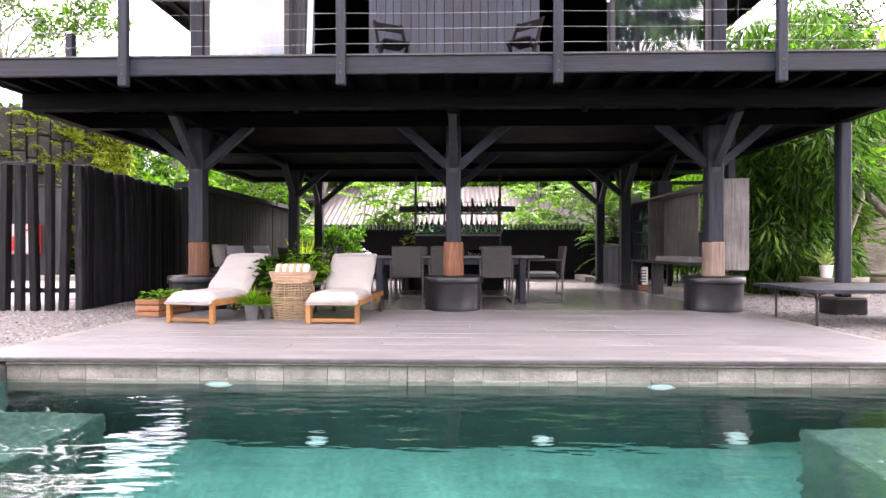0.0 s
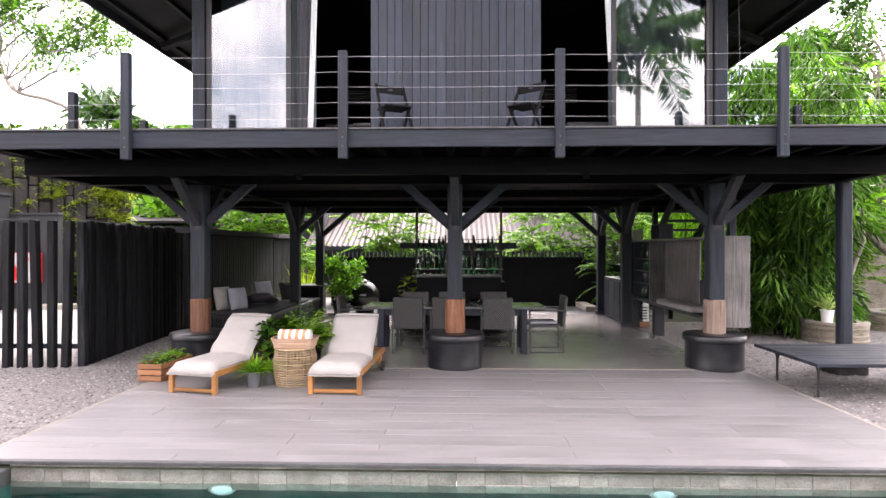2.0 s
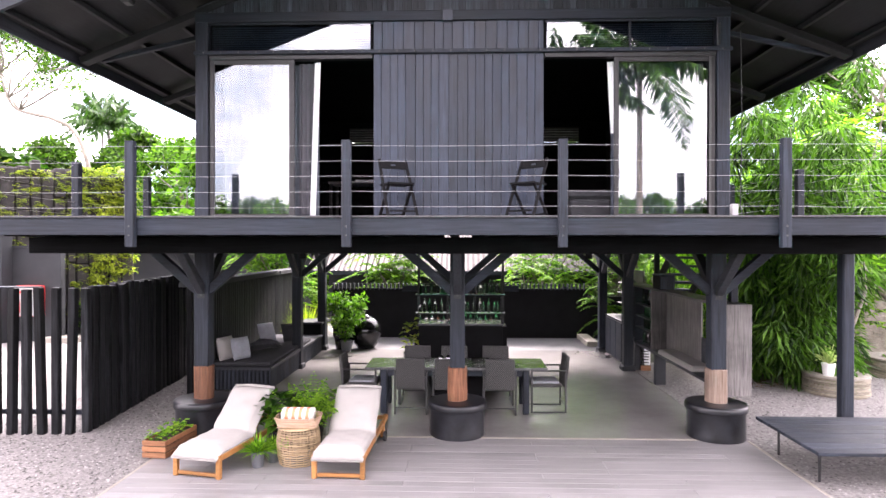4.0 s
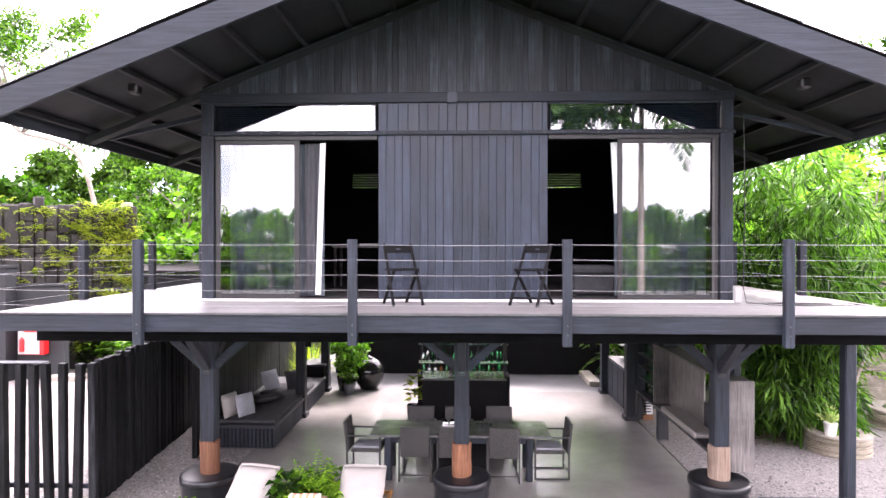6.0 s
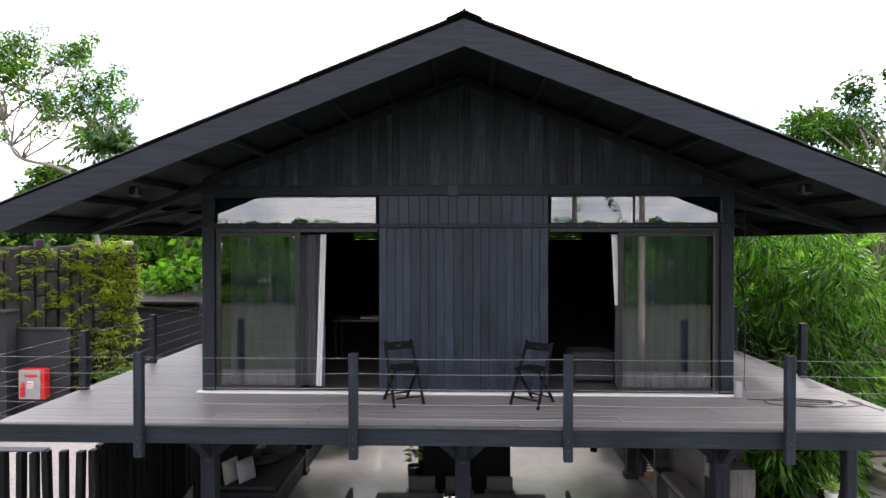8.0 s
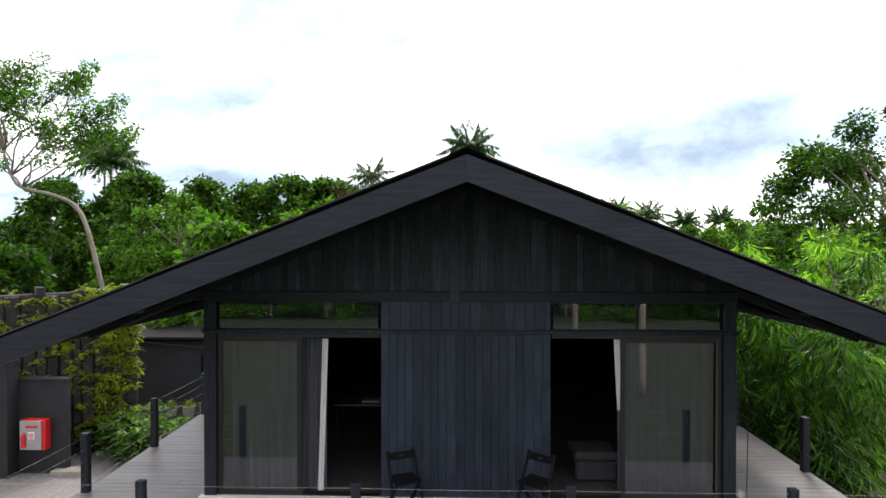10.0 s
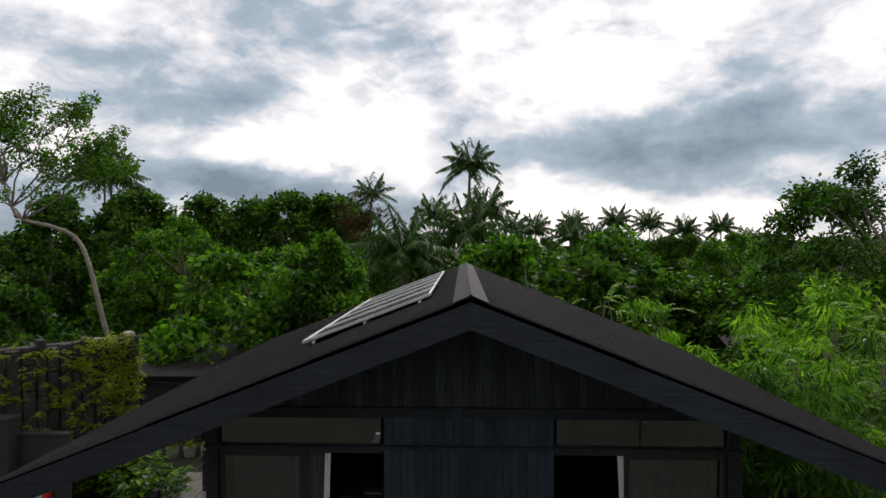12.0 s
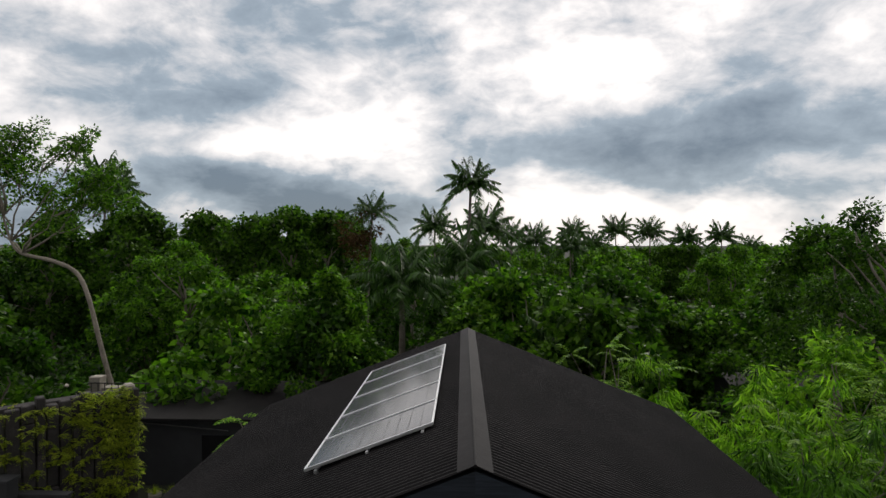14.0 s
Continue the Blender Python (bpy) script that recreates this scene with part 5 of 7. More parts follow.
def crate_planter():
    t = thing("crate_planter", (-3.85, 7.8, 0), "reddish wooden crate planted with light green herbs", "planter")
    m = pose(-3.85, 7.82, 0, 0, 0, -6)
    for k in range(3):
        z = 0.01 + k * 0.075
        for x in (-0.15, 0.15):
            part("side_slat", Geo().box(x - 0.008, x + 0.008, -0.36, 0.36, z, z + 0.062, 0.003, m), CRATE, t)
        for y in (-0.36, 0.36):
            part("end_slat", Geo().box(-0.158, 0.158, y - 0.008, y + 0.008, z, z + 0.062, 0.003, m), CRATE, t)
    part("soil", Geo().box(-0.14, 0.14, -0.35, 0.35, 0.02, 0.20, 0.01, m), SOIL, t)
    p = thing("herb_plant", (-3.85, 7.82, 0.2), "light green leafy herbs growing in a crate", "plant")
    g = Geo()
    r = random.Random(6)
    for i in range(130):
        b = m @ Vector((r.uniform(-0.13, 0.13), r.uniform(-0.34, 0.34), 0.2 + r.uniform(0, 0.11)))
        a = r.uniform(0, 6.28)
        g.leaf(b, (math.cos(a), math.sin(a), r.uniform(-0.1, 0.9)), 0.055, 0.09, 0.6, 0.2)
    part("leaves", g, LEAF_BRIGHT, p)


crate_planter()


def pot_plant(x, y, r, h, geo_or_mesh, mat, pot_mat, label, category="potted plant", name="potted_plant", z=0.0):
    t = thing(name, (x, y, z), label, category)
    part("pot", Geo().lathe([(0, z), (r * 0.78, z), (r * 0.8, z + 0.01), (r, z + h * 0.93), (r * 1.06, z + h * 0.94), (r * 1.06, z + h), (r * 0.93, z + h), (r * 0.9, z + h * 0.86), (0, z + h * 0.86)], 28, (x, y, 0)), pot_mat, t, smooth=False)
    part("foliage", geo_or_mesh, mat, t)
    return t


pot_plant(-2.50, 7.24, 0.085, 0.19, blades((-2.50, 7.24, 0.17), 230, 0.3, 1, LEAF_BRIGHT, 0.016, 1.3), LEAF_BRIGHT, GREYPOT, "striped grassy plant in a dark grey plastic pot")
pot_plant(-2.36, 7.42, 0.08, 0.18, blades((-2.36, 7.42, 0.16), 150, 0.26, 2, LEAF_BRIGHT, 0.016, 1.3), LEAF_BRIGHT, GREYPOT, "small grassy plant in a dark grey plastic pot")
pot_plant(-2.12, 8.02, 0.26, 0.36, fern((-2.05, 7.98, 0.36), 75, 0.72, 3, LEAF_BRIGHT, 0.12, 0.032, (0.5, 1.4)), LEAF_BRIGHT, BLACKPOT, "lush green fern in a black pot beside the loungers")
t_ = thing("broad_leaf_plant", (-2.4, 7.85, 0), "dark broad-leaved plant among the ferns", "plant")
part("leaves", broad((-2.36, 7.82, 0.30), 80, 0.24, 0.28, 8, 0.42), LEAF_DARK, t_)
part("pot", Geo().lathe([(0, 0), (0.13, 0), (0.16, 0.28), (0.15, 0.28), (0.14, 0.25), (0, 0.25)], 20, (-2.4, 7.86, 0)), BLACKPOT, t_)


# ---- dining set ----
def build_table():
    t = thing("dining_table", (-0.13, 9.97, 0), "long dining table with a dark stone top on black legs", "table")
    part("tabletop", Geo().box(-1.57, 1.31, 9.56, 10.4, 0.705, 0.745, 0.006), STONETOP, t, "glossy dark stone tabletop")
    for x in (-1.28, 0.98):
        for y in (9.66, 10.3):
            part("leg", Geo().box(x - 0.05, x + 0.05, y - 0.05, y + 0.05, 0, 0.704, 0.008), BLACK_Z, t)
        part("stretcher", Geo().box(x - 0.03, x + 0.03, 9.712, 10.248, 0.6, 0.7, 0.005), BLACK_Y, t)
    part("apron", Geo().box(-1.22, 0.92, 9.62, 9.65, 0.60, 0.704, 0.004), BLACK_X, t)
    part("apron", Geo().box(-0.5, 0.3, 9.95, 10.02, 0.0, 0.70, 0.006), BLACKWALL, t, "black centre pedestal")


build_table()


def dining_chair():
    t = thing("dining_chair", (0, 0, 0), "grey woven dining chair with a dark metal sled frame", "chair", "chairs round the table")
    part("backrest", Geo().box(-0.23, 0.23, -0.025, 0.025, 0.40, 0.90, 0.012, pose(0, -0.25, 0, 6, 0, 0)), WEAVE, t)
    part("seat", Geo().box(-0.235, 0.235, -0.24, 0.26, 0.40, 0.455, 0.014), WEAVE, t)
    part("seat_cushion", Geo().box(-0.21, 0.21, -0.2, 0.24, 0.457, 0.49, 0.014), GREYCLOTH, t, "thin grey seat cushion")
    for x in (-0.25, 0.25):
        part("leg", Geo().box(x - 0.014, x + 0.014, -0.31, -0.28, 0.0, 0.66, 0.004, pose(0, 0, 0, 0, 0, 0)), GREYMETAL, t)
        part("leg", Geo().box(x - 0.014, x + 0.014, 0.23, 0.26, 0.0, 0.66, 0.004), GREYMETAL, t)
        part("runner", Geo().box(x - 0.014, x + 0.014, -0.279, 0.229, 0.0, 0.022, 0.004), GREYMETAL, t)
        part("armrest", Geo().box(x - 0.02, x + 0.02, -0.31, 0.26, 0.661, 0.685, 0.006), GREYMETAL, t)
    part("crossbar", Geo().box(-0.235, 0.235, -0.305, -0.285, 0.10, 0.12, 0.003), GREYMETAL, t)
    return t


first_chair = dining_chair()
for x, y, a in ((-0.24, 9.86, 1), (0.56, 9.84, 0), (-0.82, 10.42, 180), (-0.17, 10.42, 180), (0.56, 10.44, 180), (-1.66, 9.98, -92), (1.32, 9.98, 91)):
    copy_thing(first_chair, pose(x, y, 0, 0, 0, a))
first_chair.matrix_basis = pose(-0.84, 9.86, 0, 0, 0, -1)


def tableware():
    for i, (x, y) in enumerate(((-0.38, 10.12), (-0.26, 10.14), (-0.15, 10.16))):
        t = thing("cloche", (x, y, 0.746), "small shining chrome dome on the table", "dish cover", "dish covers")
        part("dome", Geo().lathe([(0.055, 0), (0.056, 0.03), (0.045, 0.07), (0.02, 0.092), (0, 0.096)], 20, (x, y, 0.75)), CHROME, t, smooth=True)
        part("base_ring", Geo().lathe([(0, 0), (0.06, 0), (0.06, 0.006), (0, 0.006)], 20, (x, y, 0.7455)), CHROME, t)
    for i, (x, y) in enumerate(((0.16, 9.92), (0.23, 9.9), (0.3, 9.93), (0.37, 9.9))):
        solo("tumbler", Geo().lathe([(0, 0), (0.03, 0), (0.034, 0.09), (0.031, 0.09), (0.027, 0.008), (0, 0.008)], 16, (x, y, 0.7465)), BOTTLE_CLEAR, "clear glass tumbler on the table", "glass", "tumblers", smooth=True)


tableware()


# ---- bar and bottles ----
def bottle(kind):
    prof = {"wine": [(0, 0), (0.036, 0), (0.037, 0.01), (0.037, 0.18), (0.030, 0.21), (0.014, 0.24), (0.013, 0.30), (0.015, 0.305), (0, 0.305)],
            "squat": [(0, 0), (0.045, 0), (0.046, 0.01), (0.046, 0.12), (0.035, 0.15), (0.016, 0.17), (0.016, 0.21), (0, 0.21)],
            "slim": [(0, 0), (0.027, 0), (0.028, 0.01), (0.028, 0.14), (0.012, 0.18), (0.011, 0.24), (0, 0.24)]}[kind]
    return prof


def build_bar():
    t = thing("bar_counter", (-0.05, 12.2, 0), "black bar counter with a pale top", "bar")
    part("front", Geo().box(-0.88, 0.76, 11.9, 12.0, 0, 1.10, 0.005), BLACKWALL, t)
    part("side", Geo().box(-0.88, -0.82, 12.002, 12.6, 0, 1.10, 0.005), BLACKWALL, t)
    part("side", Geo().box(0.70, 0.76, 12.002, 12.6, 0, 1.10, 0.005), BLACKWALL, t)
    part("countertop", Geo().box(-0.9, 0.78, 11.88, 12.62, 1.102, 1.14, 0.006), STONETOP, t, "dark stone countertop")
    s = thing("bottle_rack", (0, 13.2, 0), "black rack with two bottle shelves over a back counter", "shelf")
    part("back_counter", Geo().box(-1.05, 0.92, 12.95, 13.5, 0, 0.95, 0.006), BLACKWALL, s)
    for x in (-0.98, -0.35, 0.25, 0.82):
        part("upright", Geo().box(x - 0.02, x + 0.02, 13.16, 13.2, 0.95, 1.95, 0.004), BLACKMETAL, s)
    for x in (-0.98, 0.86):
        part("hanger", Geo().box(x - 0.025, x + 0.025, 13.3, 13.35, 0.95, 2.69, 0.004), BLACKMETAL, s)
    for z in (1.22, 1.62):
        part("shelf", Geo().box(-1.04, 0.9, 13.02, 13.34, z - 0.02, z, 0.004), BLACKMETAL, s)
        part("glass_edge", Geo().box(-1.04, 0.9, 13.005, 13.018, z - 0.012, z + 0.004, 0.002), BOTTLE_CLEAR, s)
    part("top_beam", Geo().box(-1.35, 1.2, 13.36, 13.42, 1.66, 1.79, 0.005), BLACK_X, s)
    part("top_rail", Geo().tube([(-1.0, 13.1, 1.86), (0.86, 13.1, 1.86)], 0.008, 6), BLACKMETAL, s)
    r = random.Random(77)
    mats = [BOTTLE_GREEN, BOTTLE_GREEN, BOTTLE_CLEAR, BOTTLE_BROWN, BOTTLE_GREEN]
    words = {BOTTLE_GREEN: "green", BOTTLE_CLEAR: "clear", BOTTLE_BROWN: "brown"}
    cache = {}
    for z in (1.221, 1.621, 0.951):
        x = -0.93
        while x < 0.8:
            k, m = r.choice(("wine", "wine", "squat", "slim")), r.choice(mats)
            if (k, m.name) not in cache:
                cache[k, m.name] = Geo().lathe(bottle(k), 12).mesh("bottle", m, True)
            ob = tagged(new("bottle", cache[k, m.name]), words[m] + " glass bottle standing on the bar rack", "bottle", "bar bottles")
            ob.location = (x, 13.14 + r.uniform(-0.05, 0.1), z)
            x += r.uniform(0.075, 0.14)
    p = thing("bar_plant", (-1.0, 12.4, 0), "yellow-green broad plant beside the bar", "potted plant")
    part("pot", Geo().lathe([(0, 0), (0.12, 0), (0.15, 0.5), (0.14, 0.5), (0.13, 0.46), (0, 0.46)], 20, (-1.08, 12.35, 0)), BLACKPOT, p)
    part("leaves", broad((-1.08, 12.35, 0.55), 34, 0.12, 0.24, 12, 0.6), LEAF_LIME, p)


build_bar()


def rear_corner():
    j = thing("glazed_jar", (-2.55, 15.9, 0), "big glossy black round jar", "jar")
    part("body", Geo().lathe([(0, 0), (0.2, 0), (0.32, 0.15), (0.40, 0.38), (0.38, 0.6), (0.25, 0.76), (0.14, 0.8)], 36, (-2.55, 15.9, -0.02)), BLACKPOT, j, smooth=True)
    part("lid", Geo().lathe([(0.17, 0.79), (0.165, 0.82), (0.05, 0.85), (0.03, 0.88), (0, 0.885)], 28, (-2.55, 15.9, -0.02)), BLACKPOT, j, smooth=True)
    b = thing("shrub_in_pot", (-3.1, 15.7, 0), "leafy green shrub in a black pot", "potted plant")
    rs = np.random.RandomState(14)
    cs = [(-3.1 + rs.normal() * 0.28, 15.7 + rs.normal() * 0.22, 0.85 + rs.uniform(-0.35, 0.5)) for _ in range(18)]
    v, f = leaf_cloud(rs, cs, 0.2, 1600, 0.12, 0.05, 0.2)
    part("crown", cloud_mesh("crown", LEAF_MID, v, f), LEAF_MID, b)
    part("pot", Geo().lathe([(0, 0), (0.2, 0), (0.26, 0.36), (0.24, 0.36), (0.22, 0.32), (0, 0.32)], 24, (-3.1, 15.7, -0.02)), BLACKPOT, b)
    g = Geo()
    for i in range(5):
        limb(g, (-3.1, 15.7, 0.3), cs[i], 0.018, 0.008, 0.03, rs, 5)
    part("stem", g, BARK, b)
    pot_plant(-2.95, 15.25, 0.14, 0.28, broad((-2.95, 15.25, 0.26), 30, 0.1, 0.18, 19, 0.2), LEAF_DARK, GREYPOT, "small dark leafy plant in a green-grey pot")
    t = thing("grass_clump", (-4.3, 16.2, 0), "tall feathery ornamental grass", "grass")
    part("blades", blades((-4.25, 16.3, 0.0), 420, 1.5, 5, LEAF_LIME, 0.02, 0.5), LEAF_LIME, t)
    s = thing("side_counter", (-3.85, 15.0, 0), "low black counter at the sofa's end", "counter")
    part("top", Geo().box(-4.2, -3.56, 15.22, 16.1, 0.68, 0.73, 0.006), BLACK_Y, s)
    part("body", Geo().box(-4.15, -3.6, 15.24, 16.05, 0.0, 0.679, 0.006), BLACKWALL, s)


rear_corner()


# ---- open storage wall on the garden side ----
def storage_wall():
    t = thing("storage_wall", (3.9, 11, 0.5), "long grey-brown open cabinet carried clear of the gravel", "cabinet")
    x0, x1, y0, y1, z0, z1 = 3.67, 4.02, 8.70, 13.8, 0.58, 1.84
    part("bottom_board", Geo().box(x0, x1, y0, y1, z0, z0 + 0.05, 0.004), BLACK_Y, t)
    part("top_board", Geo().box(x0 - 0.02, x1, y0, y1, z1 - 0.04, z1, 0.004), GREYWOOD, t)
    part("end_panel", Geo().box(x0 - 0.02, x1 + 0.02, y0 - 0.04, y0 - 0.002, z0 - 0.03, z1, 0.004), GREYWOOD, t, "pale grey wood-grain end panel")
    part("back_panel", Geo().box(x1 - 0.03, x1 - 0.001, 10.35, 12.1, z0 + 0.051, z1 - 0.041, 0.003), GREYWOOD, t, "grey-brown streaked back panel")
    part("seat_back", Geo().box(x1 - 0.03, x1 - 0.001, y0 + 0.01, 10.34, z0 + 0.051, z0 + 0.55, 0.003), BLACK_Y, t)
    part("divider", Geo().box(x0 + 0.02, x1 - 0.031, 12.08, 12.12, z0 + 0.051, z1 - 0.041, 0.003), GREYWOOD, t)
    part("divider", Geo().box(x0 + 0.02, x1 - 0.002, 13.2, 13.24, z0 + 0.051, z1 - 0.041, 0.003), BLACK_Z, t)
    part("divider", Geo().box(x0 + 0.02, x1 - 0.002, 13.76, 13.8, z0 + 0.051, z1 - 0.041, 0.003), BLACK_Z, t)
    part("dark_panel", Geo().box(x1 - 0.02, x1 - 0.001, 12.9, 13.76, z0 + 0.051, z1 - 0.041, 0.003), BLACKWALL, t)
    for y in (11.9, 13.3):
        part("support", Geo().box(x1 - 0.3, x1 - 0.1, y, y + 0.12, -0.05, z0 - 0.001, 0.006), CHARWALL, t)
    part("tall_post", Geo().box(x1 - 0.12, x1 - 0.02, 9.0, 9.1, z1, BEAM_Z, 0.006), BLACK_Z, t)
    for z in (0.95, 1.2, 1.45):
        part("shelf", Geo().box(x0 + 0.03, x1 - 0.031, 12.125, 13.195, z - 0.015, z, 0.003), BLACKMETAL, t)
    r = random.Random(8)
    me = Geo().lathe(bottle("wine"), 12).mesh("bottle", BOTTLE_GREEN, True)
    for z in (0.612, 0.951, 1.201, 1.451):
        y = 12.2
        while y < 13.1:
            ob = tagged(new("bottle", me), "green glass bottle standing in the open cabinet", "bottle", "cabinet bottles")
            ob.location = (3.86 + r.uniform(-0.05, 0.05), y, z)
            y += r.uniform(0.09, 0.17)
    c = thing("seat_cushion", (3.9, 10.6, 0.61), "thick cream seat cushion in the open cabinet", "cushion")
    part("pad", Geo().box(3.66, 4.05, 9.9, 11.6, 0.612, 0.72, 0.035), CANVAS, c)
    k = thing("garden_cabinet", (3.85, 14.7, 0), "dark wooden base cabinet with open shelves above", "cabinet")
    part("body", Geo().box(3.60, 4.1, 13.9, 15.45, 0.0, 0.93, 0.006), GREYWOOD, k)
    for i in range(3):
        part("door", Geo().box(3.575, 3.598, 13.92 + i * 0.51, 14.4 + i * 0.51, 0.03, 0.90, 0.004), BLACK_Z, k)
    part("worktop", Geo().box(3.57, 4.1, 13.88, 15.45, 0.932, 0.96, 0.004), BLACK_Y, k)
    part("back_board", Geo().box(4.06, 4.1, 13.9, 15.45, 0.961, 2.1, 0.004), GREYWOOD, k)
    for z in (1.25, 1.5, 1.75):
        part("shelf", Geo().box(3.85, 4.058, 13.95, 15.4, z, z + 0.02, 0.003), BLACK_Y, k)
    for i, (y, z, h) in enumerate(((14.1, 1.271, 0.12), (14.3, 1.521, 0.16), (14.2, 1.771, 0.1), (14.5, 0.961, 0.3), (14.9, 1.271, 0.14))):
        solo("storage_jar", Geo().lathe([(0, 0), (0.05, 0), (0.06, h * 0.4), (0.04, h * 0.9), (0.03, h), (0, h)], 16, (3.93, y, z)), (PALEPLASTIC, RATTAN, GREYPOT)[i % 3], "small stoneware jar on an open shelf", "jar", "shelf jars", smooth=True)
    bx = thing("ribbed_planter_box", (3.82, 11.75, z1), "black ribbed box standing on the open cabinet", "box")
    part("body", Geo().box(3.69, 3.97, 11.55, 12.0, z1 + 0.001, z1 + 0.26, 0.008), BLACKWALL, bx)
    rib = Geo().box(-0.018, 0.018, -0.012, 0.0, 0.01, 0.25, 0.004).mesh("rib", BLACK_Z)
    for i in range(6):
        piece("rib", rib, bx, (3.715 + i * 0.046, 11.549, z1))
    part("rim", Geo().box(3.68, 3.98, 11.54, 12.01, z1 + 0.261, z1 + 0.285, 0.006), BLACK_X, bx)
    a = thing("white_unit", (3.95, 13.4, 0), "white slatted appliance under the cabinet", "appliance")
    part("case", Geo().box(3.82, 4.05, 13.3, 13.7, 0.08, 0.46, 0.01), WHITEPAINT, a)
    me = Geo().box(3.86, 4.01, 13.285, 13.298, 0, 0.025, 0.003).mesh("slot", BLACKMETAL)
    for i in range(5):
        piece("slot", me, a, (0, 0, 0.13 + i * 0.06))
    part("foot_block", Geo().box(3.83, 4.05, 13.25, 13.65, -0.05, 0.078, 0.006), CRATE, a)


storage_wall()


def build_stairs():
    t = thing("open_stairs", (4.6, 13.5, 0), "open black timber stairs up to the balcony", "stairs")
    n = 11
    for i in range(n):
        z, y = 2.82 - i * 0.185, 12.0 + i * 0.27
        part("tread", Geo().box(4.25, 5.05, y, y + 0.29, z - 0.05, z, 0.006), BLACK_X, t)
    for x in (4.22, 5.08):
        part("stringer", Geo().beam((x, 11.95, 2.85), (x, 15.1, 0.69), 0.05, 0.2, 0.006, (0, 0, 1)), BLACK_Y, t)
        part("newel", Geo().box(x - 0.05, x + 0.05, 14.95, 15.05, -0.05, 1.6, 0.006), BLACK_Z, t)
    part("support_post", Geo().box(4.18, 4.28, 13.4, 13.5, -0.05, 2.56, 0.006), BLACK_Z, t)


build_stairs()


# ---- garden side ----
def garden_bench():
    t = thing("low_table", (4.8, 7.3, 0), "low black plank table on bent steel legs", "table")
    for i in range(8):
        y = 6.74 + i * 0.18
        part("plank", Geo().box(3.86, 5.85, y, y + 0.172, 0.365, 0.405, 0.005), BLACK_X, t)
    for x, sx in ((4.05, 1), (5.65, -1)):
        for y in (7.05, 7.95):
            part("leg", Geo().tube([(x - sx * 0.1, y, 0.36), (x - sx * 0.02, y, 0.33), (x, y, 0.26), (x, y, 0.1), (x, y, -0.04)], 0.016, 8), BLACKMETAL, t)
            part("leg_brace", Geo().tube([(x + sx * 0.12, y, 0.36), (x + sx * 0.03, y, 0.33), (x + sx * 0.004, y, 0.24)], 0.013, 8), BLACKMETAL, t)


garden_bench()


def round_planter(x, y, r, h, seed):
    t = thing("round_planter", (x, y, 0), "round planter of thin layered stone with a pale rim", "planter", "garden planters")
    q = random.Random(seed)
    rows = 8
    for i in range(rows):
        z0, z1 = -0.05 + (h + 0.05) * i / rows, -0.05 + (h + 0.05) * (i + 1) / rows
        d = q.uniform(-0.012, 0.012)
        part("stone_course", Geo().lathe([(r + d - 0.02, z0 + 0.003), (r + d, z0 + 0.008), (r + d, z1 - 0.006), (r + d - 0.02, z1 - 0.002)], 40, (x, y, 0)), PLANTERSTONE, t)
    part("rim", Geo().lathe([(r - 0.01, h - 0.01), (r + 0.015, h), (r + 0.01, h + 0.03), (r * 0.64, h + 0.03), (r * 0.62, h - 0.03)], 48, (x, y, 0)), PALESTONE, t, "pale stone rim")
    part("soil", Geo().lathe([(r * 0.63, h), (0, h + 0.01)], 30, (x, y, 0)), SOIL, t)
    g = Geo()
    for _ in range(160):
        a, k = q.uniform(0, 6.28), r * 0.58 * math.sqrt(q.random())
        b = q.uniform(0, 6.28)
        g.leaf((x + k * math.cos(a), y + k * math.sin(a), h + 0.01), (math.cos(b), math.sin(b), 0.8), 0.03, 0.08, 0.6)
    part("ground_cover", g, LEAF_MID, t)


round_planter(6.84, 11.4, 0.54, 0.31, 1)
round_planter(9.15, 12.9, 0.66, 0.33, 2)
pot_plant(6.55, 11.12, 0.11, 0.22, blades((6.55, 11.12, 0.55), 40, 0.5, 15, LEAF_PALE, 0.06, 0.7), LEAF_PALE, WHITEPAINT, "variegated plant in a white pot on the planter rim", z=0.341)


def frangipani(at, tips, seed, label):
    rs = np.random.RandomState(seed)
    t = thing("frangipani_tree", (0, 0, 0), label, "tree")
    g, cs = Geo(), []
    for path, r0, r1 in tips:
        g.tube(path, [r0 + (r1 - r0) * i / (len(path) - 1) for i in range(len(path))], 9)
        cs.append(path[-1])
    part("trunk", g, BARK, t, smooth=True)
    v, f = leaf_cloud(rs, cs, 0.42, 26 * len(cs), 0.34, 0.10, 0.3)
    part("leaves", cloud_mesh("leaves", LEAF_BRIGHT, v, f), LEAF_BRIGHT, t)
    t.location = at
    return t


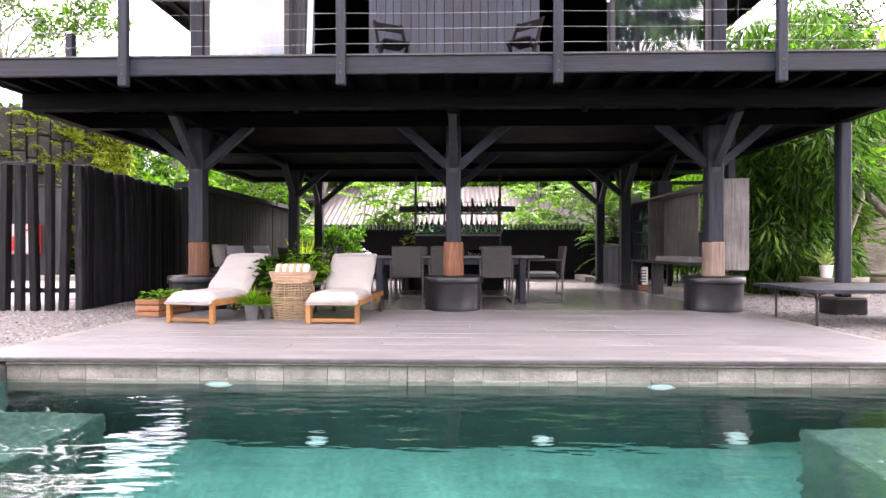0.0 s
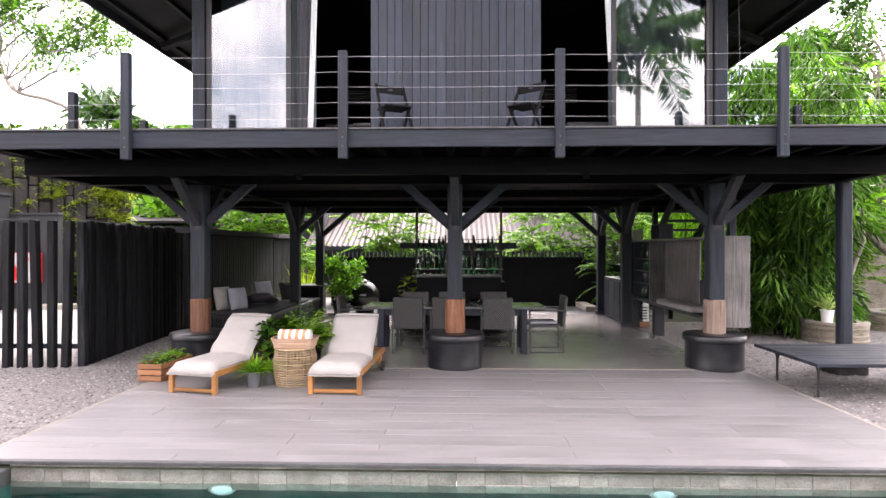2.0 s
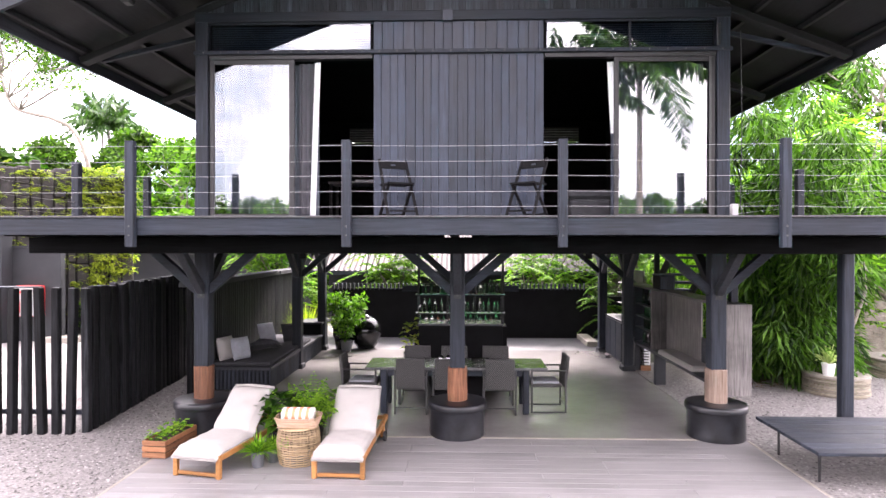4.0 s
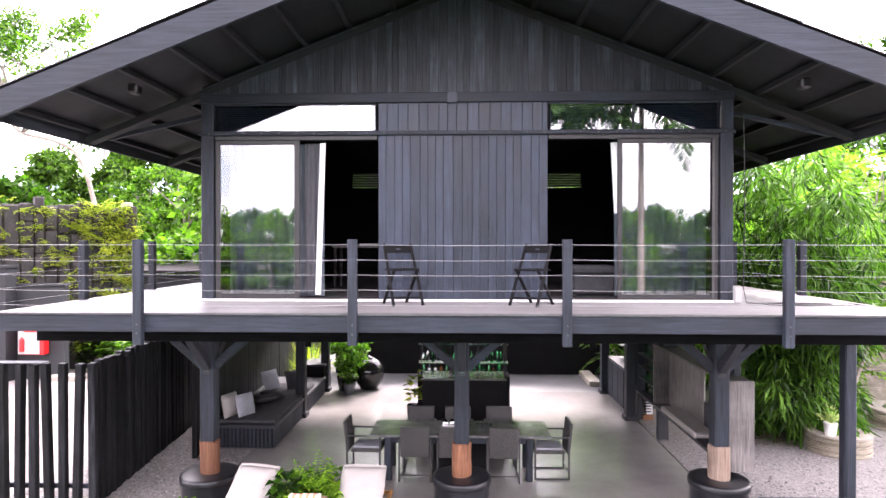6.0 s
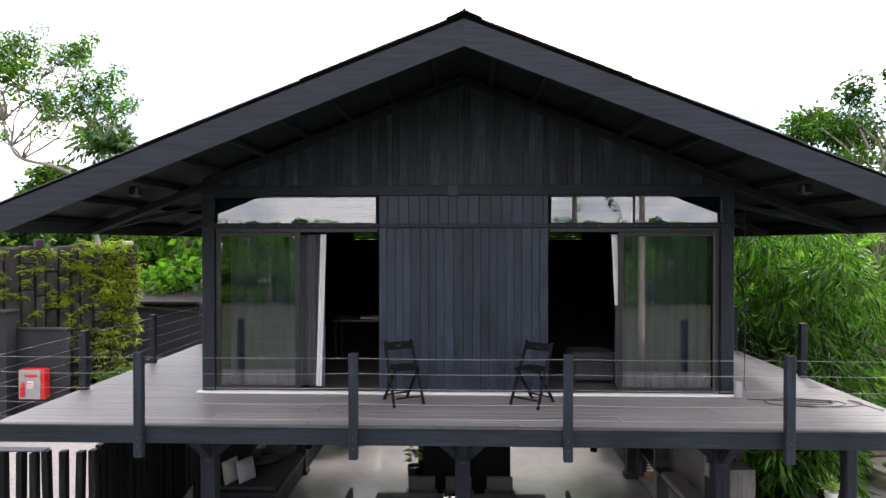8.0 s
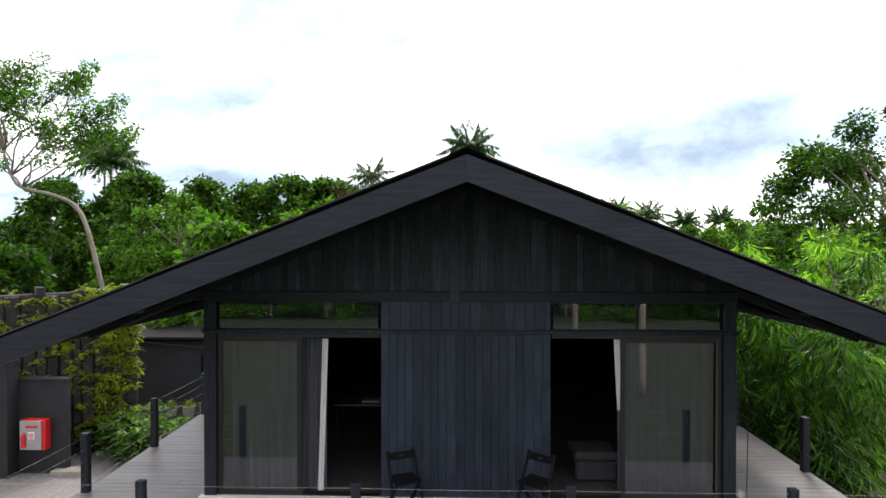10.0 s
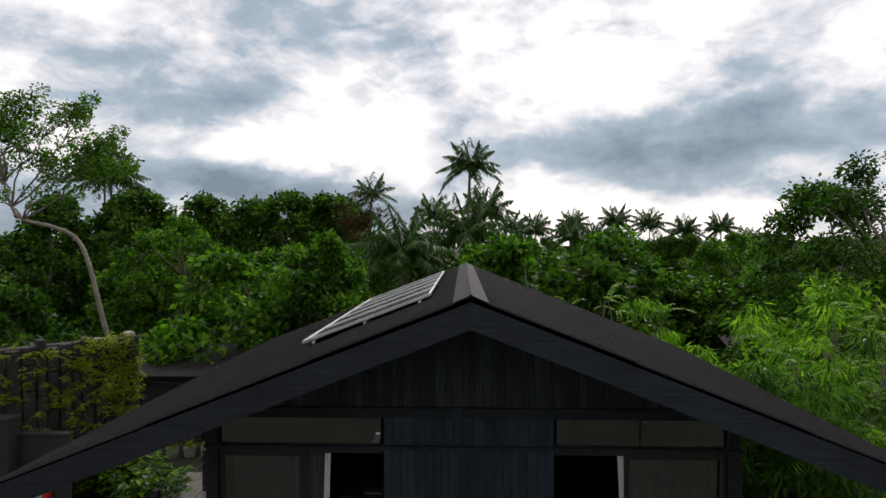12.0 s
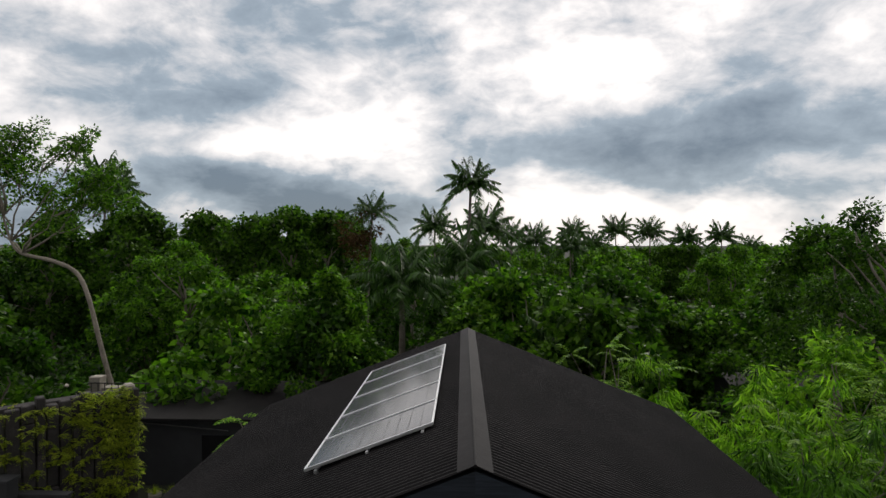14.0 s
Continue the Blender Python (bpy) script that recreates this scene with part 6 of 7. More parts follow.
frangipani((7.0, 11.5, 0.31), [([(0, 0, 0), (-0.02, 0, 0.3), (0.08, 0, 0.6), (0.3, 0.1, 0.95), (0.5, 0.1, 1.5), (0.45, 0.1, 2.2)], 0.06, 0.03),
                              ([(0.3, 0.1, 0.95), (0.1, 0.2, 1.5), (-0.1, 0.2, 2.3)], 0.03, 0.02)], 1, "crooked pale-barked tree leaning from a stone planter")
frangipani((9.4, 12.9, 0.33), [([(0, 0, 0), (-0.1, 0, 0.5), (-0.5, 0, 1.2), (-1.0, 0.1, 1.75), (-1.15, 0.1, 2.2), (-1.0, 0.2, 3.0)], 0.13, 0.04),
                              ([(-1.0, 0.1, 1.75), (-1.6, 0, 2.1), (-2.0, 0, 2.8)], 0.06, 0.02), ([(-1.15, 0.1, 2.2), (-0.6, 0.1, 2.7), (-0.3, 0.1, 3.4)], 0.05, 0.02),
                              ([(-1.6, 0, 2.1), (-1.7, 0.3, 2.9), (-1.4, 0.3, 3.5)], 0.03, 0.02), ([(-0.5, 0, 1.2), (0.1, 0.2, 1.9), (0.3, 0.2, 2.8)], 0.06, 0.02)], 2, "stout pale frangipani with bare twisting limbs")


def garden_wall():
    t = thing("stone_wall", (10, 15, 0), "weathered wall of thin stacked stone", "wall", kind="structure")
    r = random.Random(13)
    z = -0.05
    while z < 2.3:
        x = 7.2 - r.uniform(0, 0.5)
        h = r.uniform(0.05, 0.09)
        while x < 14:
            w = r.uniform(0.35, 1.0)
            part("stone", Geo().box(x, x + w - 0.006, 14.9 - r.uniform(0, 0.03), 15.1, z, z + h - 0.005, 0.006), ROUGHWALL, t)
            x += w
        z += h
    p = thing("fence_post", (8.05, 14.2, 0), "dark upright post by the stone wall", "post")
    part("shaft", Geo().box(8.0, 8.1, 14.15, 14.25, -0.05, 2.2, 0.01), BLACK_Z, p)
    l = Geo()
    q = random.Random(19)
    for _ in range(900):
        x, y, a = q.uniform(4.9, 7.5), q.uniform(11.6, 13.6), q.uniform(0, 6.28)
        l.leaf((x, y, -0.02 + q.uniform(0, 0.05)), (math.cos(a), math.sin(a), q.uniform(-0.1, 0.3)), 0.03, 0.14, 0.1)
    solo("leaf_litter", l, LEAF_DRY, "dry bamboo leaves on the gravel", "leaves", kind="stuff")


garden_wall()


def bamboo(at, culms, height, seed, leaves, label, lean=1.0, mat=None):
    rs = np.random.RandomState(seed)
    t = thing("bamboo", (0, 0, 0), label, "bamboo")
    g, cs = Geo(), []
    for i in range(culms):
        a, q = rs.uniform(0, 6.28), rs.uniform(0, 0.75)
        h = height * rs.uniform(0.55, 1.0)
        b = Vector((q * math.cos(a), q * math.sin(a), -0.05))
        out = Vector((math.cos(a), math.sin(a), 0)) * lean * rs.uniform(0.4, 1.1)
        pts = [b + out * (k / 7) ** 2.2 + Vector((0, 0, h * (k / 7) - 0.25 * lean * (k / 7) ** 4)) for k in range(8)]
        g.tube(pts, [0.024 * (1 - 0.8 * k / 7) for k in range(8)], 6)
        for k in range(1, 8):
            if rs.random_sample() < 0.85:
                d = rs.normal(size=3) * 0.26
                cs.append(tuple(np.array(pts[k]) + d))
    tagged(part("culm", g, LEAF_BAMBOO, t), kind="stuff")
    v, f = leaf_cloud(rs, cs, 0.36, leaves, 0.33, 0.042, 1.2, 0.25)
    part("leaves", cloud_mesh("leaves", mat or LEAF_BAMBOO, v, f), mat or LEAF_BAMBOO, t)
    t.location = at
    return t


bamboo((6.35, 12.0, 0), 18, 5.6, 1, 8500, "dense dark green bamboo clump beside the pavilion")
bamboo((7.0, 13.2, 0), 16, 6.4, 2, 9000, "dense green bamboo clump with drooping leaves")
bamboo((7.9, 14.0, 0), 16, 5.6, 3, 6500, "fresh green bamboo clump before the garden wall", 1.2, LEAF_MID)
bamboo((7.3, 15.4, 0), 14, 6.4, 4, 6000, "bright green bamboo clump at the garden wall", 1.3, LEAF_BRIGHT)
bamboo((6.6, 17.3, 0), 14, 7.0, 5, 6000, "fresh green bamboo clump behind the house", 1.4, LEAF_BRIGHT)


# ---- balcony furniture and rooms ----
def folding_chair():
    t = thing("folding_chair", (0, 0, 0), "black folding wooden chair on the balcony", "chair", "balcony chairs")
    for x in (-0.2, 0.2):
        part("long_leg", Geo().beam((x, -0.22, 0), (x * 0.92, 0.16, 0.78), 0.036, 0.024, 0.003), BLACKWALL, t)
        part("short_leg", Geo().beam((x * 0.8, 0.24, 0), (x * 0.8, -0.14, 0.46), 0.036, 0.024, 0.003), BLACKWALL, t)
    for i in range(5):
        part("seat_slat", Geo().box(-0.17, 0.17, -0.17 + i * 0.07, -0.11 + i * 0.07, 0.438, 0.46, 0.003), BLACKWALL, t)
    part("back_slat", Geo().box(-0.185, 0.185, 0.13, 0.146, 0.66, 0.76, 0.004), BLACKWALL, t)
    part("hand_hole", Geo().box(-0.03, 0.03, 0.125, 0.1295, 0.70, 0.72, 0.002), CLAD, t)
    for y, z in ((-0.19, 0.09), (0.2, 0.06)):
        part("crossbar", Geo().box(-0.17, 0.17, y - 0.01, y + 0.01, z, z + 0.02, 0.003), BLACKWALL, t)
    return t


fc = folding_chair()
copy_thing(fc, pose(0.80, 7.72, DECK_Z + 0.003, 0, 0, -38))
fc.matrix_basis = pose(-0.87, 7.75, DECK_Z + 0.003, 0, 0, 28)


def curtain(name, xa, xb, y, z0, z1, mat, label, folds, depth, sway=0.0):
    n, verts, faces = folds * 8, [], []
    for i in range(n + 1):
        k = i / n
        for z, s in ((z1, 0.0), ((z0 + z1) / 2, 0.5), (z0, 1.0)):
            x = xa + (xb - xa) * k + sway * s
            verts.append((x, y + depth * math.sin(2 * math.pi * folds * k) * (0.7 + 0.4 * s), z))
    for i in range(n):
        for j in range(2):
            a = i * 3 + j
            faces.append((a, a + 1, a + 4, a + 3))
    g = Geo().add(verts, faces)
    return solo(name, g, mat, label, "curtain", "house curtains", smooth=True)


curtain("curtain", -3.35, -2.02, WALL_Y + 0.19, DECK_Z + 0.06, 5.17, GAUZE, "grey-blue gauze curtain drawn behind the glass door", 9, 0.03)
curtain("curtain", -2.05, -1.97, WALL_Y + 0.06, DECK_Z + 0.08, 5.17, SHEER, "white sheer curtain hanging in the open door", 2, 0.02, -0.07)
curtain("curtain", -2.28, -2.05, WALL_Y + 0.12, DECK_Z + 0.1, 5.17, CURTAIN, "charcoal curtain edge hanging in the open door", 3, 0.025)
curtain("curtain", 2.0, 3.25, WALL_Y + 0.2, DECK_Z + 0.06, 5.17, GAUZE, "grey gauze curtain drawn behind the glass door", 9, 0.03)
curtain("curtain", 1.93, 2.02, WALL_Y + 0.13, 4.2, 5.17, SHEER, "white curtain edge gathered at the open door", 1, 0.015, 0.05)


def rooms():
    o = thing("ottoman", (1.75, 8.9, DECK_Z + 0.03), "dark grey upholstered ottoman inside the open door", "ottoman")
    part("body", Geo().box(1.5, 2.1, 8.75, 9.3, DECK_Z + 0.06, DECK_Z + 0.34, 0.03), DARKCLOTH, o)
    part("cushion_top", Geo().box(1.48, 2.12, 8.73, 9.32, DECK_Z + 0.342, DECK_Z + 0.47, 0.04), DARKCLOTH, o)
    for x in (1.54, 2.06):
        for y in (8.79, 9.26):
            part("foot", Geo().box(x - 0.02, x + 0.02, y - 0.02, y + 0.02, DECK_Z + 0.03, DECK_Z + 0.06, 0.003), BLACKMETAL, o)
    d = thing("desk", (-1.7, 10.4, DECK_Z + 0.03), "dark desk with pale papers deep in the room", "desk")
    part("top", Geo().box(-2.3, -1.3, 10.2, 10.8, DECK_Z + 0.72, DECK_Z + 0.75, 0.004), GREYWOOD, d)
    for x in (-2.26, -1.34):
        for y in (10.24, 10.76):
            part("leg", Geo().box(x - 0.02, x + 0.02, y - 0.02, y + 0.02, DECK_Z + 0.03, DECK_Z + 0.719, 0.003), BLACKMETAL, d)
    solo("paper_stack", Geo().box(-1.85, -1.55, 10.3, 10.5, DECK_Z + 0.752, DECK_Z + 0.79, 0.004), PALEPLASTIC, "pale papers stacked on the dark desk", "papers")
    c = thing("cable", (4.1, 8.0, DECK_Z), "thin black cable hanging and coiled on the deck", "cable")
    pts = [(3.62, 8.1, 5.5), (3.63, 8.08, 4.2), (3.6, 8.05, 3.2), (3.62, 8.0, 3.012)]
    for i in range(40):
        a2 = i * 0.5
        q = 0.28 + 0.12 * math.sin(i * 0.21)
        pts.append((4.25 + q * 1.3 * math.cos(a2) + i * 0.006, 7.85 + q * 0.55 * math.sin(a2), 3.012))
    pts.append((5.02, 7.5, 3.012))
    part("strand", Geo().tube(pts, 0.006, 5), BLACKMETAL, c)
    part("junction_box", Geo().box(3.5, 3.58, 8.06, 8.14, DECK_Z + 0.005, DECK_Z + 0.22, 0.01), PALEPLASTIC, c)


rooms()


def solar_array():
    t = thing("solar_array", (-1.5, 11.4, 6.9), "five framed solar panels raised on rails above the roof", "solar panels")
    xa, xb, ya, yb = -2.36, -0.62, 8.30, 14.45

    def zz(x):
        return 7.35 + (x + 0.62) * (7.35 - 6.69) / (xb - xa)

    n = 5
    L = (yb - ya) / n
    for i in range(n):
        y0, y1 = ya + i * L + 0.012, ya + (i + 1) * L - 0.012
        p = part("panel", Geo().add([(xa, y0, zz(xa)), (xb, y0, zz(xb)), (xb, y1, zz(xb)), (xa, y1, zz(xa)), (xa, y0, zz(xa) - 0.03), (xb, y0, zz(xb) - 0.03), (xb, y1, zz(xb) - 0.03), (xa, y1, zz(xa) - 0.03)],
                                    [(0, 1, 2, 3), (4, 7, 6, 5), (0, 4, 5, 1), (1, 5, 6, 2), (2, 6, 7, 3), (3, 7, 4, 0)]), SOLAR, t, "dark glass solar panel")
        for (ax, ay), (bx, by) in (((xa, y0), (xb, y0)), ((xa, y1), (xb, y1)), ((xa, y0), (xa, y1)), ((xb, y0), (xb, y1))):
            part("frame_bar", Geo().beam((ax, ay, zz(ax) - 0.008), (bx, by, zz(bx) - 0.008), 0.028, 0.042, 0.003), ALU, p)
        g = Geo()
        for k in range(1, 10):
            x = xa + (xb - xa) * k / 10
            g.add([(x - 0.003, y0, zz(x - 0.003) + 0.002), (x + 0.003, y0, zz(x + 0.003) + 0.002), (x + 0.003, y1, zz(x + 0.003) + 0.002), (x - 0.003, y1, zz(x - 0.003) + 0.002)], [(0, 1, 2, 3)])
        for k in range(1, 6):
            y = y0 + (y1 - y0) * k / 6
            g.add([(xa, y - 0.002, zz(xa) + 0.002), (xb, y - 0.002, zz(xb) + 0.002), (xb, y + 0.002, zz(xb) + 0.002), (xa, y + 0.002, zz(xa) + 0.002)], [(0, 1, 2, 3)])
        part("cell_lines", g, GREYMETAL, p)
    for x in (-2.2, -1.5, -0.75):
        part("rail", Geo().box(x - 0.02, x + 0.02, ya - 0.06, yb + 0.05, zz(x) - 0.09, zz(x) - 0.04, 0.003), ALU, t)
        for y in (8.3, 10.3, 12.3, 14.3):
            part("bracket", Geo().box(x - 0.025, x + 0.025, y - 0.03, y + 0.03, roof_z(x) + 0.0, zz(x) - 0.09, 0.003), ALU, t)


solar_array()


# ---- driveway side: walls, living wall, shed ----
def left_side():
    w = thing("service_wall", (-12.42, 16.8, 0), "charcoal rendered service wall on the gravel", "wall", kind="structure")
    part("face", Geo().box(-15.92, -11.3, 16.75, 16.95, -0.05, 2.60, 0.01), CHARWALL, w)
    part("cap", Geo().box(-15.92, -11.26, 16.70, 17.0, 2.602, 2.66, 0.008), CHARWALL, w)
    part("high_face", Geo().box(-17.42, -12.67, 16.3, 16.74, -0.05, 3.12, 0.01), CHARWALL, w)
    part("high_cap", Geo().box(-17.42, -12.62, 16.25, 16.78, 3.122, 3.2, 0.008), CHARWALL, w)
    part("foot_kerb", Geo().box(-11.62, -10.72, 16.5, 16.9, -0.05, 0.12, 0.02), PALESTONE, w)
    lamp = thing("wall_lamp", (-13.02, 16.2, 2.1), "pale blue-grey flat lamp head on the wall", "lamp")
    part("head", Geo().box(-13.42, -12.87, 15.95, 16.28, 2.12, 2.2, 0.01, None), PALEPLASTIC, lamp)
    b = thing("fire_cabinet", (-12.02, 16.65, 1.1), "red fire extinguisher cabinet with a clear front", "fire cabinet")
    part("case", Geo().box(-12.44, -11.74, 16.5, 16.748, 0.70, 1.55, 0.02), REDPAINT, b)
    part("front", Geo().box(-12.45, -11.84, 16.47, 16.498, 0.72, 1.53, 0.01), PALEPLASTIC, b, "pale clear-plastic front")
    part("nozzle", Geo().box(-12.27, -11.92, 16.45, 16.468, 1.34, 1.40, 0.004), REDPAINT, b)
    part("extinguisher", Geo().tube([(-12.32, 16.44, 0.80), (-12.32, 16.44, 1.12), (-12.32, 16.44, 1.2)], [0.06, 0.06, 0.02], 14), REDPAINT, b)
    part("notice", Geo().box(-12.20, -12.02, 16.455, 16.468, 1.02, 1.22, 0.002), WHITEPAINT, b)
    for k in range(3):
        part("notice_bar", Geo().box(-12.18, -12.04, 16.448, 16.454, 1.05 + k * 0.05, 1.075 + k * 0.05, 0.001), REDPAINT, b)
    # living wall of upright basalt slabs hung with ferns, running askew to the house
    lw = thing("living_wall", (-12.2, 18.5, 0), "tall wall of upright dark stone slabs hung with yellow-green ferns", "garden wall")
    askew = pose(-10.9, 19.55, 0, 0, 0, 46)
    part("core", Geo().box(-3.75, 0, 0, 0.4, -0.05, 4.95, 0.02, askew), BASALT, lw)
    r = random.Random(51)
    x = -3.75
    while x < 0.02:
        wd = r.uniform(0.22, 0.4)
        z = -0.05
        while z < 4.75:
            top = min(z + r.uniform(0.6, 1.5), 5.05 + r.uniform(-0.2, 0.15))
            if top - z > 0.2:
                part("slab", Geo().box(x, x + wd - 0.03, -0.2 - r.uniform(0, 0.14), 0.05, z, top - 0.02, 0.03, askew), BASALT, lw)
            z = top
        x += wd
    part("cap_stone", Geo().box(-0.3, 0.0, -0.15, 0.2, 4.96, 5.14, 0.05, askew), PALESTONE, lw, "pale rough capping stone")
    rs = np.random.RandomState(61)
    spin = np.array(askew.to_3x3())
    place = np.array(askew.translation)
    chunks = []
    for _ in range(260):
        px = -3.75 * rs.random_sample()
        if rs.random_sample() > (0.36 if px < -1.7 else 0.95):
            continue
        pz = 0.5 + 4.6 * rs.random_sample() ** 0.7
        size = rs.uniform(0.24, 0.46)
        for _ in range(rs.randint(7, 12)):
            chunks.append(frond_chunk(rs, (px + rs.normal() * 0.05, -0.3, pz + rs.normal() * 0.04), rs.uniform(math.pi * 1.02, math.pi * 1.98), size * rs.uniform(0.7, 1.2), rs.uniform(0.3, 1.2), rs.uniform(0.4, 1.1), 10, 0.075, 0.024, 0.15))
    v, f = join(chunks)
    tagged(new("wall_ferns", cloud_mesh("wall_ferns", LEAF_LIME, v @ spin.T + place, f)), "yellow-green ferns hanging on the stone wall", "ferns", kind="stuff")
    cs = [(rs.uniform(-1.1, 0.05), -0.32 + rs.normal() * 0.05, 0.5 + 4.5 * rs.random_sample()) for _ in range(50)]
    v, f = leaf_cloud(rs, cs, 0.18, 2600, 0.14, 0.04, 0.9)
    tagged(new("wall_creeper", cloud_mesh("wall_creeper", LEAF_LIME, v @ spin.T + place, f)), "dense yellow-green creeper covering the wall's end", "creeper", kind="stuff")
    for i, (px, py, q) in enumerate(((-10.7, 18.3, 0.8), (-9.9, 17.7, 0.75), (-9.2, 18.4, 0.7), (-10.2, 19.2, 0.9), (-11.6, 18.6, 0.6))):
        s = thing("broad_leaf_shrub", (px, py, 0), "dark green broad-leaved shrub at the wall's foot", "shrub", "shrubs by the wall")
        part("leaves", broad((px, py, 0.1), 190, q * 0.8, 0.34, 70 + i, 1.3 * q), LEAF_MID, s)
    # low shed behind
    s = thing("garden_shed", (-10, 24.5, 0), "long low black shed with a flat dark roof", "shed")
    part("wall", Geo().box(-13.5, -6.0, 24.0, 24.2, -0.05, 2.55, 0.01), CHARWALL, s)
    part("side_wall", Geo().box(-13.5, -13.3, 24.2, 27.0, -0.05, 2.55, 0.01), CHARWALL, s)
    part("roof", Geo().add([(-13.9, 23.6, 2.75), (-5.6, 23.6, 2.75), (-5.6, 27.6, 3.35), (-13.9, 27.6, 3.35), (-13.9, 23.6, 2.66), (-5.6, 23.6, 2.66), (-5.6, 27.6, 3.26), (-13.9, 27.6, 3.26)],
                           [(0, 1, 2, 3), (4, 7, 6, 5), (0, 4, 5, 1), (1, 5, 6, 2), (2, 6, 7, 3), (3, 7, 4, 0)]), ROOFTIN, s)
    part("door", Geo().box(-10.6, -9.4, 23.96, 23.998, 0, 2.0, 0.01), BLACKWALL, s)
    part("gutter_pipe", Geo().beam((-13.4, 23.7, 2.6), (-9.5, 23.9, 2.2), 0.04, 0.04, 0.004), GREYMETAL, s)
    for i in range(6):
        x = -11.7 + i * 0.62
        p = thing("grass_pot", (x, 22.4 + 0.1 * i, 0), "pale round pot of fine green grass", "potted plant", "pots along the path")
        part("pot", Geo().lathe([(0, 0), (0.2, 0), (0.24, 0.34), (0.22, 0.34), (0.2, 0.3), (0, 0.3)], 18, (x, 22.4 + 0.1 * i, -0.03)), PALESTONE, p)
        part("grass", blades((x, 22.4 + 0.1 * i, 0.26), 110, 0.5, 90 + i, LEAF_LIME, 0.018, 0.8), LEAF_LIME, p)
    k = thing("masonry_piers", (-14.6, 26, 0), "cream masonry piers with a dark railing behind the living wall", "wall")
    for x, h, wd in ((-17.9, 3.4, 0.7), (-17.0, 3.35, 0.9), (-16.2, 3.8, 0.5), (-15.4, 3.35, 1.0)):
        part("pier", Geo().box(x - wd / 2, x + wd / 2, 26, 26.5, -0.05, h, 0.02), PALESTONE, k)
    for i in range(14):
        part("bar", Geo().box(-17.8 + i * 0.3, -17.77 + i * 0.3, 25.9, 25.93, 2.9, 3.55, 0.003), BLACKMETAL, k)
    part("railing_top", Geo().box(-17.9, -13.6, 25.9, 25.94, 3.55, 3.59, 0.004), BLACKMETAL, k)
    part("rear_wall", Geo().box(-17.9, -14.2, 26.55, 26.7, -0.05, 3.0, 0.01), PALESTONE, k)


left_side()


def neighbour():
    h = thing("neighbour_house", (0, 24, 0), "low house with a weathered corrugated roof behind the fence", "house")
    part("wall", Geo().box(-5.2, 6.2, 23.5, 26.0, -0.05, 2.0, 0.01), CHARWALL, h)
    g = Geo()
    cols = int(12.4 / 0.2 * 4)
    verts, faces = [], []
    for i in range(cols + 1):
        x = -5.8 + 12.4 * i / cols
        wv = 0.025 * math.sin(i * math.pi / 2)
        verts += [(x, 22.3, 1.75 + wv), (x, 26.5, 3.55 + wv)]
    faces = [(2 * i, 2 * i + 2, 2 * i + 3, 2 * i + 1) for i in range(cols)]
    part("roof", g.add(verts, faces), OLDTIN, h, "weathered grey-brown corrugated roof sheet")
    part("eave_board", Geo().box(-5.8, 6.6, 22.28, 22.33, 1.6, 1.74, 0.004), BLACK_X, h)
    s = thing("far_shed", (13.8, 28, 0), "small dark-roofed shed among the trees", "shed")
    part("wall", Geo().box(12.4, 16.4, 28.2, 31, -0.05, 3.0, 0.01), CHARWALL, s)
    part("roof", Geo().add([(12.0, 27.8, 3.0), (16.8, 27.8, 3.0), (16.8, 29.6, 3.6), (12.0, 29.6, 3.6), (12.0, 31.4, 3.0), (16.8, 31.4, 3.0)], [(0, 1, 2, 3), (3, 2, 5, 4)]), BLACKWALL, s)


neighbour()


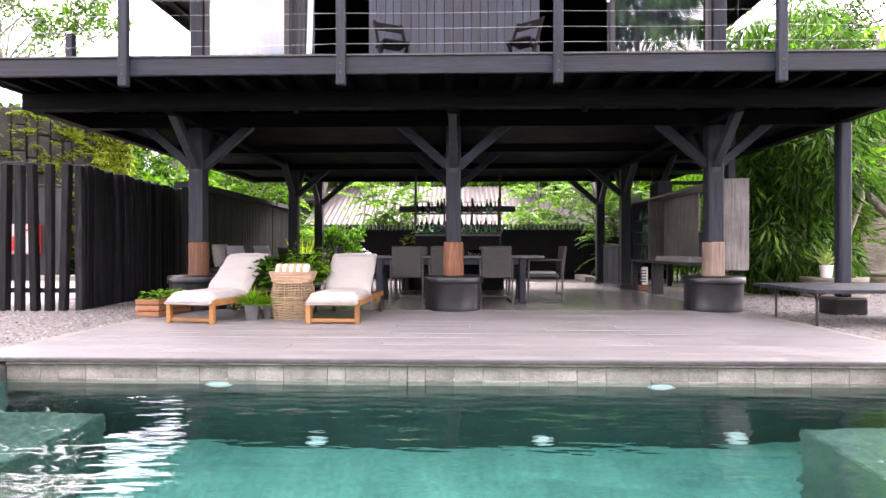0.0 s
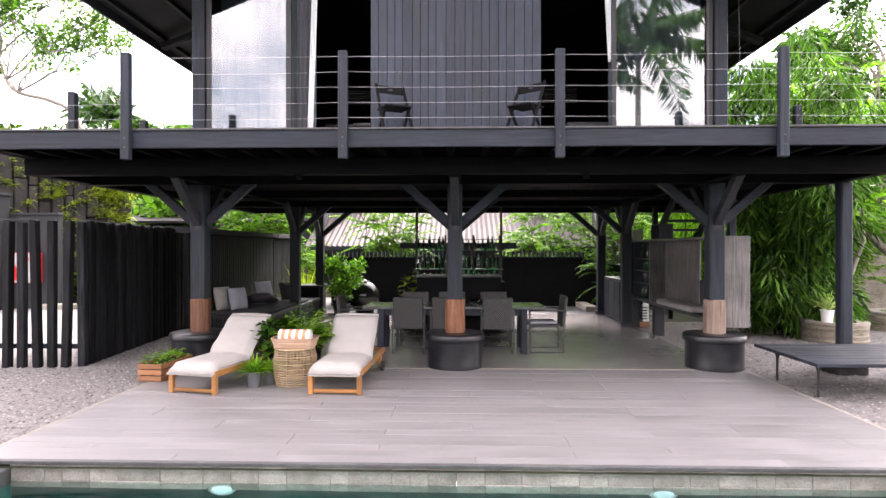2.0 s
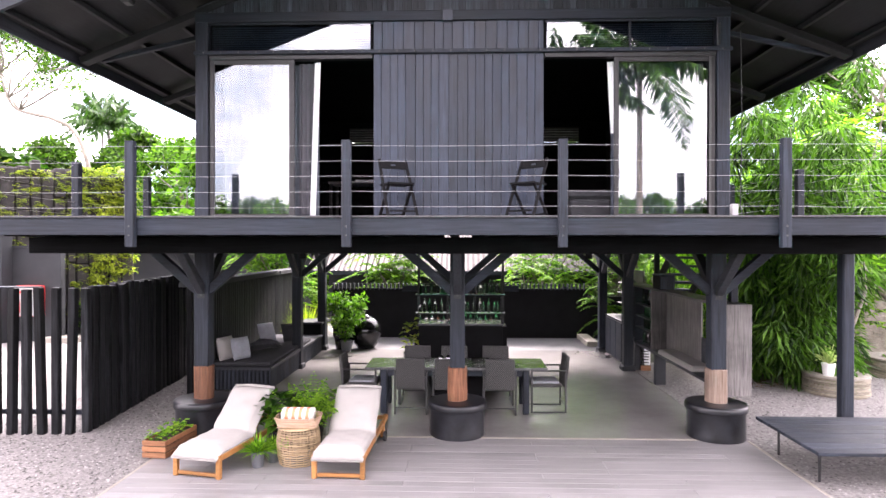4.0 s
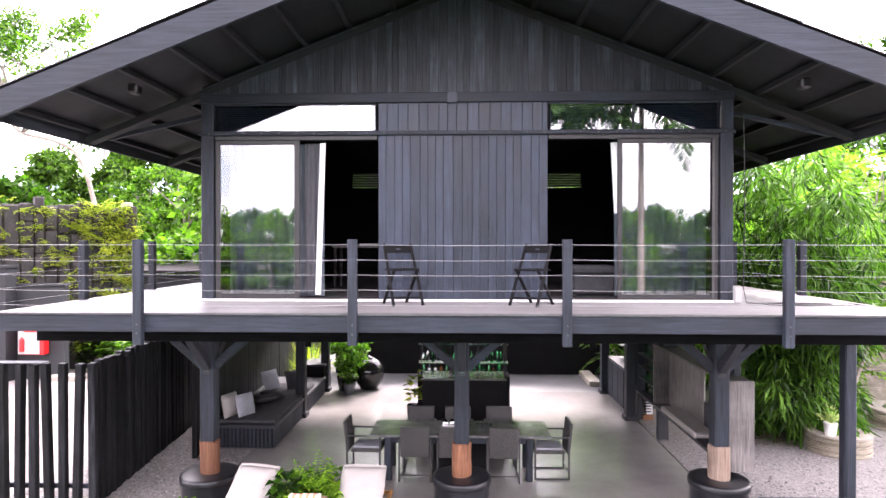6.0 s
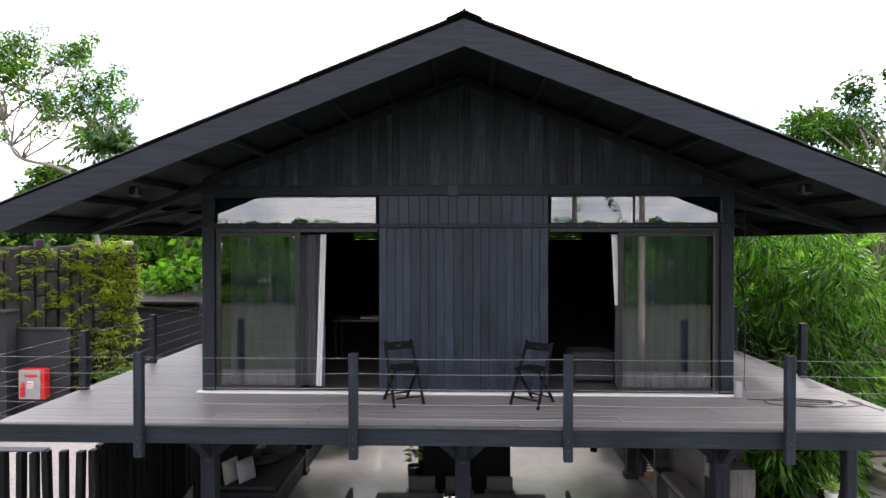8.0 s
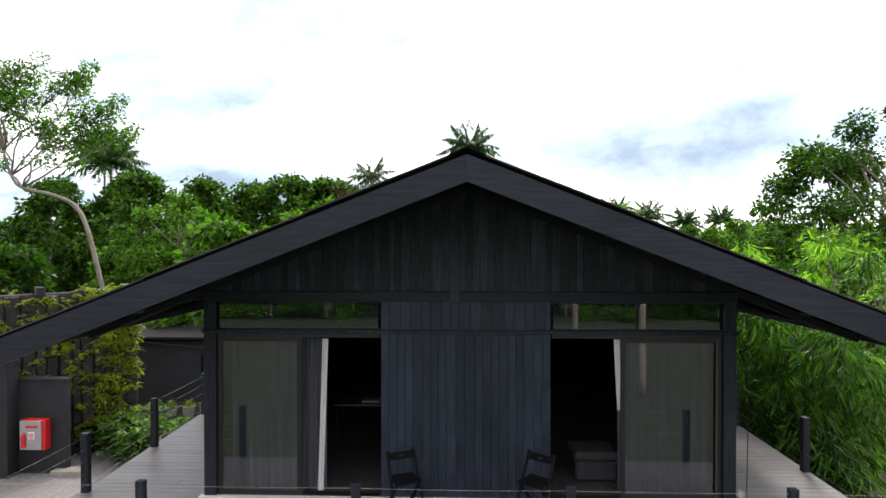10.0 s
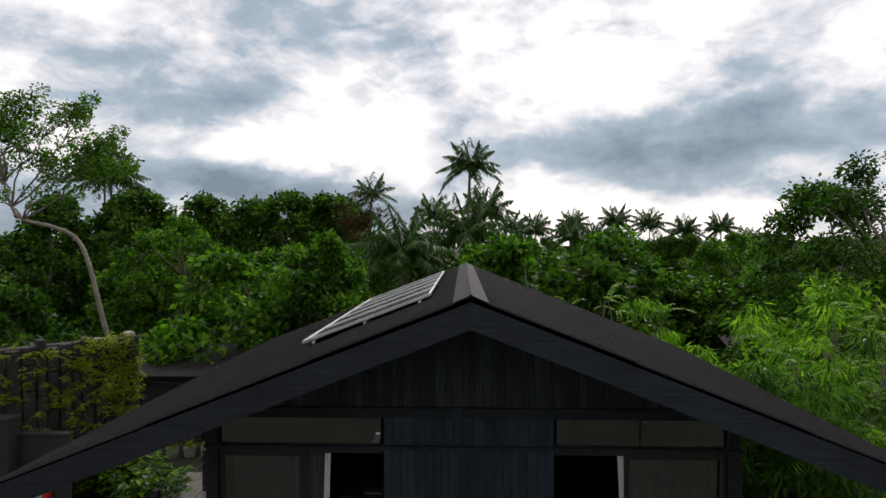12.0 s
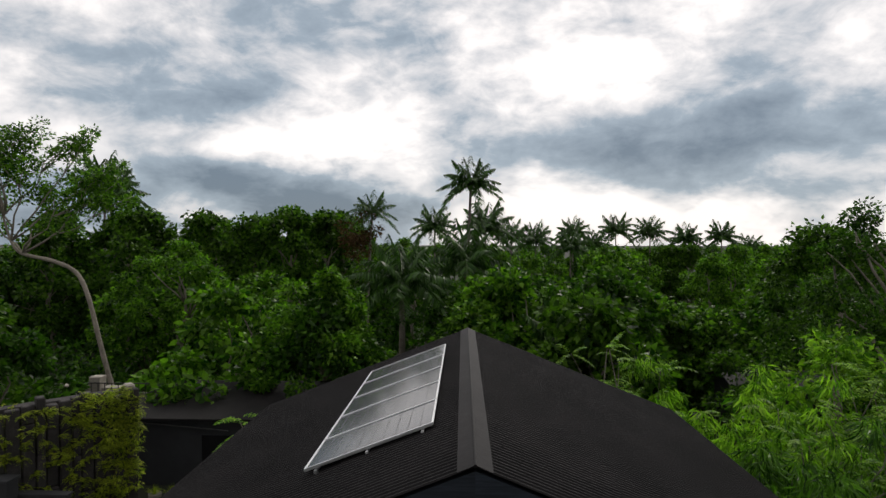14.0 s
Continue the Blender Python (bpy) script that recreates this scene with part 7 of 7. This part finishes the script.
# ---- trees ----
def sparse_tall_tree():
    """Leaning tree with a curved pale trunk and an open crown."""
    rs = np.random.RandomState(5)
    t = thing("tall_tree", (0, 0, 0), "tall leaning tree with a curved pale trunk and open crown", "tree")
    g = Geo()
    main = [(2.9, 0, -0.1), (2.45, 0, 2.2), (1.75, 0.1, 4.6), (1.15, 0.1, 7.0), (0.55, 0.1, 8.2), (-0.5, 0, 8.75), (-1.9, -0.1, 9.1), (-2.45, -0.1, 9.7), (-2.9, 0, 10.9), (-3.1, 0, 12.2)]
    bole, girth = [], [0.14, 0.125, 0.115, 0.105, 0.10, 0.092, 0.082, 0.065, 0.045, 0.025]
    radii = []
    for i in range(len(main) - 1):
        p0, p1, p2, p3 = (Vector(main[min(max(i + k, 0), len(main) - 1)]) for k in (-1, 0, 1, 2))
        for k in range(5):
            q = k / 5
            bole.append(0.5 * (2 * p1 + (p2 - p0) * q + (2 * p0 - 5 * p1 + 4 * p2 - p3) * q * q + (3 * p1 - p0 - 3 * p2 + p3) * q ** 3))
            radii.append((girth[i] * (1 - q) + girth[i + 1] * q) * (1 + 0.06 * math.sin(i * 5 + k * 2.1)))
    g.tube(bole + [main[-1]], radii + [0.03], 9)
    ends = []
    for b, tips in ((6, ((-4.2, 0.6, 11.5), (-1.2, 0.8, 12.0), (0.6, -0.2, 11.6), (2.5, 0.2, 12.5), (3.1, 0.1, 11.6))), (7, ((-1.4, -0.4, 13.4), (-3.8, 0.3, 13.6), (1.6, 0.2, 13.0), (0.8, 0.2, 14.3))), (8, ((-2.2, 0.4, 14.4), (-4.0, -0.4, 14.2), (-0.6, 0.3, 14.0), (-3.0, 0.2, 14.9)))):
        for tip in tips:
            pts = limb(g, main[b], tip, 0.05, 0.014, 0.22, rs, 7)
            ends += [tuple(p) for p in pts[3:]]
            for _ in range(3):
                q = Vector(tip) + Vector((rs.normal() * 0.8, rs.normal() * 0.6, rs.uniform(-0.1, 0.7)))
                ends += [tuple(p) for p in limb(g, pts[4], q, 0.03, 0.01, 0.1, rs, 4)[2:]]
    part("trunk", g, BARK, t, smooth=True)
    v, f = leaf_cloud(rs, ends, 0.46, 12500, 0.17, 0.085, 0.1)
    part("crown", cloud_mesh("crown", LEAF_MID, v, f), LEAF_MID, t)
    t.location = (-19.2, 28.5, 0)


sparse_tall_tree()
tree((-18.6, 39.0, 0), 10.6, 3.6, 11000, LEAF_MID, 11, 0.26, 0.14, 46, 0.5, 0.72, "slim pale-trunked tree with a light green crown", forks=12, trunk=0.2)
big = tree((-6.9, 28.4, 0), 9.6, 3.2, 14000, LEAF_MID, 12, 0.27, 0.14, 70, 0.12, 0.62, "broad-leaved tree with glossy mid-green leaves")
dark = tree((-17.6, 22.3, -2.4), 9.6, 3.6, 14000, LEAF_DARK, 13, 0.29, 0.15, 66, 0.12, 0.68, "dense dark green broad-leaved tree")
airy = tree((14.6, 25.0, 0), 11.4, 4.4, 22000, LEAF_FOREST, 14, 0.20, 0.11, 90, 0.12, 0.75, "large airy tree with fresh leaf tips")
tree((15.6, 22.3, 0), 13.4, 2.9, 6500, LEAF_DARK, 15, 0.16, 0.08, 26, 0.5, 0.7, "tall open tree at the garden's edge", forks=20)
tree((11.6, 20.5, 0), 7.4, 2.6, 7000, LEAF_BRIGHT, 16, 0.26, 0.10, 30, 0.2, 0.85, "young fresh green tree behind the bamboo")
feather_bush((8.7, 14.6, 0), 2.3, 6.3, 330, 1, LEAF_BRIGHT, "tall ferny bright green tree with feather leaves", 0.05, 1.1, "feather_leaf_tree", "tree")
feather_bush((10.6, 16.6, 0), 2.6, 6.6, 300, 2, LEAF_BRIGHT, "spreading ferny green tree with feather leaves", 0.05, 1.2, "feather_leaf_tree", "tree")
feather_bush((5.2, 20.3, 0), 2.6, 6.9, 300, 3, LEAF_BRIGHT, "ferny bright green tree behind the house", 0.05, 1.2, "feather_leaf_tree", "tree")
feather_bush((2.7, 21.2, 0), 2.2, 4.0, 180, 4, LEAF_BRIGHT, "low feathery bright green tree behind the fence", 0.07, 1.3, "feather_leaf_tree", "tree")
feather_bush((-2.6, 21.0, 0), 2.0, 3.8, 160, 5, LEAF_BRIGHT, "low feathery bright green tree behind the fence", 0.07, 1.3, "feather_leaf_tree", "tree")
feather_bush((-6.0, 19.0, 0), 1.8, 4.6, 240, 6, LEAF_BRIGHT, "feathery bright green tree beside the path", 0.07, 1.2, "feather_leaf_tree", "tree")
feather_bush((4.3, 17.0, 0), 0.8, 2.4, 80, 7, LEAF_MID, "green shrub at the fence's end", 0.045, 0.7)

feather_bush((6.2, 19.2, 0), 1.9, 4.6, 120, 8, LEAF_BRIGHT, "bright feathery tree behind the open stairs", 0.07, 1.2, "feather_leaf_tree", "tree")
palm((0.07, 52.6, 0), 14.6, 26, 3.0, 1, "tall lone coconut palm above the forest", lean=(0.4, 0), trunk_r=0.16, blade=0.045)
palm((-8.6, 53.0, 0), 12.2, 18, 2.6, 2, "coconut palm wrapped in brown vines", lean=(0.5, 0))
rs_ = np.random.RandomState(3)
v_, f_ = leaf_cloud(rs_, [(-9.2 + rs_.normal() * 0.8, 52.2, 10.2 + rs_.normal() * 0.9) for _ in range(14)], 0.9, 1600, 0.25, 0.12, 0.6)
tagged(new("vine_mass", cloud_mesh("vine_mass", LEAF_DRY, v_, f_)), "brown dry vines hanging on a palm", "vines", kind="stuff")
palm((-3.6, 34.0, 0), 7.5, 24, 3.4, 3, "coconut palm with long arching fronds", pairs=44, trunk_r=0.2)
palm((0.0, 38.0, 0), 8.4, 22, 3.6, 4, "coconut palm with upright young fronds", pairs=44, trunk_r=0.2)
palm((4.6, 30.0, 0), 4.6, 16, 3.6, 5, "short palm half hidden by trees", pairs=40)
far_palm = palm((18.4, 104, -5.6), 16.4, 24, 4.0, 6, "distant coconut palm above the forest", pairs=28, blade=0.048)
FAR = ((10.7, 92, 9.7, 20), (15.2, 88, 8.6, 40), (24.6, 100, 11.2, 75), (31.3, 104, 10.9, 130), (37.2, 104, 9.8, 160), (43.2, 104, 10.2, 210), (-3.9, 80, 11.4, 250), (51.1, 112, 8.0, 290), (7.5, 98, 10.1, 100), (-29.3, 118, 11.9, 330), (-24.9, 120, 11.9, 15), (23.5, 112, 8.9, 310), (2.0, 60, 10.9, 60),
       (-36, 60, 15.5, 60), (-33, 56, 14.0, 190))
for x, y, z, a in FAR:
    copy_thing(far_palm, pose(x, y, z - 16.4, 0, 0, a))

# woods: copies of three forest trees, turned and sunk by turns
woods = tree((-12, 60, 0), 13.5, 4.2, 8000, LEAF_FOREST, 17, 0.42, 0.24, 64, 0.15, 0.95, "dense dark green forest tree")
tall = tree((-18.5, 62, 0), 14.3, 4.6, 9000, LEAF_MID, 18, 0.42, 0.24, 64, 0.2, 0.95, "tall rounded green forest tree")
grove = tree((10.5, 44, 0), 10.0, 3.5, 8000, LEAF_MID, 19, 0.32, 0.19, 60, 0.12, 0.75, "rounded deep green forest tree")
thicket = tree((-4.0, 46, 0), 9.4, 3.3, 8000, LEAF_DARK, 20, 0.32, 0.19, 60, 0.1, 0.75, "low dark green forest tree")
rw = random.Random(101)
kinds = (grove, thicket, woods)
for i in range(150):
    if i < 46:
        x, y = rw.uniform(-27, 24), rw.uniform(27, 48)
    else:
        x, y = rw.uniform(-60, 70), rw.uniform(48, 118) if i < 120 else rw.uniform(112, 126)
    if abs(x + 3.6) < 2.6 and y < 40 or abs(x + 18.5) < 2.5 and y < 42 or (x > 9 and x < 16 and y < 33) or (-0.53 < x / y < -0.42 and y < 40) or (-0.66 < x / y < -0.53 and y < 29):
        continue
    k = (grove, thicket, woods, grove, tall)[rw.randrange(5)]
    top = 10.0 if k is grove else 9.4 if k is thicket else 14.3 if k is tall else 13.5
    want = rw.uniform(5.6, 8.2) if y < 48 else 9.4 - 0.006 * y + rw.uniform(-1.2, 0.2) if x > 2 else rw.uniform(7.6, 10.2) if x > -14 else rw.uniform(10, 14)
    copy_thing(k, pose(x, y, min(0.0, want - top * 0.9), 0, 0, rw.uniform(0, 360)))

for i, (x, y) in enumerate(((-27, 50), (-23, 53), (-19.5, 55), (-15.5, 53), (-31, 55), (-35, 51), (-12.5, 56))):
    copy_thing(woods, pose(x, y, -0.25 * (i % 3), 0, 0, 50 * i))

# understorey, one leafy sheet between the trunks
cu, ru = [], []
for _ in range(700):
    x, y = rw.uniform(-34, 32), rw.uniform(21, 70)
    if -14.5 < x < 7 and y < 27.5 or (9.5 < x < 15.5 and 27 < y < 32) or (-18 < x < -12 and y < 27):
        continue
    cu.append((x, y, rw.uniform(0.3, 2.6)))
    ru.append(rw.uniform(0.8, 1.6))
v_, f_ = leaf_cloud(rs_, cu, ru, 26000, 0.45, 0.2, 0.5)
tagged(new("undergrowth", cloud_mesh("undergrowth", LEAF_DARK, v_, f_)), "dark green undergrowth between the trees", "undergrowth", kind="stuff")

# trees behind the pool, seen only in the glass
for i in range(30):
    copy_thing(kinds[i % 2], pose(-38 + i * 2.6, -36 - (i * 7 % 5), (-1.9, -1.3)[i % 2] - (i % 3) * 0.2, 0, 0, i * 47))
palm((7.6, -10.0, 0), 10.6, 20, 4.2, 9, "coconut palm beyond the pool", pairs=46)
# added out of view, to keep bright sky out of the right transom
palm((4.9, -11.0, 0), 9.7, 20, 3.6, 10, "added coconut palm that dims the right transom's reflection", pairs=40)
